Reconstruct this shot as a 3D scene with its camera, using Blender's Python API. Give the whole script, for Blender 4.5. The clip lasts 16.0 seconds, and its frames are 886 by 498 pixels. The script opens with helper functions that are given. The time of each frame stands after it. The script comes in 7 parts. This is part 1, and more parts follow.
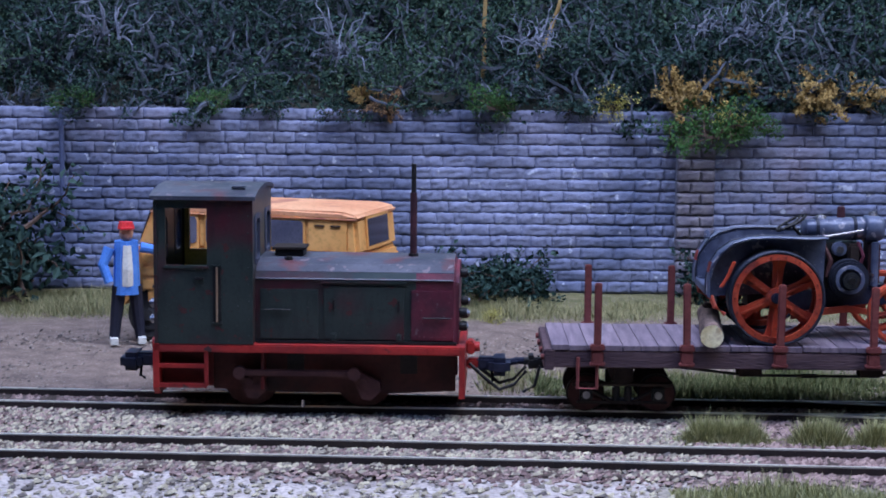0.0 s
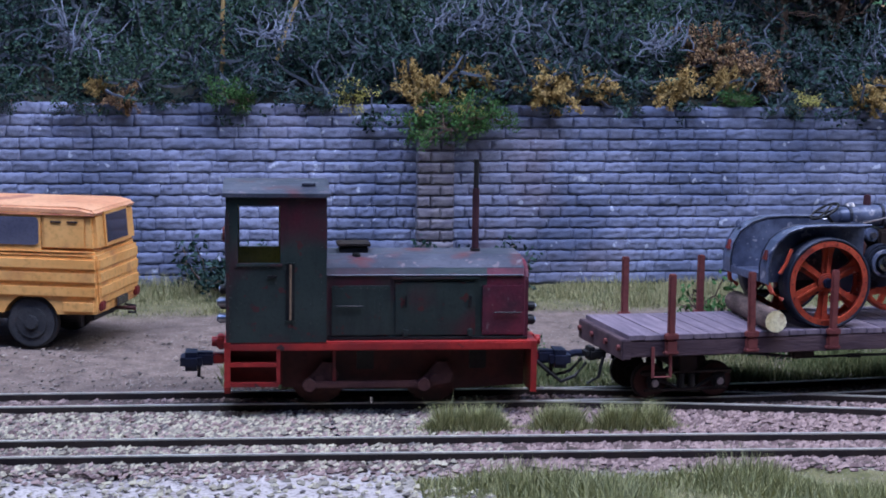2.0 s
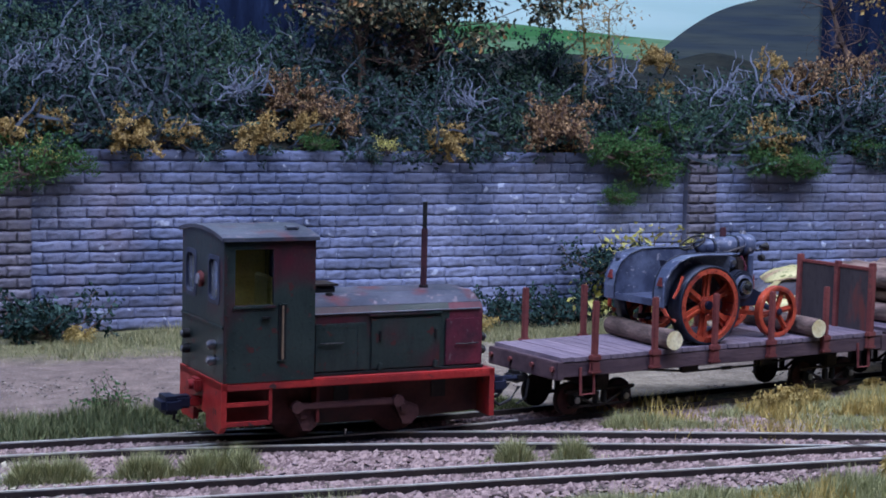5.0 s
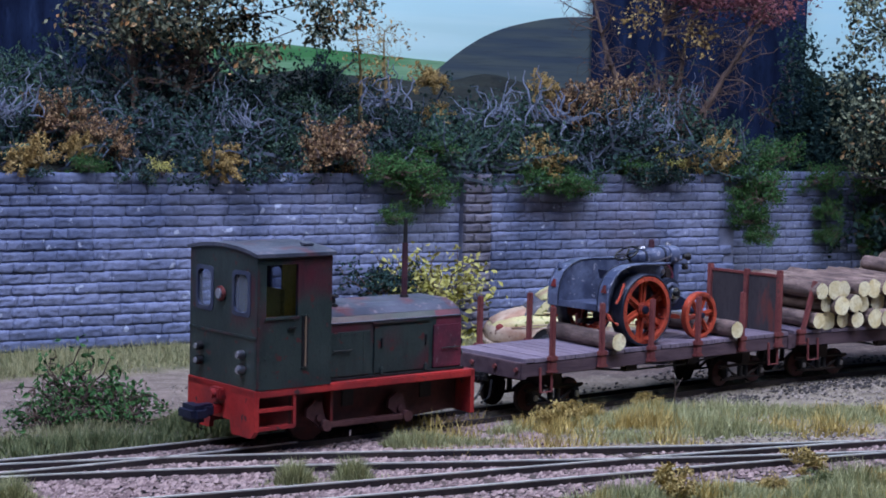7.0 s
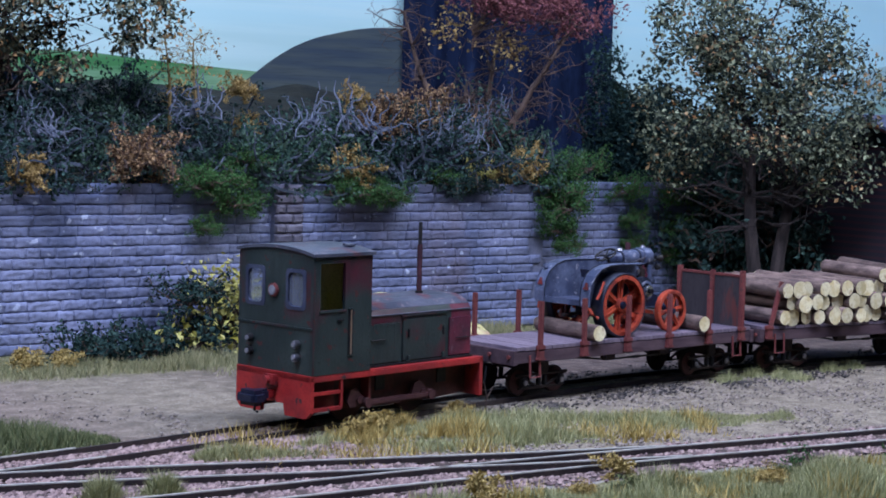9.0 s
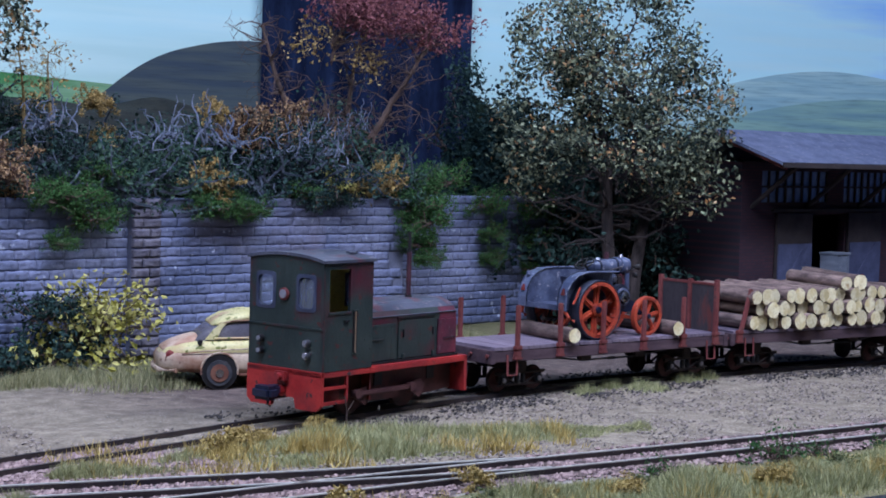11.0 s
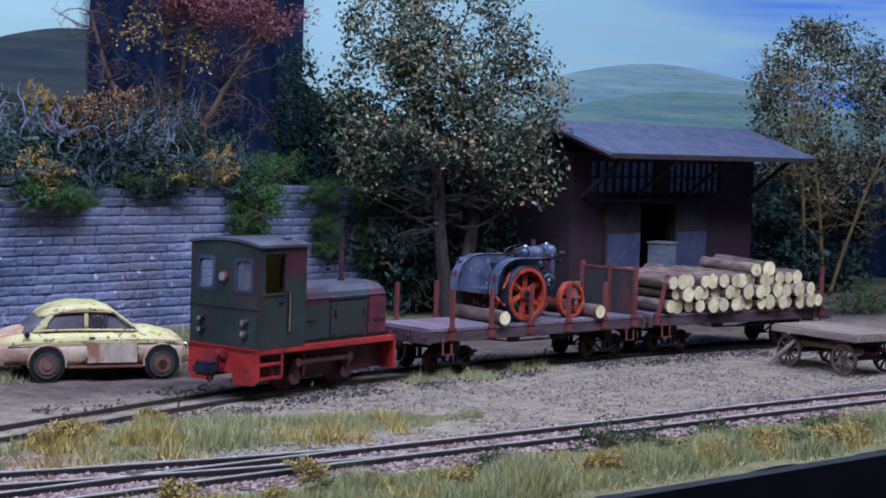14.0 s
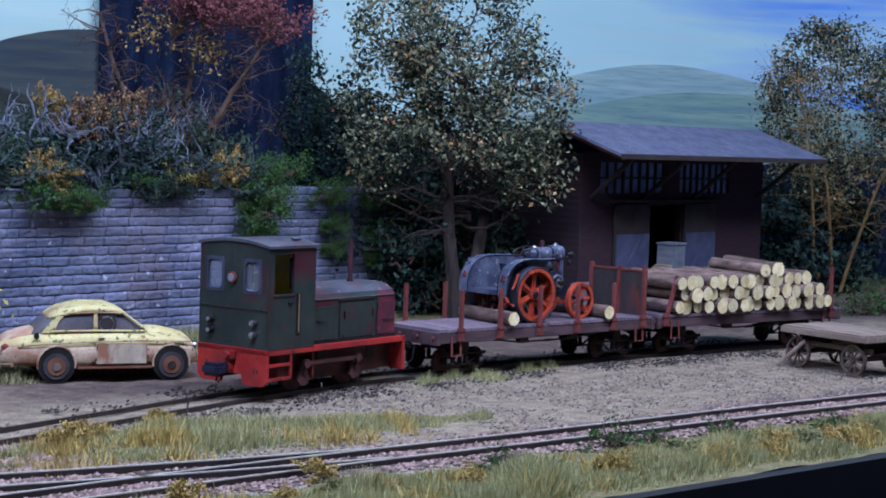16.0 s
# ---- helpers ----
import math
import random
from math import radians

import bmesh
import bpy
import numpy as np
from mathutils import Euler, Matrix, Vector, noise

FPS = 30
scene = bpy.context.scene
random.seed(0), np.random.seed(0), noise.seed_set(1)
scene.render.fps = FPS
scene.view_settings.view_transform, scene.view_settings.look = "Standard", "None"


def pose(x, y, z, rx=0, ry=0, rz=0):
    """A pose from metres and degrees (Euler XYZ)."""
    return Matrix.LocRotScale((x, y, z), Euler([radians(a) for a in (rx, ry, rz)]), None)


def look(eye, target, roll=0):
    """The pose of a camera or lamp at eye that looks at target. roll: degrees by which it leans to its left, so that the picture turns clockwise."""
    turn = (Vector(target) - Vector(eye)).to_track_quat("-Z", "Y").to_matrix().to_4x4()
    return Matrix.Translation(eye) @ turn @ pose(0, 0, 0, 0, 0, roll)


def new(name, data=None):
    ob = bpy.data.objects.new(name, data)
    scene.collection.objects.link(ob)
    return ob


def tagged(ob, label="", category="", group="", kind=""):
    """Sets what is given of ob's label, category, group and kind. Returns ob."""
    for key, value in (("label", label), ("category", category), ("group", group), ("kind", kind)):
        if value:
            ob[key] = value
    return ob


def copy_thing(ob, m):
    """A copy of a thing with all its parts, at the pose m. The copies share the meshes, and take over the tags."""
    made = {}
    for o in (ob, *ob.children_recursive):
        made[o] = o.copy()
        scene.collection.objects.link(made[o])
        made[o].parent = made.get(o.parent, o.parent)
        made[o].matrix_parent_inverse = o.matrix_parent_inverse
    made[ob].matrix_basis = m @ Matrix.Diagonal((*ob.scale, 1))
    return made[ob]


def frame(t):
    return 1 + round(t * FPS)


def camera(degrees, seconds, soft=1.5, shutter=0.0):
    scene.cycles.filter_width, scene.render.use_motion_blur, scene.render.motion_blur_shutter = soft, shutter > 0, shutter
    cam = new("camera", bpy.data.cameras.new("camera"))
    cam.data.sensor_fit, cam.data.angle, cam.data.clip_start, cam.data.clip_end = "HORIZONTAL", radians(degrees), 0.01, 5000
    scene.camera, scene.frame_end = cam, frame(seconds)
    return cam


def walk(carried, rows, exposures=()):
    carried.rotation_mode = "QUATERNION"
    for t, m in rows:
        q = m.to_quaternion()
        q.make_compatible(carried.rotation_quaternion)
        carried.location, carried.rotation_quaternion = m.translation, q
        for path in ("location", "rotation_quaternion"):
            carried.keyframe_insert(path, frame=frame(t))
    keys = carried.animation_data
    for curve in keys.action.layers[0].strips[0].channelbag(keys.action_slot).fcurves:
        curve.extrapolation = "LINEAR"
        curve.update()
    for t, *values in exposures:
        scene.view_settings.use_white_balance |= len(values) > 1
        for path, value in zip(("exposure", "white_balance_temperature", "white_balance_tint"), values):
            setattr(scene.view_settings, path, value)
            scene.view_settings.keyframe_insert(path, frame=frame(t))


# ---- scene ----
# A miniature railway at 1:43.5. All numbers below are in scale metres; K brings them to true size.
K = 1 / 43.5
EYE = 4.46
cam = camera(29.2, 16.0, soft=1.8)
TURNS = [  # seconds, yaw, pitch, roll of the tripod head
    (0.0, -0.00, -7.09, -0.50),
    (0.5, -2.13, -7.04, -0.54),
    (1.0, -4.63, -7.23, -0.59),
    (1.5, -6.65, -7.32, -0.67),
    (2.0, -8.70, -7.23, -0.77),
    (2.5, -10.70, -7.09, -0.87),
    (3.0, -12.96, -6.78, -0.97),
    (3.5, -15.11, -6.44, -1.09),
    (4.0, -17.55, -6.09, -1.20),
    (4.5, -20.41, -5.76, -1.28),
    (5.0, -22.68, -5.50, -1.35),
    (7.5, -31.85, -4.47, -1.38),
    (8.0, -33.42, -4.34, -1.44),
    (8.5, -34.92, -4.23, -1.50),
    (9.0, -36.53, -4.12, -1.59),
    (11.5, -42.33, -3.52, -1.71),
    (12.0, -43.44, -3.63, -1.77),
    (12.5, -44.34, -3.73, -1.83),
    (13.0, -45.24, -3.73, -1.86),
    (13.5, -46.06, -3.71, -1.89),
    (14.0, -46.88, -3.68, -1.90),
    (14.5, -46.57, -3.69, -1.88),
    (15.0, -46.58, -3.69, -1.88),
    (15.5, -46.58, -3.67, -1.86),
    (16.0, -46.58, -3.66, -1.87),
]
walk(cam, [(t, pose(0, 0, EYE * K, 90 + pitch, roll, yaw)) for t, yaw, pitch, roll in TURNS])

# ---- light: a dim hall, a lamp strip over the layout's front edge ----
world = bpy.data.worlds.new("hall_air")
scene.world = world
world.use_nodes = True
world.node_tree.nodes["Background"].inputs[0].default_value = (0.085, 0.135, 0.34, 1)
world.node_tree.nodes["Background"].inputs[1].default_value = 0.6
scene.view_settings.exposure = 0.0


def area_lamp(name, x, y, z, tx, ty, tz, sx, sy, watts, colour):
    data = bpy.data.lights.new(name, "AREA")
    data.shape, data.size, data.size_y = "RECTANGLE", sx * K, sy * K
    data.energy, data.color = watts, colour
    ob = new(name, data)
    ob.matrix_world = look((x * K, y * K, z * K), (tx * K, ty * K, tz * K))
    return ob


area_lamp("lamp_strip", 13, 13, 24, 16, 24, 0, 60, 5, 10.4, (0.79, 0.845, 1.06))
area_lamp("hall_light", -4, 4, 58, 10, 24, 0, 60, 40, 16.0, (0.22, 0.40, 1.0))


# ---- materials ----
def mat(name, colours, scale=4.0, rough=0.7, metal=0.0, bump=0.3, fine=30.0, spots=None, spot_at=0.62, spot_scale=1.6,
        vary=0.0, coords="Object", stretch=(1, 1, 1), spec=0.3, soft=0.08, chips=None, chip_at=0.66, chip_scale=11.0, streaks=None, specks=None):
    """Two scales of noise between two colours, optional stains of a third, bump from the fine noise."""
    m = bpy.data.materials.new(name)
    m.use_nodes = True
    n, l = m.node_tree.nodes, m.node_tree.links
    b = n["Principled BSDF"]
    b.inputs["Roughness"].default_value, b.inputs["Metallic"].default_value = rough, metal
    b.inputs["Specular IOR Level"].default_value = spec
    tc, mp = n.new("ShaderNodeTexCoord"), n.new("ShaderNodeMapping")
    mp.inputs["Scale"].default_value = stretch
    info = n.new("ShaderNodeObjectInfo")
    off = n.new("ShaderNodeVectorMath")
    off.operation = "MULTIPLY_ADD"
    off.inputs[1].default_value = (37, 17, 23)
    comb = n.new("ShaderNodeCombineXYZ")
    for i in range(3):
        l.new(info.outputs["Random"], comb.inputs[i])
    l.new(comb.outputs[0], off.inputs[0])
    if coords == "World":
        geo = n.new("ShaderNodeNewGeometry")
        mp.inputs["Scale"].default_value = [s / K for s in stretch]
        l.new(geo.outputs["Position"], mp.inputs["Vector"])
    else:
        l.new(tc.outputs[coords], off.inputs[2])
        l.new(off.outputs[0], mp.inputs["Vector"])

    def noise_tex(s, detail=4.0):
        t = n.new("ShaderNodeTexNoise")
        t.inputs["Scale"].default_value, t.inputs["Detail"].default_value = s, detail
        l.new(mp.outputs[0], t.inputs["Vector"])
        return t.outputs["Fac"]

    def ramp(fac, a, z):
        r = n.new("ShaderNodeMapRange")
        r.inputs["From Min"].default_value, r.inputs["From Max"].default_value = a, z
        l.new(fac, r.inputs["Value"])
        return r.outputs[0]

    def mix(fac, a, c):
        x = n.new("ShaderNodeMix")
        x.data_type = "RGBA"
        for sock, v in ((x.inputs["Factor"], fac), (x.inputs["A"], a), (x.inputs["B"], c)):
            if isinstance(v, (tuple, float)):
                sock.default_value = v if isinstance(v, float) else (*v, 1)
            else:
                l.new(v, sock)
        return x.outputs["Result"]

    big, small = noise_tex(scale), noise_tex(fine, 6.0)
    col = mix(ramp(big, 0.35, 0.65), colours[0], colours[1])
    dark = tuple(c * 0.55 for c in colours[0])
    col = mix(ramp(small, 0.5, 0.95), col, dark)
    if spots:
        col = mix(ramp(noise_tex(spot_scale, 5.0), spot_at, spot_at + soft), col, spots)
    if chips:
        col = mix(ramp(noise_tex(chip_scale, 3.0), chip_at, chip_at + 0.03), col, chips)
    if streaks:
        runs = n.new("ShaderNodeMapping")
        runs.inputs["Scale"].default_value = (5, 5, 1.0)
        l.new(off.outputs[0], runs.inputs["Vector"])
        t2 = n.new("ShaderNodeTexNoise")
        t2.inputs["Scale"].default_value, t2.inputs["Detail"].default_value = 1.6, 5.0
        l.new(runs.outputs[0], t2.inputs["Vector"])
        col = mix(ramp(t2.outputs["Fac"], 0.5, 1.0), col, streaks)
    if specks:
        col = mix(ramp(noise_tex(26.0, 2.0), 0.68, 0.76), col, specks)
    if vary:
        hsv = n.new("ShaderNodeHueSaturation")
        val = n.new("ShaderNodeMapRange")
        val.inputs["To Min"].default_value, val.inputs["To Max"].default_value = 1 - vary, 1 + vary
        l.new(info.outputs["Random"], val.inputs["Value"])
        l.new(val.outputs[0], hsv.inputs["Value"])
        l.new(col, hsv.inputs["Color"])
        col = hsv.outputs[0]
    l.new(col, b.inputs["Base Color"])
    if bump:
        bp = n.new("ShaderNodeBump")
        bp.inputs["Strength"].default_value, bp.inputs["Distance"].default_value = bump, 0.02 * K
        l.new(small, bp.inputs["Height"])
        l.new(bp.outputs[0], b.inputs["Normal"])
    return m


def leaf_mat(name, a, b2, rough=0.8, curve=1.0):
    """Leaves whose colour varies from clump to clump."""
    m = bpy.data.materials.new(name)
    m.use_nodes = True
    n, l = m.node_tree.nodes, m.node_tree.links
    b = n["Principled BSDF"]
    b.inputs["Roughness"].default_value, b.inputs["Specular IOR Level"].default_value = rough, 0.2
    g = n.new("ShaderNodeNewGeometry")
    x = n.new("ShaderNodeMix")
    x.data_type = "RGBA"
    x.inputs["A"].default_value, x.inputs["B"].default_value = (*a, 1), (*b2, 1)
    bent = n.new("ShaderNodeMath")
    bent.operation = "POWER"
    bent.inputs[1].default_value = curve
    l.new(g.outputs["Random Per Island"], bent.inputs[0])
    l.new(bent.outputs[0], x.inputs["Factor"])
    l.new(x.outputs["Result"], b.inputs["Base Color"])
    return m


M = {
    "stone": mat("weathered_stone", [(0.098, 0.120, 0.205), (0.225, 0.250, 0.375)], 0.55, 0.9, 0, 1.0, 11, (0.185, 0.15, 0.18), 0.53, 0.3, 0.10, coords="World", soft=0.2, chips=(0.36, 0.40, 0.52), chip_at=0.67, chip_scale=5.0),
    "stone_brown": mat("brown_stone", [(0.11, 0.105, 0.145), (0.19, 0.18, 0.22)], 1.3, 0.9, 0, 0.7, 14, None, 0.6, 0.5, 0.16),
    "mortar": mat("grey_mortar", [(0.11, 0.125, 0.19), (0.17, 0.185, 0.26)], 2.0, 0.95),
    "rail": mat("rusty_rail", [(0.035, 0.028, 0.03), (0.06, 0.045, 0.04)], 3.0, 0.6, 0.3),
    "railtop": mat("worn_railhead", [(0.72, 0.70, 0.62), (0.52, 0.49, 0.43)], 3.0, 0.36, 0.35, 0.05, spec=0.6),
    "sleeper": mat("dark_sleeper", [(0.05, 0.035, 0.03), (0.09, 0.065, 0.055)], 3.0, 0.9, 0, 0.5, 20, None, 0.6, 1, 0.2),
    "green": mat("dark_green_paint", [(0.018, 0.030, 0.029), (0.034, 0.048, 0.044)], 1.5, 0.36, 0, 0.2, 24, (0.075, 0.012, 0.022), 0.52, 0.9, spec=0.4, soft=0.2, chips=(0.07, 0.022, 0.022), chip_at=0.64, chip_scale=8.0, streaks=(0.010, 0.015, 0.016), specks=(0.06, 0.055, 0.052)),
    "maroon": mat("faded_maroon_paint", [(0.10, 0.018, 0.036), (0.16, 0.030, 0.048)], 2.0, 0.42, 0, 0.2, 20, (0.03, 0.022, 0.03), 0.52, 1.6, soft=0.2, chips=(0.13, 0.09, 0.10), chip_at=0.68, specks=(0.20, 0.13, 0.13)),
    "red": mat("red_frame_paint", [(0.33, 0.024, 0.024), (0.44, 0.036, 0.032)], 2.2, 0.42, 0, 0.2, 20, (0.13, 0.022, 0.026), 0.47, 1.7, soft=0.28, chips=(0.06, 0.028, 0.03), chip_at=0.64, chip_scale=5.0, specks=(0.09, 0.03, 0.03)),
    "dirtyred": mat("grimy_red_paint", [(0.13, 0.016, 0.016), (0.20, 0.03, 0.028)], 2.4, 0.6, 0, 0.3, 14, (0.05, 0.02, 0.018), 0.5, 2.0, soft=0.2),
    "roofpaint": mat("grey_roof_paint", [(0.045, 0.050, 0.070), (0.095, 0.10, 0.13)], 1.8, 0.42, 0, 0.25, 18, (0.12, 0.04, 0.045), 0.55, 2.2, soft=0.16, chips=(0.17, 0.14, 0.16), chip_at=0.63, chip_scale=9.0, specks=(0.22, 0.21, 0.23)),
    "black": mat("black_steel", [(0.012, 0.012, 0.014), (0.03, 0.028, 0.028)], 3, 0.5, 0.2),
    "grime": mat("oily_running_gear", [(0.02, 0.014, 0.013), (0.045, 0.03, 0.026)], 3, 0.65, 0.2),
    "chrome": mat("chrome", [(0.7, 0.7, 0.7), (0.55, 0.55, 0.55)], 3, 0.2, 1.0, 0.0),
    "brass": mat("tarnished_brass", [(0.30, 0.20, 0.13), (0.42, 0.30, 0.20)], 3, 0.45, 0.5, 0.05),
    "winframe": mat("blue_grey_window_frame", [(0.035, 0.042, 0.075), (0.06, 0.07, 0.11)], 3, 0.45, 0.0, 0.1),
    "lens": mat("lamp_glass", [(0.30, 0.30, 0.33), (0.20, 0.20, 0.23)], 3, 0.08, 0.2, 0.0, spec=0.8),
    "cabin": mat("olive_yellow_cab_lining", [(0.74, 0.62, 0.20), (0.84, 0.72, 0.28)], 3, 0.8),
    "stake": mat("red_brown_steel", [(0.14, 0.035, 0.035), (0.20, 0.055, 0.05)], 3, 0.7, 0, 0.3, 20, (0.08, 0.04, 0.035), 0.6, 3, 0.1),
    "plank": mat("grey_violet_planks", [(0.135, 0.105, 0.14), (0.235, 0.185, 0.225)], 2.0, 0.75, 0, 0.5, 18, None, 0.6, 1, 0.12, stretch=(6, 0.6, 1), specks=(0.32, 0.27, 0.31)),
    "sill": mat("weathered_wood_sill", [(0.06, 0.036, 0.046), (0.105, 0.066, 0.075)], 2, 0.85, 0, 0.5, 16, None, 0.6, 1, 0.1, stretch=(0.5, 3, 3)),
    "bark": mat("brown_bark", [(0.085, 0.058, 0.052), (0.25, 0.17, 0.145)], 3.5, 0.95, 0, 1.0, 20, (0.34, 0.24, 0.19), 0.56, 2.0, 0.28, stretch=(2, 0.6, 2), soft=0.15),
    "tree_bark": mat("dark_tree_bark", [(0.020, 0.016, 0.016), (0.055, 0.042, 0.040)], 3, 0.95, 0, 1.0, 20, stretch=(2, 2, 0.5)),
    "cut": mat("cut_log_end", [(0.60, 0.49, 0.25), (0.80, 0.74, 0.50)], 5, 0.85, 0, 0.3, 24, (0.38, 0.25, 0.12), 0.60, 5, 0.2, soft=0.15),
    "tractor": mat("blue_grey_tractor_paint", [(0.050, 0.065, 0.120), (0.130, 0.155, 0.240)], 2.2, 0.40, 0.1, 0.15, 16, (0.028, 0.034, 0.065), 0.52, 2.6, soft=0.2, chips=(0.30, 0.30, 0.36), chip_at=0.64, chip_scale=9.0, spec=0.5, specks=(0.34, 0.34, 0.40)),
    "tyre": mat("dark_steel_tyre", [(0.014, 0.018, 0.032), (0.035, 0.040, 0.06)], 3, 0.45, 0.2, 0.2),
    "navy": mat("navy_black_casting", [(0.010, 0.013, 0.030), (0.022, 0.026, 0.05)], 3, 0.4),
    "rodrust": mat("rusty_rod", [(0.070, 0.028, 0.030), (0.115, 0.048, 0.045)], 3, 0.6, 0.2, 0.3, 18, (0.05, 0.026, 0.026), 0.56, 3, soft=0.2),
    "darkframe": mat("dark_brown_red_frame", [(0.045, 0.014, 0.014), (0.085, 0.024, 0.022)], 2.4, 0.6, 0, 0.3, 14, (0.02, 0.014, 0.014), 0.5, 2.0, soft=0.2),
    "stackpaint": mat("sooty_maroon_paint", [(0.035, 0.013, 0.02), (0.065, 0.022, 0.03)], 3, 0.6),
    "dullchrome": mat("dull_chrome", [(0.36, 0.35, 0.38), (0.22, 0.21, 0.23)], 3, 0.3, 0.9, 0.0),
    "leaf_weed": leaf_mat("yellow_weed_leaves", (0.27, 0.19, 0.06), (0.50, 0.38, 0.14)),
    "grass_yellow": leaf_mat("yellow_straw_grass", (0.30, 0.22, 0.06), (0.62, 0.47, 0.17)),
    "coal": leaf_mat("dark_cinders", (0.02, 0.018, 0.018), (0.07, 0.06, 0.055), 0.7),
    "orange": mat("orange_red_wheel_paint", [(0.36, 0.048, 0.026), (0.52, 0.085, 0.04)], 3, 0.5, 0, 0.3, 20, (0.16, 0.035, 0.03), 0.54, 5, soft=0.15, chips=(0.55, 0.22, 0.16), chip_at=0.68, specks=(0.12, 0.03, 0.03)),
    "van": mat("ochre_van_paint", [(0.76, 0.37, 0.11), (0.84, 0.46, 0.16)], 1.6, 0.5, 0, 0.08, 14, (0.46, 0.19, 0.08), 0.57, 1.8, soft=0.2),
    "rubber": mat("dull_rubber", [(0.03, 0.032, 0.038), (0.055, 0.055, 0.06)], 4, 0.85),
    "glass": mat("dark_window_glass", [(0.04, 0.035, 0.045), (0.07, 0.055, 0.065)], 2, 0.1, 0.0, 0.0, spec=0.6),
    "car": mat("rusted_cream_paint", [(0.56, 0.50, 0.21), (0.68, 0.61, 0.33)], 2.0, 0.5, 0, 0.2, 20, (0.46, 0.27, 0.18), 0.53, 1.3, soft=0.2, chips=(0.17, 0.18, 0.05), chip_at=0.60, chip_scale=8.0, specks=(0.22, 0.14, 0.07)),
    "rust": mat("bare_rust", [(0.13, 0.050, 0.034), (0.20, 0.09, 0.06)], 3, 0.9, 0, 0.5),
    "cartwood": mat("aged_cart_wood", [(0.19, 0.145, 0.12), (0.30, 0.245, 0.20)], 2, 0.9, 0, 0.5, 18, None, 0.6, 1, 0.1, stretch=(0.6, 5, 1)),
    "cartdark": mat("dark_brown_wheel_wood", [(0.07, 0.05, 0.042), (0.13, 0.095, 0.078)], 3, 0.85, 0, 0.4, 18),
    "brick": mat("dark_brick", [(0.14, 0.06, 0.05), (0.21, 0.095, 0.08)], 3, 0.9, 0, 0.6, 20, None, 0.6, 1, 0.2),
    "slate": mat("grey_felt_roof", [(0.085, 0.10, 0.16), (0.135, 0.155, 0.23)], 2.5, 0.8, 0, 0.5, 34, (0.20, 0.21, 0.26), 0.60, 9.0),
    "darkwood": mat("tarred_timber", [(0.026, 0.021, 0.022), (0.048, 0.038, 0.038)], 2, 0.85, 0, 0.4, 16),
    "cratepaint": mat("pale_grey_crate", [(0.11, 0.13, 0.17), (0.16, 0.185, 0.23)], 2, 0.85, 0, 0.3, 16, stretch=(1, 1, 4)),
    "litdoor": mat("lit_blue_door", [(0.042, 0.050, 0.10), (0.070, 0.082, 0.15)], 2, 0.8, 0, 0.3, 16),
    "soil": mat("dark_soil", [(0.012, 0.014, 0.012), (0.028, 0.028, 0.02)], 2, 0.95, 0, 0.8, 12),
    "fascia": mat("black_fascia", [(0.012, 0.012, 0.014), (0.018, 0.018, 0.02)], 1, 0.5, 0, 0.05),
    "pipe": mat("blue_grey_pipe", [(0.06, 0.08, 0.16), (0.08, 0.10, 0.19)], 2, 0.6),
    "leaf_dark": leaf_mat("dark_green_foliage", (0.005, 0.020, 0.019), (0.050, 0.096, 0.080), curve=1.7),
    "leaf_mid": leaf_mat("mid_green_foliage", (0.010, 0.036, 0.026), (0.075, 0.125, 0.085), curve=1.5),
    "leaf_green": leaf_mat("green_foliage", (0.025, 0.085, 0.025), (0.07, 0.15, 0.045)),
    "leaf_yellow": leaf_mat("ochre_foliage", (0.15, 0.085, 0.025), (0.50, 0.36, 0.14)),
    "leaf_lemon": leaf_mat("lemon_leaves", (0.30, 0.28, 0.05), (0.50, 0.46, 0.16)),
    "leaf_brown": leaf_mat("russet_foliage", (0.06, 0.028, 0.018), (0.42, 0.27, 0.14), curve=1.4),
    "leaf_tree": leaf_mat("autumn_tree_leaves", (0.012, 0.024, 0.020), (0.36, 0.39, 0.24), curve=2.3),
    "leaf_bank": leaf_mat("dark_olive_leaves", (0.010, 0.022, 0.016), (0.30, 0.30, 0.19), curve=2.0),
    "grass_green": leaf_mat("soft_green_grass", (0.075, 0.105, 0.045), (0.24, 0.255, 0.115)),
    "leaf_berry": leaf_mat("orange_leaves", (0.30, 0.14, 0.05), (0.50, 0.34, 0.18)),
    "leaf_plum": leaf_mat("plum_leaves", (0.09, 0.025, 0.035), (0.26, 0.10, 0.10)),
    "grass": leaf_mat("straw_green_grass", (0.19, 0.21, 0.085), (0.52, 0.50, 0.26)),
    "grass_far": leaf_mat("olive_grass", (0.14, 0.16, 0.07), (0.40, 0.36, 0.20)),
    "twig_grey": mat("blue_grey_twigs", [(0.024, 0.034, 0.046), (0.115, 0.132, 0.175)], 0.9, 0.9),
    "twig_brown": mat("brown_twigs", [(0.055, 0.036, 0.030), (0.14, 0.092, 0.072)], 3, 0.9),
    "twig_pale": mat("pale_grey_twigs", [(0.10, 0.12, 0.165), (0.20, 0.22, 0.29)], 2, 0.9),
    "twig_tan": mat("tan_stems", [(0.20, 0.135, 0.055), (0.30, 0.21, 0.09)], 3, 0.9),
    "gravel_white": leaf_mat("pale_gravel", (0.11, 0.095, 0.095), (0.54, 0.49, 0.35), 0.9),
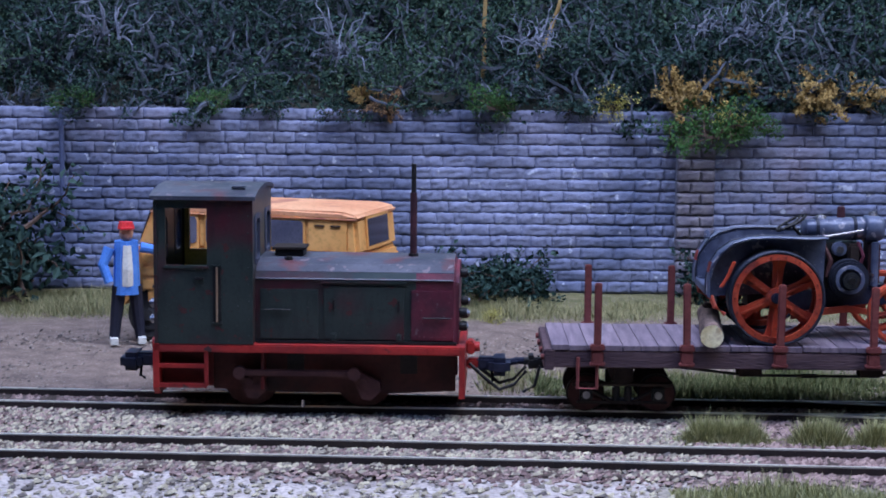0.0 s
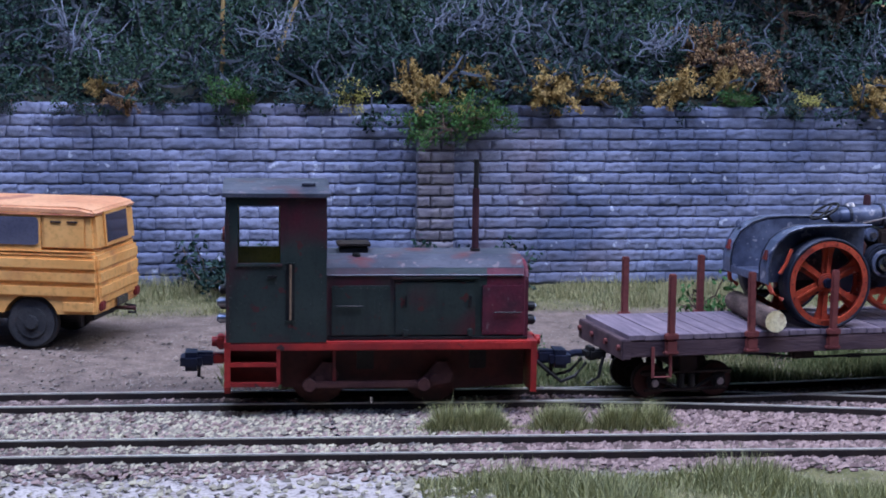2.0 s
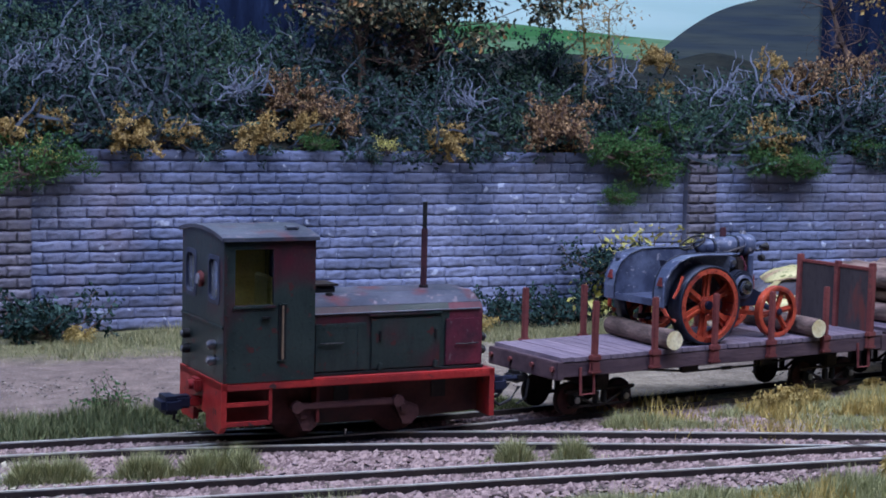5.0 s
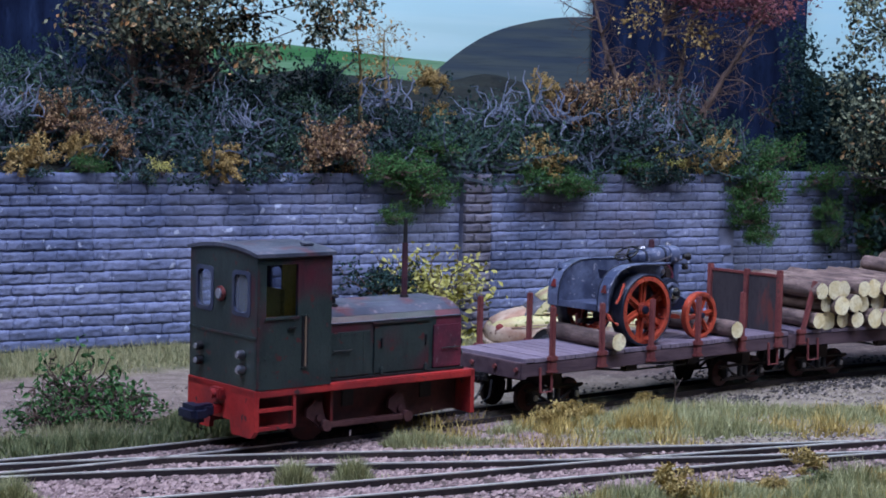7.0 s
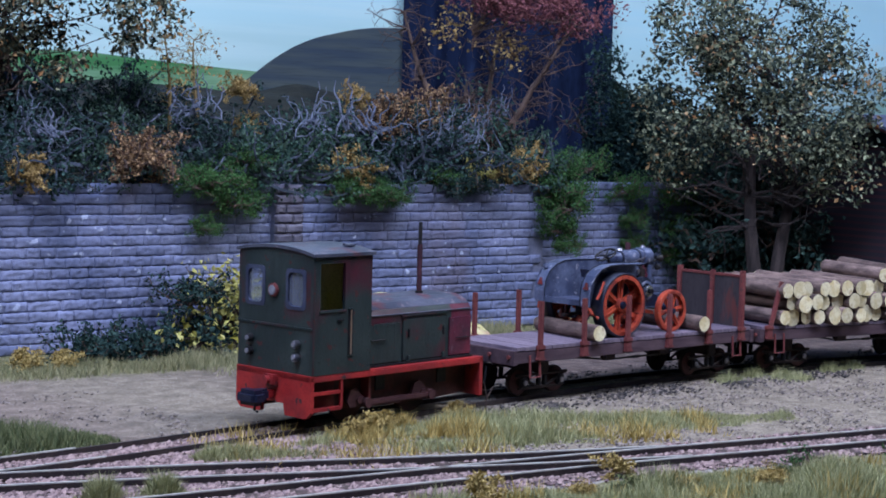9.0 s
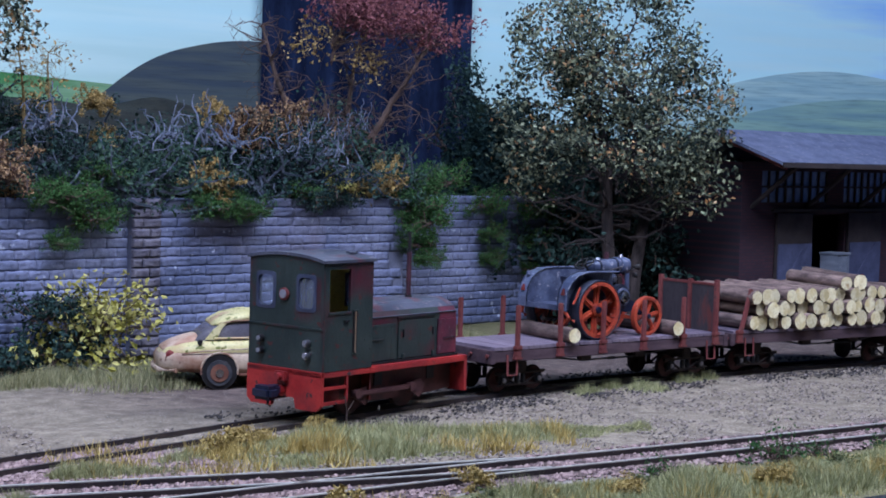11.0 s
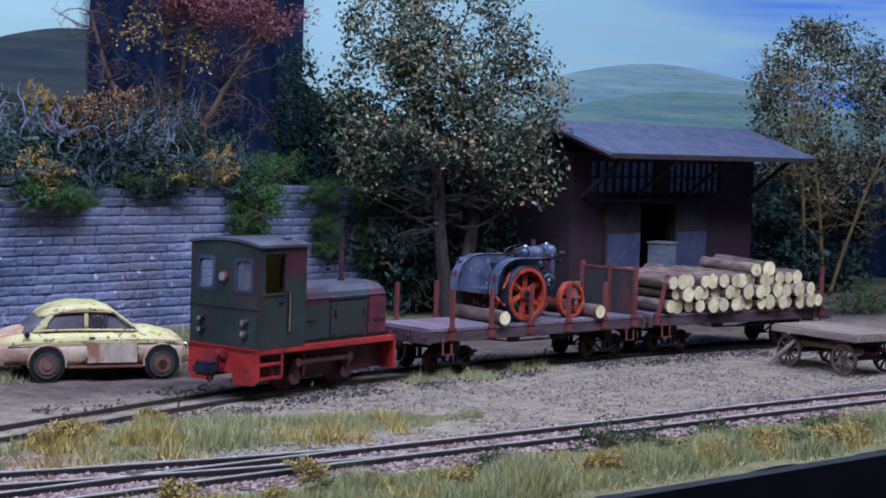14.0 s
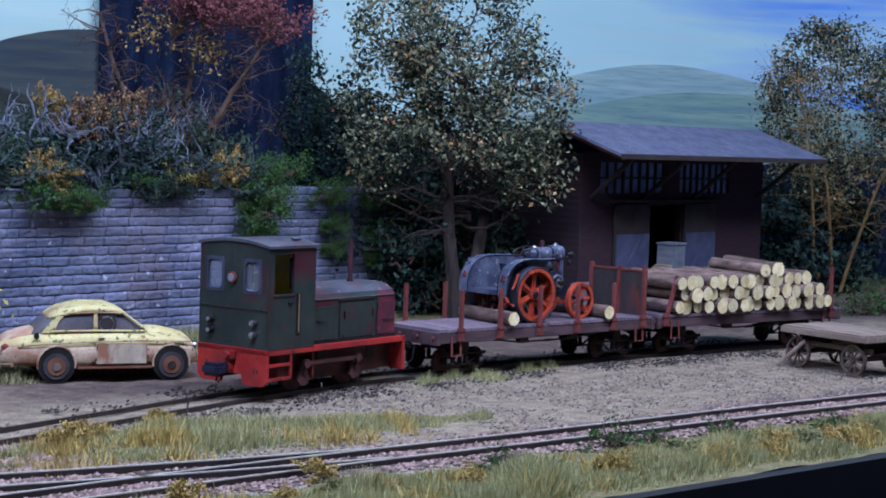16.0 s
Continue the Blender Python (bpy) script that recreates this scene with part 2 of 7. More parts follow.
    "gravel_pink": leaf_mat("pink_brown_gravel", (0.11, 0.07, 0.07), (0.40, 0.29, 0.26), 0.9),
    "gravel_yard": leaf_mat("grey_yard_grit", (0.09, 0.075, 0.07), (0.36, 0.30, 0.25), 0.9),
}

# ---- mesh tools ----


def part(name, bm, material, parent=None, label="", at=(0, 0, 0), turn=(0, 0, 0), smooth=False):
    """Links a bmesh as one mesh object, under a thing or part, or at top level at scale K."""
    me = bpy.data.meshes.new(name)
    bmesh.ops.recalc_face_normals(bm, faces=bm.faces[:])
    bm.to_mesh(me)
    bm.free()
    if smooth:
        for p in me.polygons:
            p.use_smooth = True
    me.materials.append(M[material])
    ob = new(name, me)
    place(ob, parent, at, turn)
    if label:
        ob["label"] = label
    return ob


def shared(name, me, parent=None, at=(0, 0, 0), turn=(0, 0, 0), scale=(1, 1, 1)):
    ob = new(name, me)
    place(ob, parent, at, turn)
    ob.scale = [s * (1 if parent else K) for s in scale]
    return ob


def place(ob, parent, at, turn):
    if parent:
        ob.parent = parent
        ob.matrix_basis = pose(*at, *turn)
    else:
        ob.matrix_basis = pose(*[c * K for c in at], *turn)
        ob.scale = (K, K, K)


def thing(name, at=(0, 0, 0), turn=(0, 0, 0), label="", category="", group="", kind=""):
    ob = new(name)
    ob.empty_display_size = 0.1
    place(ob, None, at, turn)
    return tagged(ob, label, category, group, kind)


def box(sx, sy, sz, at=(0, 0, 0), bevel=0.0, bm=None, turn=(0, 0, 0)):
    bm = bm or bmesh.new()
    g = bmesh.ops.create_cube(bm, size=1, matrix=pose(*at, *turn) @ Matrix.Diagonal((sx, sy, sz, 1)))
    if bevel:
        es = list({e for v in g["verts"] for e in v.link_edges})
        bmesh.ops.bevel(bm, geom=es, offset=bevel, segments=2, affect="EDGES", clamp_overlap=True)
    return bm


def cyl(r, h, at=(0, 0, 0), axis="z", n=20, r2=None, bm=None, bevel=0.0):
    bm = bm or bmesh.new()
    t = {"z": (0, 0, 0), "y": (90, 0, 0), "x": (0, 90, 0)}[axis]
    g = bmesh.ops.create_cone(bm, cap_ends=True, segments=n, radius1=r, radius2=r if r2 is None else r2, depth=h, matrix=pose(*at, *t))
    if bevel:
        es = [e for e in {e for v in g["verts"] for e in v.link_edges} if any(len(f.verts) > 4 for f in e.link_faces)]
        bmesh.ops.bevel(bm, geom=es, offset=bevel, segments=2, affect="EDGES", clamp_overlap=True)
    return bm


def tube(points, r, n=6, bm=None, r_end=None):
    """A tapering tube along points."""
    bm = bm or bmesh.new()
    pts = [Vector(p) for p in points]
    rings = []
    for i, p in enumerate(pts):
        d = (pts[min(i + 1, len(pts) - 1)] - pts[max(i - 1, 0)]).normalized()
        a = d.orthogonal().normalized()
        c = d.cross(a)
        rr = r if r_end is None else r + (r_end - r) * i / (len(pts) - 1)
        rings.append([bm.verts.new(p + (a * math.cos(k * math.tau / n) + c * math.sin(k * math.tau / n)) * rr) for k in range(n)])
    for a, c in zip(rings, rings[1:]):
        for k in range(n):
            bm.faces.new((a[k], a[(k + 1) % n], c[(k + 1) % n], c[k]))
    bm.faces.new(rings[0][::-1])
    bm.faces.new(rings[-1])
    return bm


def prism(outline, depth, bm=None, m=Matrix()):
    """Extrudes an outline in x, z along y, centred."""
    bm = bm or bmesh.new()
    a = [bm.verts.new(m @ Vector((x, -depth / 2, z))) for x, z in outline]
    c = [bm.verts.new(m @ Vector((x, depth / 2, z))) for x, z in outline]
    bm.faces.new(a)
    bm.faces.new(c[::-1])
    for i in range(len(a)):
        j = (i + 1) % len(a)
        bm.faces.new((a[j], a[i], c[i], c[j]))
    return bm


def panel(sx, sz, holes, depth, at=(0, 0, 0), turn=(0, 0, 0), bm=None):
    """An upright panel from 0..sx, 0..sz with rectangular holes through it, of some depth along y."""
    bm = bm or bmesh.new()
    xs = sorted({0, sx, *[v for h in holes for v in (h[0], h[2])]})
    zs = sorted({0, sz, *[v for h in holes for v in (h[1], h[3])]})
    m = pose(*at, *turn)
    for x0, x1 in zip(xs, xs[1:]):
        for z0, z1 in zip(zs, zs[1:]):
            cx, cz = (x0 + x1) / 2, (z0 + z1) / 2
            if any(h[0] < cx < h[2] and h[1] < cz < h[3] for h in holes):
                continue
            bmesh.ops.create_cube(bm, size=1, matrix=m @ pose(cx, 0, cz) @ Matrix.Diagonal((x1 - x0, depth, z1 - z0, 1)))
    bmesh.ops.remove_doubles(bm, verts=bm.verts[:], dist=1e-5)
    seen = {}
    bm.verts.index_update()
    for f in bm.faces[:]:
        seen.setdefault(tuple(sorted(v.index for v in f.verts)), []).append(f)
    dead = [f for fs in seen.values() if len(fs) > 1 for f in fs]
    bmesh.ops.delete(bm, geom=dead, context="FACES_ONLY")
    return bm


def loft(stations, n=20, power=3.2):
    """A closed body through stations of (x, half width, low z, top z), with rounded-square sections."""
    bm = bmesh.new()
    rings = []
    for x, w, z0, z1 in stations:
        ring = []
        for k in range(n):
            a = k * math.tau / n
            c, s = math.cos(a), math.sin(a)
            ring.append(bm.verts.new((x, w * math.copysign(abs(c) ** (2 / power), c), (z0 + z1) / 2 + (z1 - z0) / 2 * math.copysign(abs(s) ** (2 / power), s))))
        rings.append(ring)
    for a, b in zip(rings, rings[1:]):
        for k in range(n):
            bm.faces.new((a[k], a[(k + 1) % n], b[(k + 1) % n], b[k]))
    bm.faces.new(rings[0][::-1])
    bm.faces.new(rings[-1])
    return bm


def cloud_mesh(name, verts, faces, material):
    me = bpy.data.meshes.new(name)
    me.from_pydata(verts, [], faces)
    me.materials.append(M[material])
    return me


# ---- lines of the tracks ----
def spline(pts, step=0.05):
    """A smooth line through points, at even steps."""
    p = np.array(pts, float)
    p = np.vstack([2 * p[0] - p[1], p, 2 * p[-1] - p[-2]])
    out = []
    for i in range(1, len(p) - 2):
        u = np.linspace(0, 1, 60, endpoint=False)[:, None]
        a, b, c, d = p[i - 1:i + 3]
        out.append(0.5 * (2 * b + (c - a) * u + (2 * a - 5 * b + 4 * c - d) * u ** 2 + (3 * b - a - 3 * c + d) * u ** 3))
    out = np.vstack(out + [p[-2:-1]])
    s = np.concatenate([[0], np.cumsum(np.hypot(*np.diff(out, axis=0).T))])
    k = np.arange(0, s[-1], step)
    return np.stack([np.interp(k, s, out[:, 0]), np.interp(k, s, out[:, 1])], 1), k


LINE_FRONT = [(-16, 18.45), (-4.7, 17.95), (0, 17.74), (4.7, 17.48), (9.2, 17.18), (14.8, 16.78), (20.2, 16.08), (25.2, 15.47), (32, 14.4), (44, 12.2)]
LINE_TRAIN = [(-16, 20.9), (-8, 20.55), (-3.5, 20.28), (1.0, 20.12), (4.2, 20.0), (7, 20.05), (9.2, 20.28), (11.2, 20.6), (14.1, 21.13), (17.9, 21.82), (20.0, 22.1), (22.4, 22.2), (28.4, 21.78), (33.5, 20.95), (40, 19.6), (49, 17.4)]
LINE_CROSS = [(4.2, 20.0), (6.5, 19.6), (8.8, 19.03), (11.4, 18.2), (14.0, 17.34), (16.6, 16.62)]
TRAIN_XY, TRAIN_S = spline(LINE_TRAIN)


def on_line(s):
    return np.array([np.interp(s, TRAIN_S, TRAIN_XY[:, 0]), np.interp(s, TRAIN_S, TRAIN_XY[:, 1])])


def s_at_x(x):
    return float(np.interp(x, TRAIN_XY[:, 0], TRAIN_S))


# ---- ground, fascia, wall, embankment, backdrop, hall ----
def ground_material():
    m = bpy.data.materials.new("scenic_ground")
    m.use_nodes = True
    n, l = m.node_tree.nodes, m.node_tree.links
    b = n["Principled BSDF"]
    b.inputs["Roughness"].default_value, b.inputs["Specular IOR Level"].default_value = 0.95, 0.15
    tc = n.new("ShaderNodeTexCoord")

    def tex(s, d=5.0):
        t = n.new("ShaderNodeTexNoise")
        t.inputs["Scale"].default_value, t.inputs["Detail"].default_value = s, d
        l.new(tc.outputs["Object"], t.inputs["Vector"])
        return t.outputs["Fac"]

    def math_node(op, a, c, d=None):
        x = n.new("ShaderNodeMath")
        x.operation = op
        for i, v in enumerate((a, c, d)):
            if v is None:
                continue
            if isinstance(v, (int, float)):
                x.inputs[i].default_value = v
            else:
                l.new(v, x.inputs[i])
        return x.outputs[0]

    def rng(f, a, z):
        r = n.new("ShaderNodeMapRange")
        r.inputs["From Min"].default_value, r.inputs["From Max"].default_value = a, z
        l.new(f, r.inputs["Value"])
        return r.outputs[0]

    def mix(f, a, c):
        x = n.new("ShaderNodeMix")
        x.data_type = "RGBA"
        l.new(f, x.inputs["Factor"])
        for s, v in ((x.inputs["A"], a), (x.inputs["B"], c)):
            if isinstance(v, tuple):
                s.default_value = (*v, 1)
            else:
                l.new(v, s)
        return x.outputs["Result"]

    sep = n.new("ShaderNodeSeparateXYZ")
    l.new(tc.outputs["Object"], sep.inputs[0])
    wob = math_node("MULTIPLY_ADD", tex(0.8), 1.6, -0.8)
    x, y = math_node("ADD", sep.outputs[0], wob), math_node("ADD", sep.outputs[1], wob)
    grain, mid = tex(22, 8), tex(3.0)
    sand = mix(rng(mid, 0.35, 0.65), (0.155, 0.116, 0.098), (0.255, 0.192, 0.16))
    yard = mix(rng(mid, 0.35, 0.65), (0.185, 0.152, 0.112), (0.315, 0.265, 0.195))
    pale = mix(rng(mid, 0.35, 0.65), (0.38, 0.335, 0.32), (0.54, 0.485, 0.455))
    ballast = mix(rng(mid, 0.35, 0.65), (0.10, 0.075, 0.07), (0.18, 0.14, 0.125))
    verge = mix(rng(mid, 0.35, 0.65), (0.12, 0.12, 0.05), (0.20, 0.18, 0.09))
    col = mix(rng(x, 9.0, 12.0), sand, yard)
    # the ballast belt runs along the front track
    belt = math_node("MULTIPLY_ADD", x, 0.075, y)
    front_edge = rng(belt, 20.6, 20.9)
    front_edge_right = rng(belt, 18.4, 18.7)
    is_right = rng(x, 11.5, 14.0)
    fe = math_node("ADD", math_node("MULTIPLY", front_edge, math_node("SUBTRACT", 1.0, is_right)), math_node("MULTIPLY", front_edge_right, is_right))
    col = mix(fe, ballast, col)
    col = mix(rng(belt, 17.15, 17.0), col, pale)
    soil = mix(math_node("MULTIPLY", rng(belt, 17.1, 16.9), rng(x, 2.0, 3.0)), col, verge)
    earth = mix(rng(mid, 0.35, 0.65), (0.075, 0.055, 0.05), (0.15, 0.11, 0.095))
    soil = mix(math_node("MULTIPLY", rng(y, 22.4, 23.6), rng(x, 13.5, 16.5)), soil, earth)
    col = mix(rng(y, 26.6, 27.6), soil, verge)
    col = mix(rng(grain, 0.48, 0.8), col, (0.07, 0.06, 0.055))
    col = mix(rng(tex(40, 4), 0.62, 0.72), col, (0.50, 0.46, 0.40))
    l.new(col, b.inputs["Base Color"])
    bp = n.new("ShaderNodeBump")
    bp.inputs["Strength"].default_value, bp.inputs["Distance"].default_value = 0.8, 0.03 * K
    l.new(grain, bp.inputs["Height"])
    l.new(bp.outputs[0], b.inputs["Normal"])
    return m


M["ground"] = ground_material()
EDGE = [(-24, 14.3), (-5, 14.2), (10, 13.75), (17, 13.12), (23, 12.5), (60, 8.6)]


def edge_y(x):
    return float(np.interp(x, [p[0] for p in EDGE], [p[1] for p in EDGE]))


def ground():
    xs, rows_ = np.linspace(-24, 60, 240), np.linspace(0, 1, 90)
    verts, faces = [], []
    for x in xs:
        y0 = edge_y(x)
        for r in rows_:
            y = y0 + (34 - y0) * r
            z = 0.05 * noise.noise(Vector((x * 0.7, y * 0.7, 0))) + 0.02 * noise.noise(Vector((x * 2.3, y * 2.3, 4)))
            dip = min(1, min(abs(y - np.interp(x, [p[0] for p in LINE_FRONT], [p[1] for p in LINE_FRONT])), abs(y - np.interp(x, TRAIN_XY[:, 0], TRAIN_XY[:, 1]))) / 0.8)
            verts.append((x, y, (z - 0.01) * dip - 0.012 + (0.02 if dip < 0.5 else 0)))
    n = len(rows_)
    for i in range(len(xs) - 1):
        for j in range(n - 1):
            faces.append((i * n + j, (i + 1) * n + j, (i + 1) * n + j + 1, i * n + j + 1))
    ob = shared("ground", cloud_mesh("ground", verts, faces, "ground"))
    tagged(ob, "sandy scenic ground with ballast, grit and grass verges", "ground", kind="structure")
    bm = bmesh.new()
    for (x0, y0), (x1, y1) in zip(EDGE, EDGE[1:]):
        v = [bm.verts.new(p) for p in ((x0, y0, -0.02), (x1, y1, -0.02), (x1, y1, -9), (x0, y0, -9))]
        w = [bm.verts.new((q.co.x, q.co.y - 0.5, 0.06 if k < 2 else -9)) for k, q in enumerate(v)]
        for a in ((0, 1, 2, 3),):
            bm.faces.new([v[i] for i in a])
            bm.faces.new([w[i] for i in reversed(a)])
        bm.faces.new((v[0], w[0], w[1], v[1]))
    f = part("fascia", bm, "fascia")
    tagged(f, "black painted front board of the layout", "board", kind="structure")


ground()


def stone_meshes(name, material, count=7):
    out = []
    for k in range(count):
        bm = bmesh.new()
        nx, nz = 8, 5
        g = [[bm.verts.new(((i / nx - 0.5), 0, (j / nz - 0.5))) for i in range(nx + 1)] for j in range(nz + 1)]
        for j in range(nz + 1):
            for i in range(nx + 1):
                v = g[j][i]
                rim = i in (0, nx) or j in (0, nz)
                if j in (0, nz):
                    v.co.y = -0.010
                elif i in (0, nx):
                    v.co.y = -0.016 - 0.008 * random.random()
                else:
                    v.co.y = -0.016 - 0.040 * random.random() - (0.010 if j == nz - 1 else 0)
                    v.co.x += random.uniform(-0.04, 0.04)
                    v.co.z += random.uniform(-0.06, 0.06)
                if rim:
                    v.co.x += random.uniform(-0.02, 0.02)
                    v.co.z += random.uniform(-0.05, 0.05)
        for j in range(nz):
            for i in range(nx):
                bm.faces.new((g[j][i], g[j][i + 1], g[j + 1][i + 1], g[j + 1][i]))
        ring = [g[0][i] for i in range(nx + 1)] + [g[j][nx] for j in range(1, nz + 1)] + [g[nz][i] for i in range(nx - 1, -1, -1)] + [g[j][0] for j in range(nz - 1, 0, -1)]
        back = [bm.verts.new((v.co.x, 0.14, v.co.z)) for v in ring]
        for i in range(len(ring)):
            j = (i + 1) % len(ring)
            bm.faces.new((ring[j], ring[i], back[i], back[j]))
        me = bpy.data.meshes.new(name)
        bm.to_mesh(me)
        bm.free()
        for p in me.polygons:
            p.use_smooth = True
        me.materials.append(M[material])
        out.append(me)
    return out


WALL_Y, WALL_TOP = 29.8, 3.2


def plain_wall(name, x0, x1, y, label):
    """The body behind the facing stones."""
    ob = part(name, box(x1 - x0, 0.6, WALL_TOP - 0.02, ((x0 + x1) / 2, y + 0.285, WALL_TOP / 2 - 0.02)), "mortar")
    return tagged(ob, label, "wall", kind="structure")


def hills_and_sky():
    """The painted backdrop: a bent board and the shapes painted on it, each a flat skin."""
    m = bpy.data.materials.new("painted_sky")
    m.use_nodes = True
    n, l = m.node_tree.nodes, m.node_tree.links
    b = n["Principled BSDF"]
    b.inputs["Roughness"].default_value = 0.7
    tc, mp, tx, r = n.new("ShaderNodeTexCoord"), n.new("ShaderNodeMapping"), n.new("ShaderNodeTexNoise"), n.new("ShaderNodeValToRGB")
    mp.inputs["Scale"].default_value = (0.05, 0.05, 0.35)
    tx.inputs["Scale"].default_value, tx.inputs["Detail"].default_value = 1.0, 6.0
    e = r.color_ramp.elements
    e[0].position, e[0].color, e[1].position, e[1].color = 0.0, (0.45, 0.63, 0.56, 1), 0.80, (0.07, 0.28, 0.85, 1)
    mid = e.new(0.55)
    mid.color = (0.50, 0.80, 0.82, 1)
    sep, ramp_x, add = n.new("ShaderNodeSeparateXYZ"), n.new("ShaderNodeMapRange"), n.new("ShaderNodeMath")
    ramp_x.inputs["From Min"].default_value, ramp_x.inputs["From Max"].default_value = 16.0, 68.0
    add.operation = "MULTIPLY_ADD"
    add.inputs[1].default_value = 1.1
    off = n.new("ShaderNodeMath")
    off.operation = "SUBTRACT"
    off.inputs[1].default_value = 0.55
    l.new(tc.outputs["Object"], mp.inputs[0]), l.new(mp.outputs[0], tx.inputs["Vector"]), l.new(tc.outputs["Object"], sep.inputs[0])
    l.new(sep.outputs[0], ramp_x.inputs["Value"]), l.new(tx.outputs["Fac"], add.inputs[0]), l.new(ramp_x.outputs[0], add.inputs[2])
    l.new(add.outputs[0], off.inputs[0]), l.new(off.outputs[0], r.inputs[0])
    mp2, tx2, fac, strokes = n.new("ShaderNodeMapping"), n.new("ShaderNodeTexNoise"), n.new("ShaderNodeMapRange"), n.new("ShaderNodeMix")
    mp2.inputs["Scale"].default_value = (0.12, 0.12, 2.2)
    mp2.inputs["Rotation"].default_value = (0, 0.06, 0)
    tx2.inputs["Scale"].default_value, tx2.inputs["Detail"].default_value = 1.3, 8.0
    fac.inputs["From Min"].default_value, fac.inputs["From Max"].default_value, fac.inputs["To Max"].default_value = 0.45, 0.75, 0.5
    strokes.data_type = "RGBA"
    strokes.inputs["B"].default_value = (0.62, 0.80, 0.74, 1)
    l.new(tc.outputs["Object"], mp2.inputs[0]), l.new(mp2.outputs[0], tx2.inputs["Vector"]), l.new(tx2.outputs["Fac"], fac.inputs["Value"])
    l.new(fac.outputs[0], strokes.inputs["Factor"]), l.new(r.outputs[0], strokes.inputs["A"]), l.new(strokes.outputs["Result"], b.inputs["Base Color"])
    M["sky"] = m
    M["hill_dark"] = mat("painted_dark_hill", [(0.035, 0.055, 0.075), (0.07, 0.09, 0.085)], 0.9, 0.7, 0, 0.15, 4, stretch=(0.25, 0.25, 4))
    M["hill_green"] = mat("painted_green_field", [(0.05, 0.20, 0.06), (0.20, 0.36, 0.20)], 0.9, 0.7, 0, 0.15, 4, stretch=(0.25, 0.25, 4))
    M["hill_pale"] = mat("painted_pale_hill", [(0.26, 0.44, 0.47), (0.42, 0.60, 0.56)], 0.9, 0.7, 0, 0.15, 4, stretch=(0.25, 0.25, 4))
    M["hill_near"] = mat("painted_near_hill", [(0.17, 0.31, 0.33), (0.27, 0.44, 0.36)], 0.9, 0.7, 0, 0.15, 4, stretch=(0.25, 0.25, 4))
    M["tower"] = mat("painted_navy_block", [(0.002, 0.005, 0.018), (0.010, 0.020, 0.052)], 0.9, 0.8, 0, 0.25, 9, (0.018, 0.032, 0.075), 0.60, 1.2, stretch=(2.5, 2.5, 0.6), spec=0.1)
    M["copse"] = mat("painted_dark_green_copse", [(0.003, 0.006, 0.007), (0.012, 0.022, 0.012)], 0.8, 0.8, 0, 0.2, 6, stretch=(2, 2, 0.6), spec=0.08)

    def at(az, el, off=0.0):
        a = radians(az)
        d = float(np.interp(az, [-40, 28, 45, 58, 90], [43, 46, 54, 64, 66])) - off
        return (d * math.sin(a), d * math.cos(a), EYE + d * math.tan(radians(el)))

    def skin(name, tops, low, off, material, label):
        verts, faces = [], []
        az = [p[0] for p in tops]
        wide = min(1.2, (az[-1] - az[0]) * 0.08)
        for a in np.linspace(az[0], az[-1], 60):
            # a smooth top line
            h = np.mean([np.interp(a + s, az, [p[1] for p in tops]) for s in np.linspace(-wide, wide, 9)])
            verts += [at(a, low, off), at(a, h, off)]
        for i in range(59):
            faces.append((2 * i, 2 * i + 2, 2 * i + 3, 2 * i + 1))
        me = cloud_mesh(name, verts, faces, material)
        for p in me.polygons:
            p.use_smooth = True
        ob = shared(name, me)
        return tagged(ob, label, "backdrop", kind="structure")

    skin("backdrop", [(-40, 16), (-10, 16), (20, 16), (50, 16), (88, 16)], -7, 0, "sky", "painted sky board, blue with pale streaks")
    skin("backdrop_far_hill", [(41, 0.2), (44, 0.5), (48, 1.4), (50, 2.1), (52, 2.6), (53.5, 2.8), (55, 2.7), (57.5, 2.1), (60, 1.4), (66, 1.0)], -7, 0.15, "hill_pale", "pale blue-green painted far hills")
    skin("backdrop_near_hill", [(44, -0.6), (47, 0.0), (49, 0.7), (51, 1.25), (53, 1.7), (55, 1.9), (57.5, 1.75), (60, 1.0), (66, 0.5)], -7, 0.22, "hill_near", "green-grey painted nearer hill")
    skin("backdrop_field", [(14, 0.6), (20, 1.9), (24, 2.2), (27, 1.9), (31, 1.6), (36, 1.2)], -7, 0.15, "hill_green", "green painted fields")
    skin("backdrop_dark_hill", [(29.5, 1.0), (30.9, 2.2), (32, 2.8), (33.7, 3.2), (35, 3.25), (36.5, 3.1)], -7, 0.3, "hill_dark", "dark painted hill")
    skin("backdrop_block", [(35.1, 5.6), (38, 6), (42.1, 6)], -7, 0.45, "tower", "navy painted block with brush strokes")
    skin("backdrop_green_copse", [(41.8, 2.0), (42.3, 1.7), (43, 1.1), (43.8, 0.9), (45, 0.6), (48, 0.2), (50, -0.4)], -7, 0.3, "copse", "dark green painted copse beside the navy block")
    skin("backdrop_dark_wood", [(-40, 6), (-10, 6), (10, 5.6), (16, 4.8), (18.5, 4.2), (20.3, 3.2), (21.6, 2.2), (22.6, 1.2), (23.4, 0.1)], -7, 0.3, "tower", "navy painted wood behind the hedge")
    skin("backdrop_dark_copse", [(56, -0.9), (57.5, -0.3), (60, -0.1), (64, 0.3), (75, 0.6)], -7, 0.3, "tower", "navy painted copse beside the shed")


hills_and_sky()


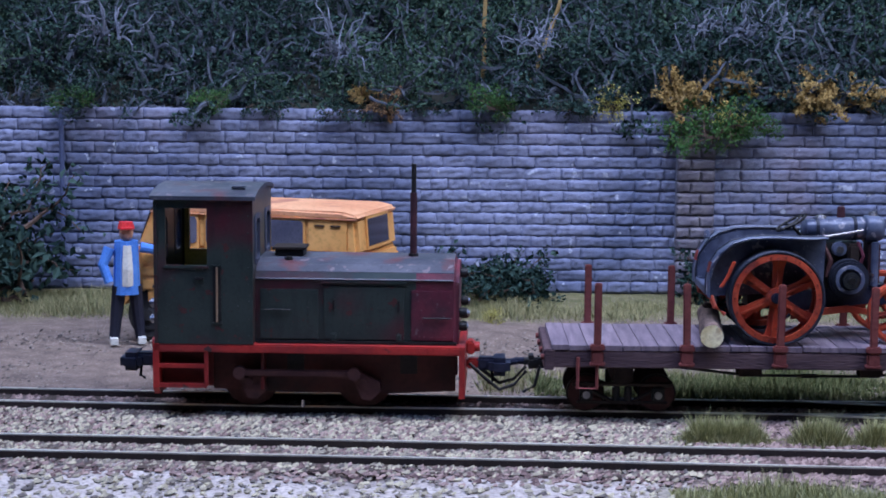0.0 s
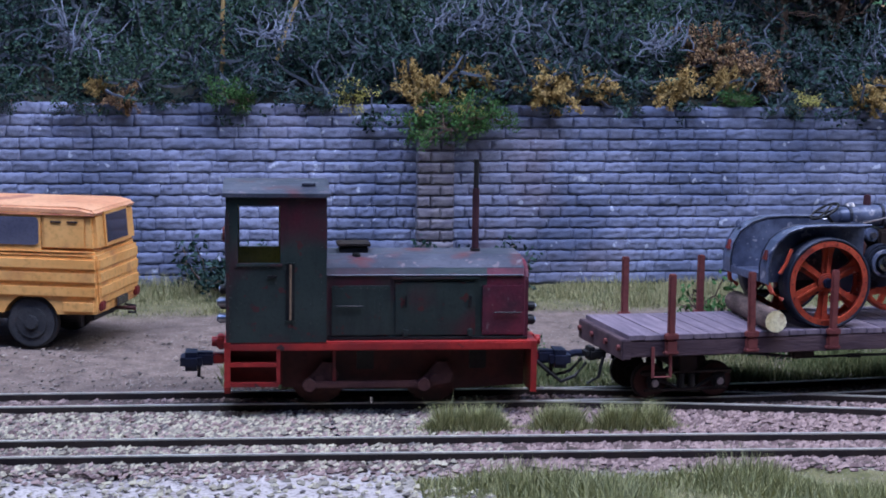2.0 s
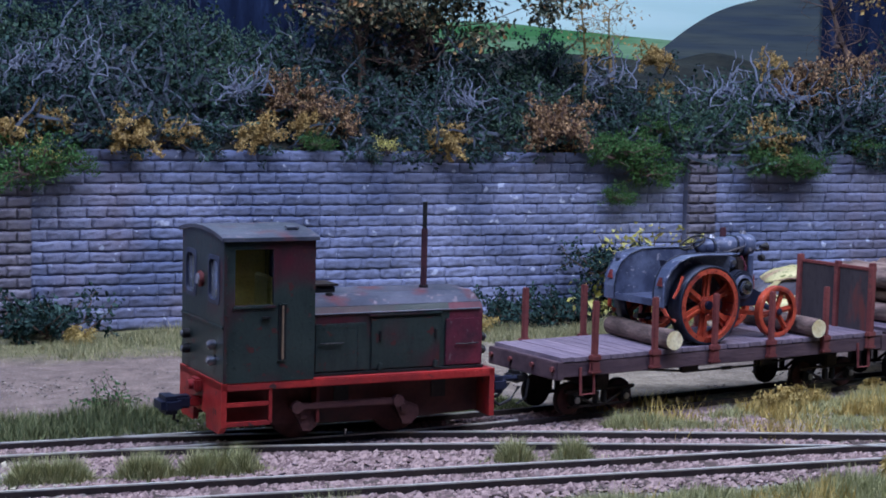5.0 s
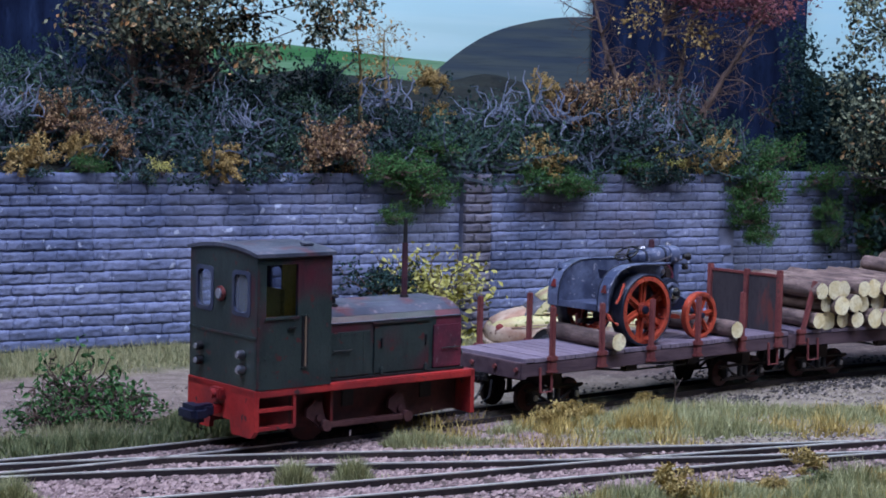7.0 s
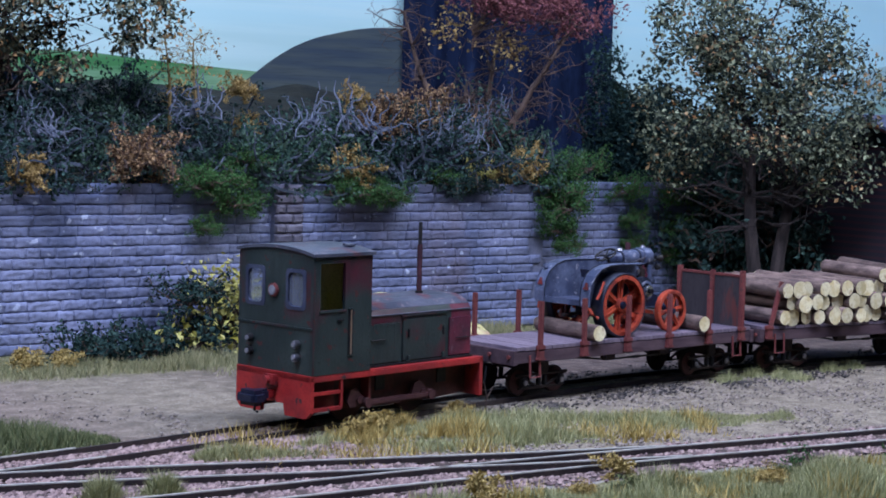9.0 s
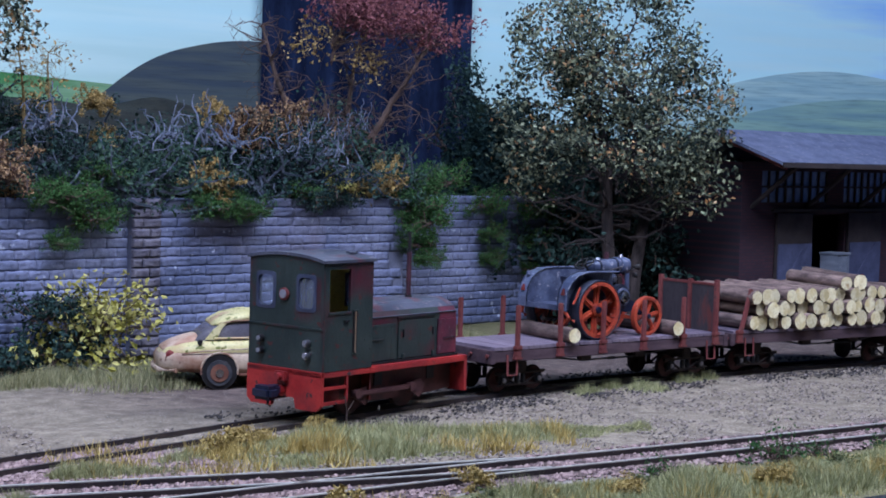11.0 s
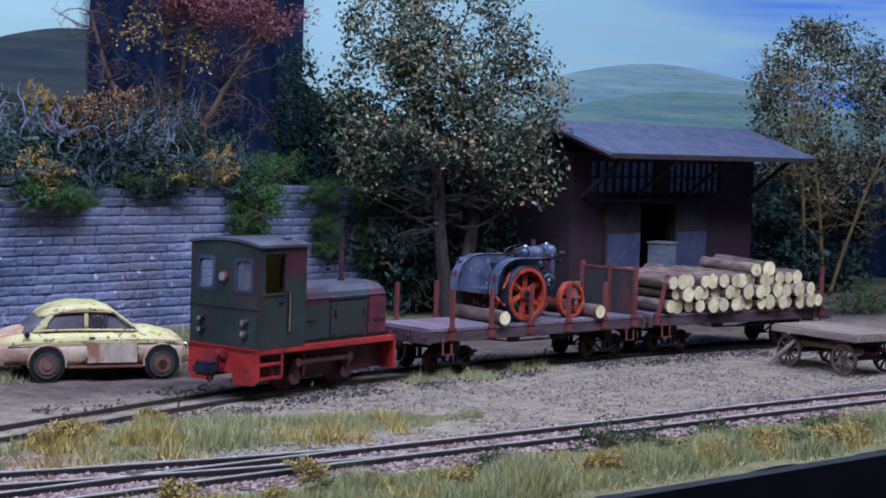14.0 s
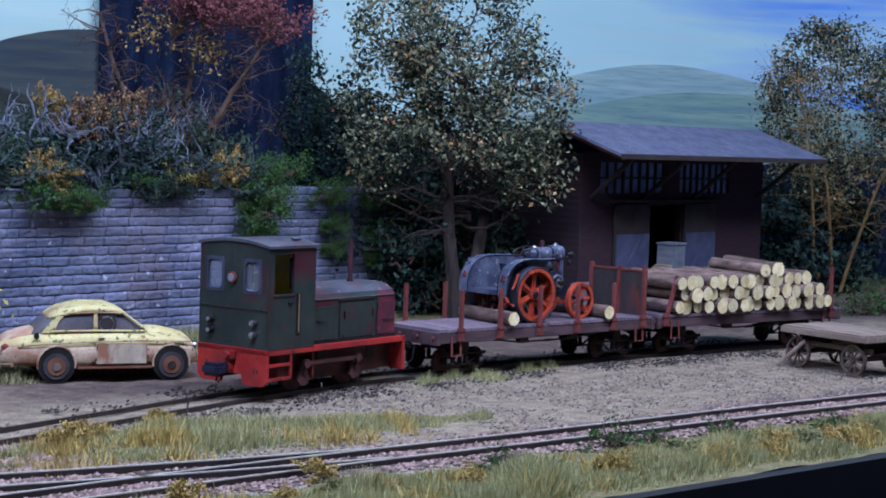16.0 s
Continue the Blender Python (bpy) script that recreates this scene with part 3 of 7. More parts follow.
def embankment():
    verts, faces = [], []
    xs, ys = np.linspace(-20, 26, 120), np.linspace(0, 1, 24)
    for x in xs:
        for r in ys:
            y = 30.15 + 9 * r
            z = WALL_TOP - 0.06 + 2.2 * r ** 0.8 + (0.35 * noise.noise(Vector((x * 0.5, y * 0.5, 2))) * min(1, r * 4))
            verts.append((x, y, z))
    n = len(ys)
    for i in range(len(xs) - 1):
        for j in range(n - 1):
            faces.append((i * n + j, (i + 1) * n + j, (i + 1) * n + j + 1, i * n + j + 1))
    ob = shared("embankment", cloud_mesh("embankment", verts, faces, "soil"))
    tagged(ob, "dark overgrown bank above the stone wall", "bank", kind="structure")


embankment()
wall_main = plain_wall("wall_main", -20, 25, WALL_Y, "grey rock-faced stone retaining wall in even courses")
wall_recess = plain_wall("wall_recess", 24.5, 35, 31.4, "stone retaining wall set back in shade")
part_return = tagged(part("wall_return", box(0.6, 2.2, WALL_TOP - 0.02, (24.68, 30.9, WALL_TOP / 2 - 0.02)), "mortar"), "short return of the stone wall", "wall", kind="structure")


def hall():
    for name, sx, sy, sz, at in (("hall_floor", 300, 300, 1, (10, 0, -48)), ("hall_ceiling", 300, 300, 1, (10, 0, 90)),
                                 ("hall_wall_back", 300, 1, 138, (10, 150, 21)), ("hall_wall_front", 300, 1, 138, (10, -150, 21)),
                                 ("hall_wall_left", 1, 300, 138, (-140, 0, 21)), ("hall_wall_right", 1, 300, 138, (160, 0, 21))):
        tagged(part(name, box(sx, sy, sz, at), "hallpaint"), "plain dim exhibition hall surface", "hall", kind="structure")


M["hallpaint"] = mat("plain_hall_paint", [(0.30, 0.32, 0.36), (0.34, 0.36, 0.40)], 0.05, 0.9, 0, 0.0)
hall()


# ---- tracks ----
def track(name, line, label, s0=0.0, s1=None, sleepers=True):
    xy, s = spline(line, 0.1)
    t = thing(name, label=label, category="track", kind="structure")
    d = np.gradient(xy, axis=0)
    d /= np.hypot(*d.T)[:, None]
    nrm = np.stack([-d[:, 1], d[:, 0]], 1)
    for side in (-1, 1):
        for pname, w, z0, z1, material in (("rail", 0.055, 0.015, 0.085, "rail"), ("railhead", 0.042, 0.085, 0.1, "railtop")):
            c = xy + nrm * side * 0.359
            yard = name == "track_train" and pname == "railhead"
            if yard:
                c = c[xy[:, 0] < 9.5]
            verts, faces = [], []
            for p, q in zip(c, nrm):
                for o, z in ((-w / 2, z0), (w / 2, z0), (w / 2, z1), (-w / 2, z1)):
                    verts.append((p[0] + q[0] * o, p[1] + q[1] * o, z))
            for i in range(len(c) - 1):
                for k in range(4):
                    a, b = i * 4 + k, i * 4 + (k + 1) % 4
                    faces.append((a, b, b + 4, a + 4))
            shared(pname, cloud_mesh(pname, verts, faces, material), t)
    if sleepers:
        bm = box(0.22, 1.45, 0.06, (0, 0, -0.012), 0.012)
        me = bpy.data.meshes.new("sleeper")
        bm.to_mesh(me)
        bm.free()
        me.materials.append(M["sleeper"])
        for k in range(4, len(xy) - 3, 6):
            if xy[k, 0] < -9 or xy[k, 0] > 36 or (name == "track_train" and xy[k, 0] > 8.5):
                continue
            shared("sleeper", me, t, (*xy[k], 0.0), (0, 0, math.degrees(math.atan2(d[k, 1], d[k, 0])) + random.uniform(-1.5, 1.5)))
    return t


track("track_front", LINE_FRONT, "narrow-gauge track of rusty rail with bright heads")
track("track_train", LINE_TRAIN, "narrow-gauge siding track under the train")
track("track_crossover", LINE_CROSS, "connecting track between the two lines")


# ---- the train ----
def wheel_part(name, parent, r, w, at, material="grime", n=20, label=""):
    bm = cyl(r, w, axis="y", n=n, bevel=0.01)
    for s in (-1, 1):
        cyl(r * 0.74, w * 0.3, (0, s * w * 0.42, 0), "y", n, bm=bm)
        cyl(r * 0.26, w * 0.6, (0, s * w * 0.6, 0), "y", 10, bm=bm)
    return part(name, bm, material, parent, label, at=at)


def locomotive():
    t = thing("locomotive", label="weathered dark green and red narrow-gauge diesel shunter", category="locomotive")
    L, W = 1.815, 0.80
    zf = 0.905
    # footplate and frame
    fp = part("footplate", box(2 * L, 2 * W, 0.10, (0, 0, zf - 0.05), 0.015), "red", t, "bright red footplate edge")
    # the near frame side has a darker brown-red than the far one
    part("side_frame", prism([(-1.15, 0.86), (-1.15, 0.33), (-0.2, 0.30), (0.9, 0.30), (1.7, 0.34), (1.7, 0.86)], 0.06, m=pose(0, -0.5, 0)), "darkframe", t, "dark brown-red frame side")
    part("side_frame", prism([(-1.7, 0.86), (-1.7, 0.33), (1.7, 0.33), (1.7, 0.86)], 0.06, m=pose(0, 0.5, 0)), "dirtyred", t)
    for x in (-0.18, 1.15):
        # black plate on the frame paints the shade of an opening
        part("frame_opening", box(0.2, 0.02, 0.24, (x, -0.535, 0.66), 0.005), "black", t)
    rear = [(-W, zf), (W, zf), (W, 0.38), (W - 0.1, 0.29), (0.27, 0.29), (0.23, 0.46), (-0.23, 0.46), (-0.27, 0.29), (-W + 0.1, 0.29), (-W, 0.38)]
    part("rear_beam", prism(rear, 0.07, m=pose(-L + 0.035, 0, 0.003, 0, 0, 90)), "red", t, "red buffer beam with cut corners")
    front = [(-W, zf), (W, zf), (W, 0.30), (-W, 0.30)]
    part("front_beam", prism(front, 0.07, m=pose(L - 0.035, 0, 0.003, 0, 0, 90)), "red", t, "red buffer beam")
    for side in (-1, 1):
        bm = box(0.58, 0.035, 0.045, (-L + 0.33, side * (W - 0.03), 0.645))
        box(0.58, 0.035, 0.05, (-L + 0.33, side * (W - 0.03), 0.41), bm=bm)
        box(0.045, 0.035, 0.5, (-L + 0.62, side * (W - 0.03), 0.66), bm=bm)
        box(0.58, 0.16, 0.03, (-L + 0.33, side * (W - 0.1), 0.63), bm=bm)
        box(0.58, 0.16, 0.03, (-L + 0.33, side * (W - 0.1), 0.4), bm=bm)
        part("step_backing", box(0.62, 0.03, 0.5, (-L + 0.36, side * (W - 0.24), 0.62)), "dirtyred", t)
        part("cab_steps", bm, "red", t, "red two-tread steps")
        bm = box(0.04, 0.2, 0.52, (-0.55, side * 0.6, 0.62))
        part("spring_hanger", bm, "dirtyred", t)
    for s in (-1, 1):
        bm = box(0.1, 0.24, 0.16, (s * (L + 0.05), 0, 0.78), 0.02)
        cyl(0.06, 0.12, (s * (L + 0.1), 0, 0.78), "x", 14, bm=bm)
        part("buffer", bm, "red", t)
        bm = box(0.16, 0.13, 0.12, (s * (L + 0.08), 0, 0.58), 0.02)
        part("coupler_mount", bm, "red", t)
        bm = box(0.24, 0.18, 0.16, (s * (L + 0.24), 0, 0.58), 0.03)
        box(0.26, 0.42, 0.22, (s * (L + 0.4), 0, 0.56), 0.06, bm=bm)
        part("coupler", bm, "navy", t, "navy-black knuckle coupler")
        if s > 0:
            part("coupling_link", tube([(L + 0.45, 0.05, 0.57), (L + 0.62, 0.07, 0.60), (L + 0.80, 0.0, 0.61)], 0.045, 8), "navy", t)
            for y in (-0.14, 0.14):
                part("brake_hose", tube([(L + 0.04, y, 0.60), (L + 0.22, y * 1.3, 0.44), (L + 0.40, y * 1.4, 0.30), (L + 0.58, y * 1.2, 0.36), (L + 0.72, y, 0.52)], 0.022, 7), "black", t, "drooping black hose")
        part("coupler_pin", tube([(s * (L + 0.3), 0, 0.54), (s * (L + 0.32), 0.02, 0.36), (s * (L + 0.26), 0.02, 0.33)], 0.02), "black", t)
    # cab
    cl, z0, hgt = 1.15, zf, 1.70
    xc = -L + 0.02
    for side in (-1, 1):
        part("cab_side", panel(cl, hgt, [(0.14, 0.92, 0.62, 1.58)], 0.05, (xc, side * (W - 0.03), z0)), "green", t, "dark green cab side with open window")
        # the slot is not sunk; its shade is a black strip on the side
        bm = box(0.095, 0.014, 0.66, (xc + 0.735, side * (W - 0.001), z0 + 0.585), 0.004)
        part("door_slot", bm, "black", t, "black strip for the shade in the handrail slot")
        for dz in (-0.335, 0.335):
            part("slot_lip", box(0.12, 0.022, 0.02, (xc + 0.735, side * W, z0 + 0.585 + dz), 0.005), "green", t)
        part("handrail", tube([(xc + 0.735, side * (W + 0.012), z0 + 0.265), (xc + 0.735, side * (W + 0.012), z0 + 0.905)], 0.013), "brass", t, "brass-coloured handrail")
        bm = box(0.52, 0.02, 0.03, (xc + 0.38, side * (W + 0.003), z0 + 0.9), 0.004)
        part("window_ledge", bm, "green", t)
        part("door_handle", box(0.11, 0.03, 0.03, (xc + 0.53, side * (W + 0.01), z0 + 0.77), 0.006), "black", t)
        spots = [(0.05, 0.10 + 0.14 * k) for k in range(12)] + [(0.12 + 0.09 * k, 0.87) for k in range(6)] + [(1.10, 0.10 + 0.2 * k) for k in range(8)] + [(0.13, 0.20), (0.13, 0.62), (0.13, 0.40), (0.97, 0.45)]
        for dx, dz in spots:
            part("rivet", cyl(0.010, 0.012, (xc + dx, side * (W - 0.002), z0 + dz), "y", 6), "green", t)
        part("cab_corner_strip", box(0.035, 0.018, hgt - 0.04, (xc + 0.02, side * (W - 0.003), z0 + hgt / 2), 0.004), "green", t)
    wins = [(0.12, 0.93, 0.50, 1.47), (0.99, 0.93, 1.37, 1.47)]

    for x, nm in ((xc + 0.025, "cab_rear"), (xc + cl - 0.025, "cab_front")):
        w2 = 2 * (W - 0.055)
        part(nm, panel(w2, hgt, wins, 0.05, (x, -w2 / 2, z0), (0, 0, 90)), "green", t, "dark green cab end with two windows")
        cap = [(-W + 0.055, 0)] + [((W - 0.055) * math.sin(radians(a)) / math.sin(radians(40)), 0.075 * (math.cos(radians(a)) - math.cos(radians(40))) / (1 - math.cos(radians(40)))) for a in range(-36, 37, 8)] + [(W - 0.055, 0)]
        part("end_gable", prism(cap, 0.05, m=pose(x, 0, z0 + hgt, 0, 0, 90)), "green", t)
        for h in wins:
            cy, cz = -w2 / 2 + (h[0] + h[2]) / 2, z0 + (h[1] + h[3]) / 2
            bm = bmesh.new()
            loops = []
            for grow, rad, dx in ((0.022, 0.07, -0.034), (0.022, 0.07, 0.034), (-0.030, 0.085, 0.040), (-0.030, 0.085, -0.040)):
                hw2, hh2 = (h[2] - h[0]) / 2 + grow, (h[3] - h[1]) / 2 + grow
                loop = []
                for qx, qz, a0 in ((1, 1, 0), (-1, 1, 90), (-1, -1, 180), (1, -1, 270)):
                    for a in range(0, 91, 18):
                        ang = radians(a0 + a)
                        loop.append(bm.verts.new((x + dx, cy + qx * (hw2 - rad) + rad * math.cos(ang), cz + qz * (hh2 - rad) + rad * math.sin(ang))))
                loops.append(loop)
            for la, lb in zip(loops, loops[1:] + loops[:1]):
                for k in range(len(la)):
                    j = (k + 1) % len(la)
                    bm.faces.new((la[k], la[j], lb[j], lb[k]))
            part("window_frame", bm, "winframe", t, "rounded blue-grey window frame")
            part("window_pane", box(0.012, h[2] - h[0] - 0.02, h[3] - h[1] - 0.02, (x, cy, cz)), "clear", t)
    part("waist_strip", box(0.03, 2 * W - 0.02, 0.035, (xc - 0.005, 0, z0 + 0.66), 0.006), "green", t)
    # roof
    arc = [((W + 0.035) * math.sin(radians(a)) / math.sin(radians(40)), 0.09 * (math.cos(radians(a)) - math.cos(radians(40))) / (1 - math.cos(radians(40)))) for a in range(-40, 41, 8)]
    out = [(x, z + 0.045) for x, z in arc] + [(x, z) for x, z in reversed(arc)]
    part("cab_roof", prism(out, cl + 0.07, m=pose(xc + cl / 2, 0, z0 + hgt - 0.02, 0, 0, 90)), "roofpaint", t, "curved grey cab roof")
    part("roof_vent", box(0.16, 0.12, 0.03, (xc + 0.95, -0.5, z0 + hgt + 0.11), 0.008, turn=(7, 0, 0)), "roofpaint", t)
    # cab inside
    part("cab_floor", box(cl - 0.1, 2 * W - 0.12, 0.03, (xc + cl / 2, 0, z0 + 0.02)), "cabin", t)
    w3 = 2 * W - 0.18
    part("cab_lining", panel(w3, hgt - 0.02, [(h[0] - 0.035, h[1], h[2] - 0.035, h[3]) for h in wins], 0.02, (xc + cl - 0.065, -w3 / 2, z0), (0, 0, 90)), "cabin", t, "olive yellow lining")
    part("cab_lining", panel(cl - 0.16, hgt - 0.02, [(0.06, 0.92, 0.54, 1.58)], 0.02, (xc + 0.08, W - 0.075, z0)), "cabin", t)
    bm = box(0.34, 0.5, 0.06, (xc + 0.62, 0.05, z0 + 0.75), 0.02)
    box(0.06, 0.5, 0.42, (xc + 0.8, 0.05, z0 + 0.98), 0.02, bm=bm)
    box(0.2, 0.3, 0.74, (xc + 0.65, 0.05, z0 + 0.37), bm=bm)
    part("seat", bm, "cabin", t)
    # hood
    hx0, hx1, hw, hz = xc + cl + 0.004, L - 0.08, 0.64, zf + 0.745
    prof = [(-hw, zf), (-hw, hz), (-hw + 0.05, hz + 0.09), (-hw + 0.18, hz + 0.165), (-0.3, hz + 0.21), (0.3, hz + 0.21), (hw - 0.18, hz + 0.165), (hw - 0.05, hz + 0.09), (hw, hz), (hw, zf)]
    bm = prism(prof, hx1 - hx0 - 0.5, m=pose((hx0 + hx1 - 0.5) / 2, 0, 0, 0, 0, 90))
    part("hood", bm, "green", t, "dark green engine hood with patchy top")
    bm = prism(prof, 0.5, m=pose(hx1 - 0.25, 0, 0, 0, 0, 90))
    es = [e for e in bm.edges if all(v.co.x > hx1 - 0.01 for v in e.verts) and max(v.co.z for v in e.verts) > zf + 0.1]
    bmesh.ops.bevel(bm, geom=es, offset=0.06, segments=3, affect="EDGES", clamp_overlap=True)
    part("hood_nose", bm, "maroon", t, "maroon nose end of the hood")
    part("hood_top_skin", prism([(x, z + 0.006) for x, z in prof[2:8]] + [(x, z - 0.004) for x, z in reversed(prof[2:8])], hx1 - hx0 - 0.06, m=pose((hx0 + hx1) / 2 - 0.03, 0, 0, 0, 0, 90)), "roofpaint", t, "grey worn hood top")
    for side in (-1, 1):
        for x0, x1, za, zb in ((hx0 + 0.06, hx0 + 0.74, 0.05, 0.64), (hx0 + 0.80, hx0 + 1.74, 0.05, 0.68), (hx0 + 1.82, hx1 - 0.06, 0.05, 0.64)):
            part("hood_door", box(x1 - x0, 0.025, zb - za, ((x0 + x1) / 2, side * (hw + 0.008), zf + (za + zb) / 2), 0.008), "green" if x0 < hx0 + 1.8 else "maroon", t)
        part("drip_rail", box(1.0, 0.04, 0.025, (hx0 + 1.27, side * (hw + 0.015), hz - 0.02), 0.005), "green", t)
        for x in (hx0 + 0.92, hx0 + 1.68):
            part("latch", box(0.025, 0.03, 0.13, (x, side * (hw + 0.03), zf + 0.46), 0.006), "black", t)
            part("hinge", box(0.06, 0.04, 0.10, (x, side * (hw + 0.03), zf + 0.08), 0.012), "green", t)
        part("grab_rail", tube([(hx0 + 0.12, side * (hw + 0.04), zf + 0.4), (hx0 + 0.42, side * (hw + 0.04), zf + 0.4)], 0.009), "black", t)
        part("grab_rail", tube([(hx1 - 0.42, side * (hw + 0.04), zf + 0.32), (hx1 - 0.1, side * (hw + 0.04), zf + 0.32)], 0.009), "black", t)
        for k in range(9):
            part("rivet", cyl(0.010, 0.014, (hx0 + 0.10 + 0.075 * k, side * (hw + 0.021), zf + 0.60), "y", 6), "green", t)
        for k in range(7):
            part("rivet", cyl(0.010, 0.014, (hx0 + 0.62, side * (hw + 0.021), zf + 0.10 + 0.08 * k), "y", 6), "green", t)
        for k in range(6):
            part("rivet", cyl(0.010, 0.014, (hx1 - 0.48 + 0.08 * k, side * (hw + 0.021), zf + 0.09), "y", 6), "maroon", t)
        part("hood_foot_rail", box(hx1 - hx0 - 0.04, 0.05, 0.035, ((hx0 + hx1) / 2, side * (hw + 0.02), zf + 0.018), 0.008), "black", t, "dark piano hinge along the hood")
        part("hood_edge_strip", tube([(hx0 + 0.02, side * (hw + 0.006), hz + 0.012), (hx1 - 0.07, side * (hw + 0.006), hz + 0.012)], 0.013), "roofpaint", t)
    part("hood_vent", box(0.34, 0.36, 0.09, (-0.3, 0, hz + 0.25), 0.015), "black", t, "black vent box")
    part("vent_lid", box(0.40, 0.42, 0.03, (-0.3, 0, hz + 0.31), 0.008), "grime", t)
    part("filler_cap", cyl(0.05, 0.05, (-0.28, -0.34, hz + 0.21), n=12, bevel=0.012), "black", t)
    part("stack_base", cyl(0.06, 0.06, (1.17, 0, hz + 0.22), n=14), "black", t)
    st = part("exhaust_pipe", cyl(0.042, 0.75, (1.17, 0, hz + 0.6), n=14), "stackpaint", t, "thin sooty maroon exhaust pipe")
    part("stack_top", cyl(0.030, 0.36, (1.17, 0, hz + 1.14), n=14), "black", t)
    # lamps
    lamps = [(-1, y, z) for y in (-0.50, 0.50) for z in (zf + 0.24, zf + 0.43)] + [(1, y, z) for y in (-0.46, 0.46) for z in (zf + 0.2, zf + 0.36)]
    for s, y, z in lamps:
        x = xc if s < 0 else hx1
        ob = part("lamp", cyl(0.06, 0.09, (x + s * 0.045, y, z), "x", 16, bevel=0.01), "dullchrome" if y < 0 and s < 0 else "black", t)
        part("lens", cyl(0.040, 0.02, (x + s * 0.098, y, z), "x", 16, bevel=0.006), "lens", ob)
    ob = part("centre_lamp", cyl(0.1, 0.05, (xc - 0.025, 0.02, zf + 1.16), "x", 20, bevel=0.012), "stake", t, "red-ringed centre lamp")
    part("lens", cyl(0.072, 0.02, (xc - 0.055, 0.02, zf + 1.16), "x", 18, bevel=0.008), "lens", ob)
    bm = cyl(0.06, 0.09, (hx1 + 0.045, 0, hz + 0.02), "x", 16, bevel=0.01)
    part("front_lamp", bm, "black", t)
    # running gear
    wheels, rods = [], []
    for x in (-0.72, 0.62):
        for side in (-1, 1):
            w = part("wheel", cyl(0.34, 0.1, axis="y", n=28, bevel=0.015), "darkframe", t, at=(x, side * 0.36, 0.45))
            bm = cyl(0.16, 0.03, (0, side * 0.06, 0), "y", 16)
            cyl(0.07, 0.08, (0, side * 0.08, 0), "y", 12, bm=bm)
            part("hub", bm, "grime", w)
            cr = prism([(-0.05, 0.19), (0.05, 0.19), (0.09, 0.02), (0.15, -0.13), (0.08, -0.22), (-0.08, -0.22), (-0.15, -0.13), (-0.09, 0.02)], 0.05, m=pose(0, side * 0.27, 0))
            cyl(0.05, 0.3, (0, side * 0.17, 0), "y", 12, bm=cr)
            part("crank", cr, "rodrust", w, "rusty crank web")
            wheels.append(w)
    for side in (-1, 1):
        bm = box(1.36, 0.045, 0.085, (0, 0, 0), 0.015)
        for x in (-0.67, 0.67):
            cyl(0.075, 0.08, (x, 0, 0), "y", 14, bm=bm)
        rods.append(part("coupling_rod", bm, "rodrust", t, "long rusty side rod", at=(-0.05, side * 0.70, 0.52)))
    part("gear_box", box(1.9, 0.56, 0.36, (0, 0, 0.56), 0.03), "grime", t)
    part("axle_tie", tube([(-0.1, -0.5, 0.2), (-0.1, -0.5, 0.06 + 0.06)], 0.02), "chrome", t)
    return t, wheels, rods


M["clear"] = bpy.data.materials.new("clear_glazing")
M["clear"].use_nodes = True
_b = M["clear"].node_tree.nodes["Principled BSDF"]
_b.inputs["Transmission Weight"].default_value, _b.inputs["Roughness"].default_value, _b.inputs["IOR"].default_value = 0.8, 0.08, 1.05
_b.inputs["Base Color"].default_value = (0.45, 0.50, 0.60, 1)

DECK = 0.955


def bogie(t, x, wheels):
    for side in (-1, 1):
        y = side * 0.52
        bm = tube([(x - 0.58, y, 0.455), (x + 0.58, y, 0.455)], 0.028, 6)
        tube([(x - 0.58, y, 0.45), (x - 0.42, y, 0.41), (x - 0.12, y, 0.25), (x + 0.12, y, 0.25), (x + 0.42, y, 0.41), (x + 0.58, y, 0.45)], 0.024, 6, bm)
        part("bogie_frame", bm, "grime", t, "bent bar side frame")
        part("bogie_tie", box(1.06, 0.05, 0.03, (x, y, 0.235), 0.006), "grime", t)
        for dx in (-0.42, 0.42):
            part("axle_box", box(0.15, 0.10, 0.17, (x + dx, y, 0.335), 0.02), "black", t)
            part("axle_cap", cyl(0.045, 0.03, (x + dx, y + side * 0.06, 0.33), "y", 12, bevel=0.008), "dullchrome", t)
            wh = wheel_part("wheel", t, 0.225, 0.08, (x + dx, side * 0.365, 0.325))
            part("wheel_rim", cyl(0.205, 0.012, (0, side * 0.043, 0), "y", 24, bevel=0.004), "rodrust", wh)
            wheels.append(wh)
        for dx in (-0.07, 0.07):
            part("spring", cyl(0.045, 0.17, (x + dx, y, 0.345), n=10, bevel=0.01), "black", t)
    part("bolster", box(0.24, 1.16, 0.2, (x, 0, 0.57), 0.02), "grime", t)


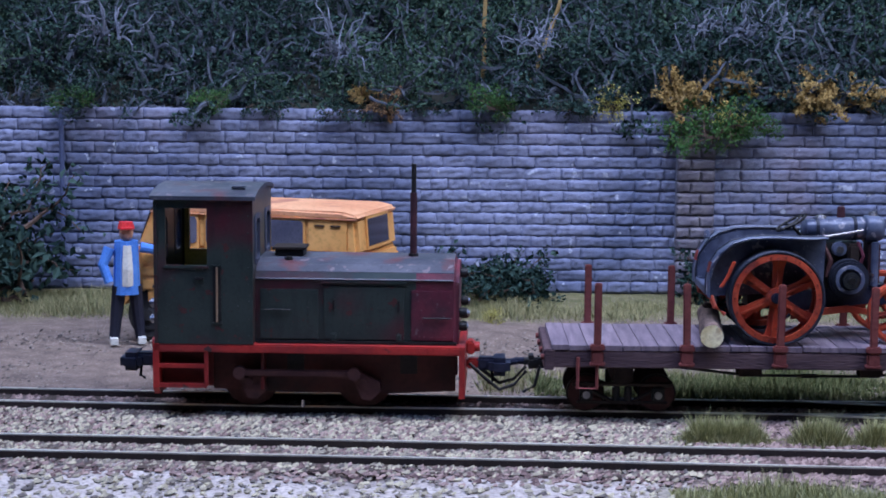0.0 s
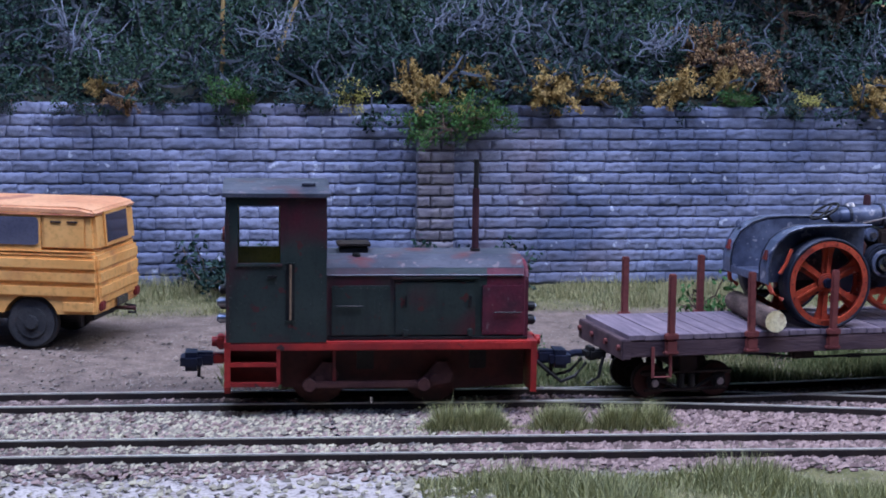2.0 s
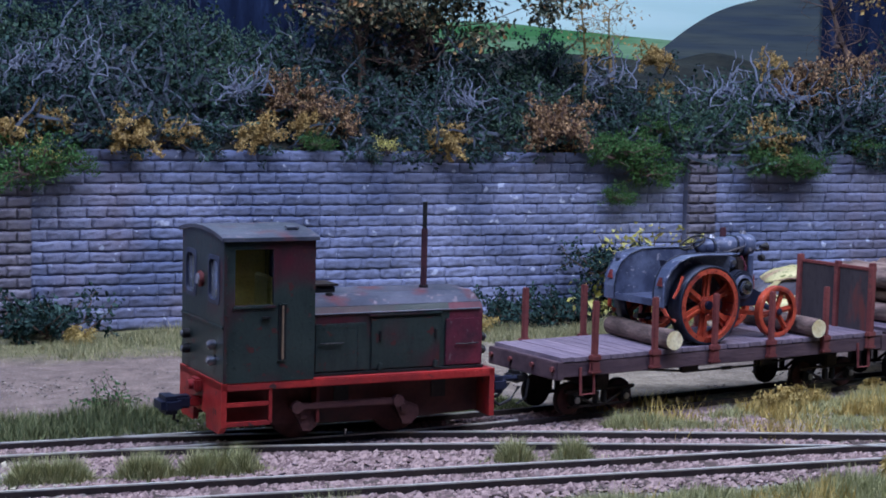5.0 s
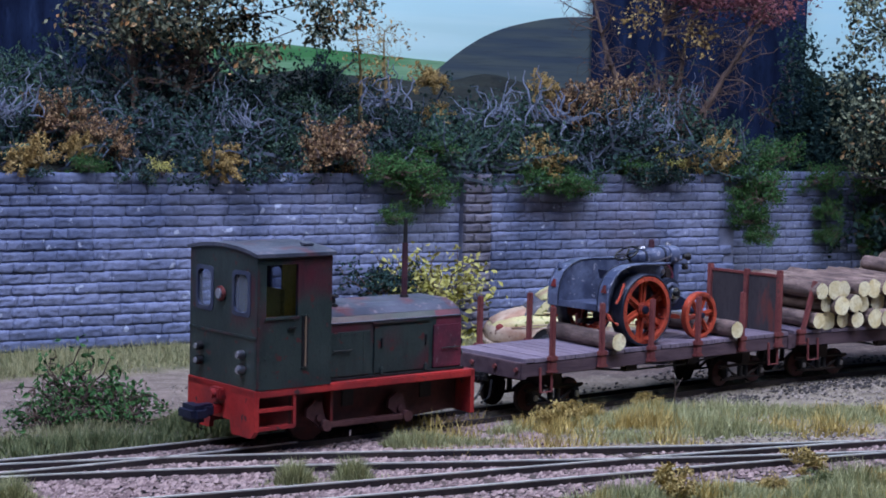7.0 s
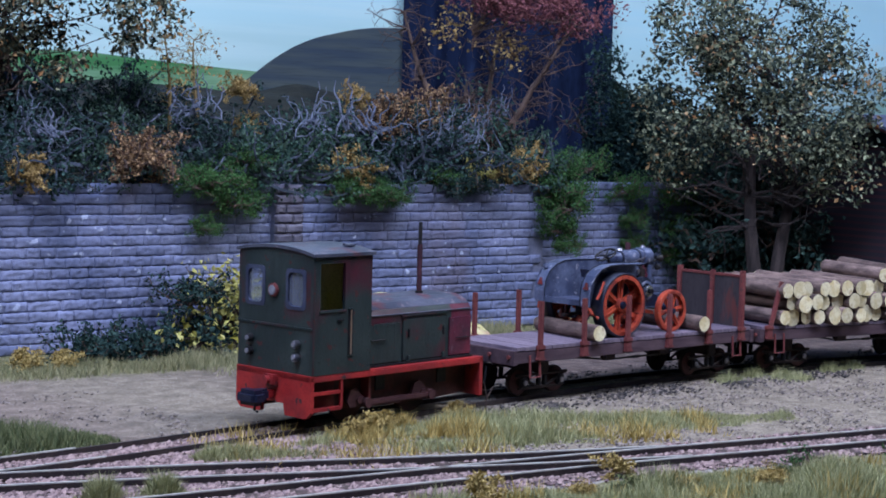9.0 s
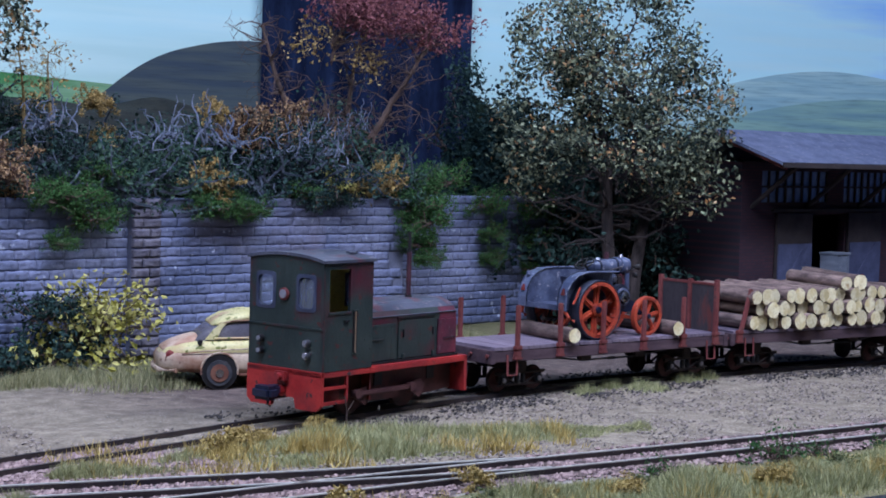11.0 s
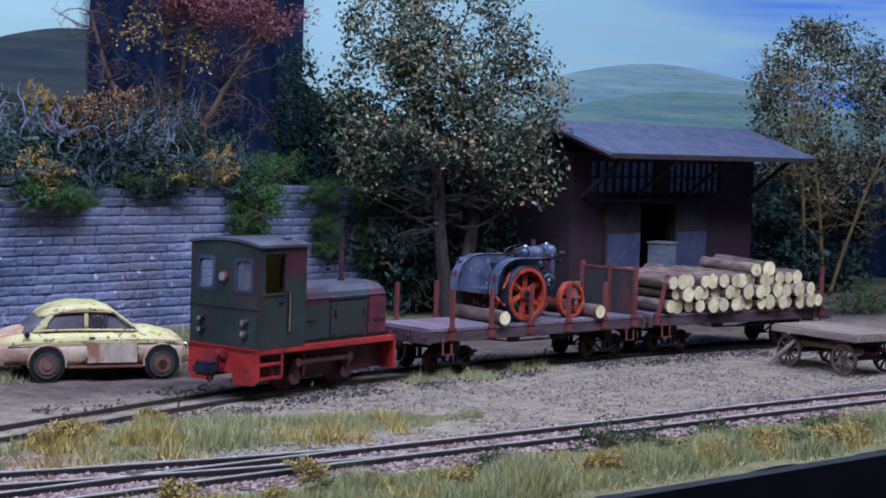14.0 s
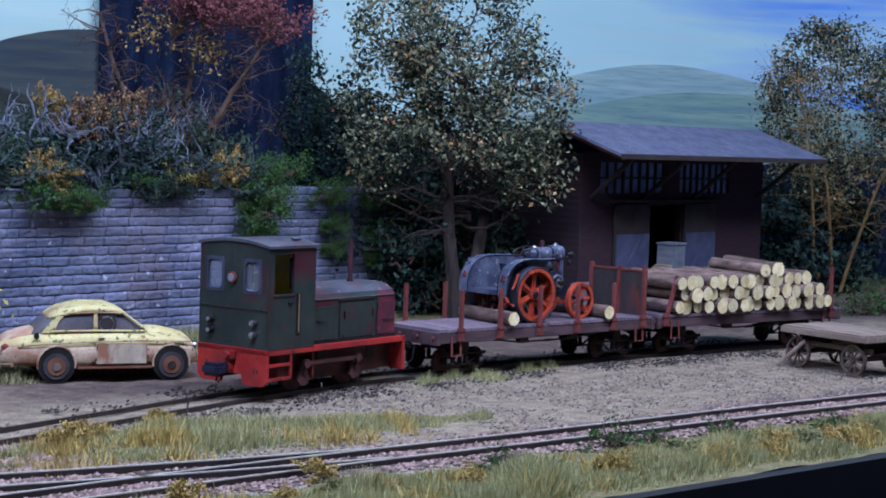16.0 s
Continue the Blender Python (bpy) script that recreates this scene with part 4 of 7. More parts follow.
def wagon(name, length, label, stakes_near, stakes_far, bulkhead):
    t = thing(name, label=label, category="wagon")
    h, w, wheels = length / 2, 0.77, []
    bm0 = box(0.2, 2 * w, 0.06, (0, 0, 0), 0.004)
    me = bpy.data.meshes.new("plank")
    bm0.to_mesh(me)
    bm0.free()
    me.materials.append(M["plank"])
    n = int(length / 0.206)
    for k in range(n):
        shared("plank", me, t, (-h + (k + 0.5) * length / n, random.uniform(-0.006, 0.006), DECK - 0.03 + random.uniform(-0.004, 0.004)))
    for side in (-1, 1):
        part("side_sill", box(length, 0.1, 0.2, (0, side * (w - 0.05), DECK - 0.165), 0.012), "sill", t, "weathered wooden side beam")
        part("inner_sill", box(length, 0.12, 0.16, (0, side * 0.3, DECK - 0.15)), "sill", t)
        part("truss_rod", tube([(-h + 1.5, side * (w - 0.12), DECK - 0.27), (-0.7, side * (w - 0.12), 0.6), (0.7, side * (w - 0.12), 0.6), (h - 1.5, side * (w - 0.12), DECK - 0.27)], 0.018), "black", t)
        for x in (-0.7, 0.7):
            part("queen_post", box(0.3, 0.12, 0.14, (x, side * (w - 0.12), 0.66), 0.03), "grime", t)
        part("turnbuckle", box(0.22, 0.05, 0.05, (0, side * (w - 0.12), 0.6), 0.015), "black", t)
        for x in (-h + 0.42, h - 0.42):
            bm = tube([(x - 0.11, side * (w + 0.01), DECK - 0.14), (x - 0.11, side * (w + 0.03), DECK - 0.5), (x + 0.11, side * (w + 0.03), DECK - 0.5), (x + 0.11, side * (w + 0.01), DECK - 0.14)], 0.022)
            part("step_iron", bm, "stake", t)
    for s in (-1, 1):
        part("end_beam", box(0.12, 2 * w + 0.04, 0.24, (s * (h + 0.02), 0, DECK - 0.17), 0.012), "sill", t)
        for y in (-0.7, -0.25, 0.25, 0.7):
            part("bolt", cyl(0.035, 0.05, (s * (h + 0.09), y, DECK - 0.15), "x", 8), "stake", t)
        bm = box(0.22, 0.14, 0.12, (s * (h + 0.12), 0, 0.6), 0.02)
        box(0.16, 0.28, 0.16, (s * (h + 0.2), 0, 0.62), 0.05, bm=bm)
        part("coupler", bm, "black", t)
        part("brake_hose", tube([(s * (h + 0.1), -0.2, 0.6), (s * (h + 0.16), -0.22, 0.36), (s * (h + 0.3), -0.2, 0.28)], 0.02), "black", t)
    for x, side, tall, lean in [(x, -1, a, b) for x, a, b in stakes_near] + [(x, 1, a, b) for x, a, b in stakes_far]:
        st = part("stake", box(0.085, 0.07, tall, (0, 0, tall / 2), 0.012), "stake", t, at=(x, side * (w + 0.02), DECK - 0.14), turn=(0, lean, 0))
        bm = box(0.17, 0.09, 0.08, (x, side * (w + 0.03), DECK - 0.02), 0.015)
        box(0.14, 0.08, 0.16, (x, side * (w + 0.025), DECK - 0.14), 0.015, bm=bm)
        box(0.18, 0.09, 0.04, (x, side * (w + 0.03), DECK - 0.21), 0.01, bm=bm)
        part("stake_pocket", bm, "stake", t)
    if bulkhead:
        bx = bulkhead
        part("bulkhead", box(0.05, 2 * w - 0.02, 0.92, (bx, 0, DECK + 0.46), 0.008), "bulk", t, "rust-streaked dark steel headboard")
        part("bulkhead_rim", box(0.08, 2 * w, 0.05, (bx, 0, DECK + 0.93), 0.01), "stake", t)
        for y in (-w + 0.03, -0.05, w - 0.03):
            part("bulkhead_post", box(0.1, 0.08, 1.0 if abs(y) < 0.5 else 1.06, (bx - 0.03, y, DECK + 0.5), 0.01), "stake", t)
    for x in (-h + 0.85, h - 0.85):
        bogie(t, x, wheels)
    return t, wheels


M["bulk"] = mat("rust_streaked_steel", [(0.035, 0.03, 0.035), (0.06, 0.05, 0.055)], 1.5, 0.7, 0.2, 0.2, 14, (0.13, 0.04, 0.035), 0.58, 1.6, stretch=(1, 1.6, 0.5))


def log(name, length, r, label, group=""):
    """A round log along y with bark, a knot and pale sawn ends."""
    t = thing(name, label=label, category="log", group=group)
    bm = bmesh.new()
    n, m = 14, 12
    rings, ph = [], random.random() * 50
    for j in range(m + 1):
        y = (j / m - 0.5) * length
        ring = []
        for k in range(n):
            a = k * math.tau / n
            rr = r * (1 + 0.09 * noise.noise(Vector((math.cos(a) * 1.3 + ph, math.sin(a) * 1.3, y * 1.1))) + random.uniform(-0.025, 0.025))
            ring.append(bm.verts.new((rr * math.cos(a) + 0.05 * math.sin(y * 1.3 + ph) * r, y, rr * math.sin(a))))
        rings.append(ring)
    for a, b in zip(rings, rings[1:]):
        for k in range(n):
            bm.faces.new((a[k], a[(k + 1) % n], b[(k + 1) % n], b[k]))
    caps = [[v.co.copy() for v in rings[0]], [v.co.copy() for v in rings[-1]]]
    part("bark", bm, "bark", t, smooth=True)
    for c, s in zip(caps, (-1, 1)):
        bm = bmesh.new()
        f = bm.faces.new([bm.verts.new(v + Vector((0, s * 0.004, 0))) for v in c])
        g = bmesh.ops.inset_region(bm, faces=[f], thickness=r * 0.12, depth=0.0)
        part("sawn_end", bm, "cut", t, "pale sawn end")
    return t


def spoked_wheel(name, t, r, w, at, spokes, rim, material, tread=None):
    ob = bmesh.new()
    n = 36
    for k in range(n):
        a0, a1 = k * math.tau / n, (k + 1) * math.tau / n
        vs = []
        for a in (a0, a1):
            for rr, y in ((r, -w / 2), (r, w / 2), (r - rim, w / 2), (r - rim, -w / 2)):
                vs.append(ob.verts.new((rr * math.cos(a), y, rr * math.sin(a))))
        for i in range(4):
            ob.faces.new((vs[i], vs[(i + 1) % 4], vs[4 + (i + 1) % 4], vs[4 + i]))
    bmesh.ops.remove_doubles(ob, verts=ob.verts[:], dist=1e-4)
    rimo = part(name, ob, material, t, at=at)
    for k in range(spokes):
        part("spoke", prism([(-0.05 * r * 1.4, 0.1 * r), (0.05 * r * 1.4, 0.1 * r), (0.085 * r, r - rim), (-0.085 * r, r - rim)], w * 0.16, m=pose(0, 0, 0, 0, 360 / spokes * k + 12, 0)), material, rimo)
    bm = cyl(0.17 * r, w * 0.5, axis="y", n=16, bevel=0.01)
    cyl(0.09 * r, w * 0.9, axis="y", n=12, bm=bm)
    part("hub", bm, material, rimo)
    return rimo


def tractor():
    """An old single-cylinder tractor, origin on the deck between its rear wheels, nose to +x."""
    t = thing("tractor", label="old blue-grey tractor with orange-red spoked steel wheels", category="tractor")
    R, r, track_y = 0.555, 0.37, 0.60

    def ring(profile, at, n=44):
        """A turned ring round y: profile of (radius, y)."""
        bm = bmesh.new()
        loops = []
        for k in range(n):
            a = k * math.tau / n
            loops.append([bm.verts.new((at[0] + q * math.cos(a), at[1] + y, at[2] + q * math.sin(a))) for q, y in profile])
        for la, lb in zip(loops, loops[1:] + loops[:1]):
            for i in range(len(profile)):
                j = (i + 1) % len(profile)
                bm.faces.new((la[i], la[j], lb[j], lb[i]))
        return bm

    # fender line, from the low rear edge over the wheel to the bulkhead
    flange = [(-0.78, 0.56), (-0.785, 0.74), (-0.75, 0.92), (-0.66, 1.07), (-0.51, 1.18), (-0.31, 1.24), (-0.05, 1.25), (0.2, 1.245), (0.42, 1.24), (0.58, 1.25)]
    for side in (-1, 1):
        y = side * track_y
        part("steel_tyre", ring([(R, -0.12), (R, 0.12), (R - 0.02, 0.128), (R - 0.036, 0.12), (R - 0.036, -0.12), (R - 0.02, -0.128)], (0, y, R)), "tyre", t, "dark blue-black steel tyre", smooth=True)
        wh = part("rear_wheel", ring([(R - 0.038, -0.124), (R - 0.038, 0.124), (R - 0.105, 0.128), (R - 0.105, 0.095), (R - 0.07, 0.085), (R - 0.07, -0.085), (R - 0.105, -0.095), (R - 0.105, -0.128)], (0, 0, 0)), "orange", t, "orange-red flanged rim", at=(0, y, R))
        for k in range(6):
            bm = prism([(-0.055, 0.08), (0.055, 0.08), (0.062, 0.34), (0.095, R - 0.085), (-0.095, R - 0.085), (-0.062, 0.34)], 0.035, m=pose(0, 0, 0, 0, 60 * k + 4, 0))
            prism([(-0.012, 0.08), (0.012, 0.08), (0.012, R - 0.1), (-0.012, R - 0.1)], 0.085, bm, pose(0, 0, 0, 0, 60 * k + 4, 0))
            part("spoke", bm, "orange", wh)
        bm = cyl(0.115, 0.16, axis="y", n=20, bevel=0.02)
        part("hub", bm, "orange", wh)
        part("hub_cap", cyl(0.065, 0.24, axis="y", n=14, bevel=0.015), "navy", wh, "dark blue hub cap")
        for k in range(18):
            a = k * math.tau / 18
            part("rim_bolt", cyl(0.011, 0.27, ((R - 0.07) * math.cos(a), 0, (R - 0.07) * math.sin(a)), "y", 6), "dirtyred", wh)
        fw = part("front_wheel", ring([(r, -0.05), (r, 0.05), (r - 0.03, 0.056), (r - 0.07, 0.05), (r - 0.04, 0.035), (r - 0.04, -0.035), (r - 0.07, -0.05), (r - 0.03, -0.056)], (0, 0, 0)), "orange", t, "orange-red front wheel rim", at=(1.47, side * 0.49, r))
        for k in range(6):
            bm = prism([(-0.034, 0.05), (0.034, 0.05), (0.045, r - 0.05), (-0.045, r - 0.05)], 0.03, m=pose(0, 0, 0, 0, 60 * k + 22, 0))
            prism([(-0.008, 0.05), (0.008, 0.05), (0.008, r - 0.06), (-0.008, r - 0.06)], 0.06, bm, pose(0, 0, 0, 0, 60 * k + 22, 0))
            part("spoke", bm, "orange", fw)
        part("hub", cyl(0.075, 0.14, axis="y", n=16, bevel=0.015), "orange", fw)
        part("hub_cap", cyl(0.05, 0.19, axis="y", n=12, bevel=0.012), "navy", fw)
        # fender: bent sheet, its inner cheek and rolled edges
        out = flange + [(x * 0.975 + 0.008, z - 0.022) for x, z in reversed(flange)]
        part("mudguard", prism(out, 0.21, m=pose(0, side * 0.53, 0)), "tractor", t, "broad curved mudguard, paint worn")
        cheek = [(x + 0.015, z - 0.02) for x, z in flange] + [(0.58, 0.62), (0.1, 0.58), (-0.3, 0.56)]
        part("mudguard_cheek", prism(cheek, 0.02, m=pose(0, side * 0.43, 0)), "tractor", t)
        part("guard_edge", tube([(x, side * 0.64, z) for x, z in flange], 0.014), "tractor", t)
        part("guard_inner_edge", tube([(x, side * 0.423, z + 0.004) for x, z in flange], 0.012), "tyre", t)
        part("tail_reflector", prism([(-0.05, 0), (0.05, 0), (0.012, 0.12), (-0.012, 0.12)], 0.03, m=pose(-0.775, side * 0.54, 0.84, 10, 0, 90)), "dirtyred", t, "dark red triangular reflector")
        part("rear_bracket", tube([(-0.74, side * 0.56, 0.56), (-0.70, side * 0.63, 0.44), (-0.58, side * 0.66, 0.36)], 0.03, 8), "orange", t, "orange-red bracket behind the wheel")
        part("scraper", tube([(-0.50, side * 0.70, 0.98), (-0.57, side * 0.69, 0.80), (-0.64, side * 0.68, 0.68)], 0.022, 6), "orange", t)
        # drive side pulley and covers
        fl = part("flywheel", cyl(0.235, 0.16, (0.90, side * 0.31, 0.74), "y", 32, bevel=0.025), "tyre", t, "heavy dark flywheel")
        part("flywheel_ring", ring([(0.17, side * 0.0), (0.17, side * 0.03), (0.13, side * 0.03), (0.13, 0)], (0.90, side * 0.395, 0.74), 28), "tractor", fl)
        part("flywheel_boss", cyl(0.10, 0.14, (0.90, side * 0.44, 0.74), "y", 22, bevel=0.02), "chrome", fl, "bright steel clutch boss")
        part("flywheel_nut", cyl(0.045, 0.05, (0.90, side * 0.525, 0.74), "y", 8), "black", fl)
        part("control_rod", tube([(0.42, side * 0.33, 1.215), (0.75, side * 0.27, 1.25), (1.08, side * 0.2, 1.30)], 0.014), "dullchrome", t)
        part("fuel_pipe", tube([(1.02, side * 0.20, 1.16), (1.08, side * 0.25, 1.0), (1.02, side * 0.24, 0.82), (1.12, side * 0.22, 0.6)], 0.022), "maroon", t)
        part("pump", cyl(0.085, 0.09, (0.80, side * 0.22, 1.08), "y", 18, bevel=0.012), "tractor", t, "grey round governor cover")
        part("pump_cap", cyl(0.04, 0.12, (0.80, side * 0.25, 1.08), "y", 12), "dullchrome", t)
        part("valve_chest", box(0.16, 0.10, 0.24, (0.98, side * 0.2, 1.02), 0.03), "grime", t)
        part("manifold", tube([(0.62, side * 0.2, 1.12), (0.70, side * 0.25, 0.95), (0.66, side * 0.26, 0.75)], 0.03, 8), "rodrust", t)
        part("side_bolt", cyl(0.02, 0.06, (1.2, side * 0.2, 0.78), "y", 8), "dullchrome", t)
        part("lower_link", prism([(0.25, 0.33), (0.9, 0.42), (1.25, 0.36), (1.25, 0.30), (0.9, 0.34), (0.25, 0.25)], 0.04, m=pose(0, side * 0.27, 0)), "orange", t, "orange-red lower link")
    part("rear_platform", box(0.74, 0.84, 0.05, (-0.40, 0, 0.60), 0.012), "tractor", t, "worn footboard between the mudguards")
    part("platform_lip", box(0.03, 0.84, 0.10, (-0.775, 0, 0.60), 0.01), "tractor", t)
    part("dash_panel", box(0.04, 0.84, 0.62, (0.56, 0, 0.93), 0.012), "tractor", t)
    part("transmission", prism([(-0.25, 0.36), (-0.25, 0.57), (0.55, 0.60), (1.25, 0.62), (1.25, 0.44), (0.5, 0.34)], 0.36), "navy", t, "blue-black gear casing")
    part("drawbar", box(0.5, 0.1, 0.06, (-0.5, 0, 0.36), 0.015), "grime", t)
    part("hitch", tube([(-0.35, -0.22, 0.5), (-0.55, -0.1, 0.33), (-0.55, 0.1, 0.33), (-0.35, 0.22, 0.5)], 0.03, 8), "navy", t)
    bm = loft([(-0.16, 0.10, 0.985, 1.01), (-0.10, 0.17, 0.955, 0.99), (0.02, 0.19, 0.94, 0.975), (0.12, 0.17, 0.945, 0.98), (0.18, 0.10, 0.96, 0.985)], 16, 2.4)
    part("seat", bm, "navy", t, "dark pan seat", smooth=True)
    part("seat_back", prism([(-0.19, 0.98), (-0.16, 0.98), (-0.2, 1.12), (-0.235, 1.12)], 0.24), "navy", t)
    part("seat_spring", tube([(0.02, 0, 0.95), (0.1, 0, 0.8), (0.3, 0, 0.62)], 0.025, 6), "black", t)
    part("lever", tube([(0.3, -0.14, 0.62), (0.24, -0.16, 0.95), (0.2, -0.17, 1.06)], 0.014), "black", t)
    part("engine_block", prism([(0.6, 0.58), (0.6, 1.14), (1.08, 1.14), (1.12, 0.58)], 0.34), "black", t, "dark greasy engine")
    tank = loft([(0.40, 0.10, 1.22, 1.36), (0.44, 0.15, 1.18, 1.40), (0.60, 0.165, 1.165, 1.42), (1.08, 0.165, 1.165, 1.44), (1.14, 0.15, 1.18, 1.43)], 20, 2.6)
    part("fuel_tank", tank, "tractor", t, "long rounded blue-grey tank over the engine", smooth=True)
    for x in (0.56, 1.0):
        part("tank_strap", loft([(x - 0.02, 0.17, 1.16, 1.427 + 0.02 * (x > 0.8)), (x + 0.02, 0.17, 1.16, 1.43 + 0.02 * (x > 0.8))], 20, 2.6), "tyre", t)
    head = loft([(1.13, 0.17, 1.14, 1.44), (1.16, 0.20, 1.14, 1.46), (1.30, 0.20, 1.16, 1.455), (1.34, 0.17, 1.18, 1.43)], 20, 3.0)
    part("radiator_header", head, "tractor", t, "rounded radiator header, worn bright at the rim", smooth=True)
    part("radiator_core", box(0.14, 0.34, 0.52, (1.235, 0, 0.90), 0.03), "rodrust", t, "brown radiator core")
    for s in (-1, 1):
        part("radiator_column", cyl(0.045, 0.52, (1.235, s * 0.175, 0.90), n=12), "tractor", t)
    part("front_pedestal", prism([(1.1, 0.62), (1.36, 0.66), (1.58, 0.56), (1.58, 0.42), (1.1, 0.42)], 0.3), "navy", t)
    part("front_axle", tube([(1.47, -0.49, r), (1.47, -0.12, r + 0.09), (1.47, 0.12, r + 0.09), (1.47, 0.49, r)], 0.045, 8), "navy", t)
    part("rear_axle", cyl(0.08, 1.16, (0, 0, R), "y", 14), "navy", t)
    part("filler_cap", cyl(0.075, 0.05, (0.62, 0, 1.435), n=16, r2=0.05, bevel=0.012), "dullchrome", t)
    part("exhaust", cyl(0.05, 0.14, (0.86, 0.02, 1.49), n=14, r2=0.045, bevel=0.01), "stackpaint", t, "short sooty exhaust stub")
    part("radiator_cap", cyl(0.065, 0.06, (1.23, 0, 1.475), n=16, r2=0.04, bevel=0.015), "dullchrome", t)
    bm = tube([(0.185 * math.cos(a), 0.185 * math.sin(a), 0) for a in np.linspace(0, math.tau, 25)], 0.018)
    for k in range(4):
        a = k * math.tau / 4 + 0.4
        tube([(0, 0, -0.02), (0.17 * math.cos(a), 0.17 * math.sin(a), 0)], 0.013, bm=bm)
    part("steering_wheel", bm, "black", t, at=(0.27, 0, 1.36), turn=(0, -30, 0))
    part("steering_column", tube([(0.27, 0, 1.35), (0.46, 0, 1.12)], 0.022), "black", t)
    part("horn_stalk", tube([(1.30, -0.1, 1.24), (1.42, -0.12, 1.22), (1.50, -0.12, 1.26)], 0.014), "black", t)
    part("horn", cyl(0.03, 0.12, (1.53, -0.12, 1.27), "x", 12, r2=0.065), "black", t)
    part("side_lamp", cyl(0.05, 0.08, (1.42, -0.2, 1.12), "x", 12, bevel=0.012), "black", t)
    part("tail_lamp", cyl(0.045, 0.10, (-0.64, 0.55, 1.16), "z", 12, r2=0.03, bevel=0.012), "tractor", t, "small tail lamp on the mudguard")
    return t


loco, loco_wheels, loco_rods = locomotive()
flat, flat_wheels = wagon("flat_wagon", 6.0, "weathered bogie flat wagon with red-brown stakes and a headboard", [(-2.47, 0.87, 0), (-1.44, 0.87, -1), (-0.37, 0.87, 0.5), (0.70, 0.85, 0), (1.77, 0.87, 0), (2.70, 1.12, 0)],
                          [(-2.47, 0.87, 0), (-1.44, 0.87, 0), (-0.37, 0.87, 0), (0.70, 0.87, 0), (1.77, 0.87, 0)], 2.78)
tractor_thing = tractor()
chocks = [log("chock_log", 1.6, 0.135, "short bark-covered log lying across the flat wagon, sawn end outward", "chock logs") for _ in range(2)]
timber, timber_wheels = wagon("timber_wagon", 5.6, "bogie wagon loaded with sawn logs", [(-2.66, 1.0, 16), (2.5, 1.05, 0)], [(-2.5, 1.0, 0), (2.5, 1.05, 0)], None)
stack = []
_protos = [log("log", 2.05, r, "bark-covered pine log with pale sawn end, stacked on the wagon", "logs on the wagon") for r in (0.15, 0.165, 0.135)]
for row, (count, z) in enumerate(((16, 0.0), (15, 0.26), (14, 0.51), (2, 0.74))):
    for k in range(count):
        x = -2.35 + 0.31 * k + 0.155 * (row % 2) + random.uniform(-0.03, 0.03) + (2.6 + 0.25 * k if row == 3 else 0)
        y = random.uniform(0.08, 0.28)
        m = pose(x, y, DECK + 0.155 + z + random.uniform(-0.012, 0.012), 0, random.uniform(0, 360), random.uniform(-2, 2) + (-14 if row == 3 else 0))
        stack.append((_protos.pop() if _protos else copy_thing(stack[k % 3][0], Matrix()), m))


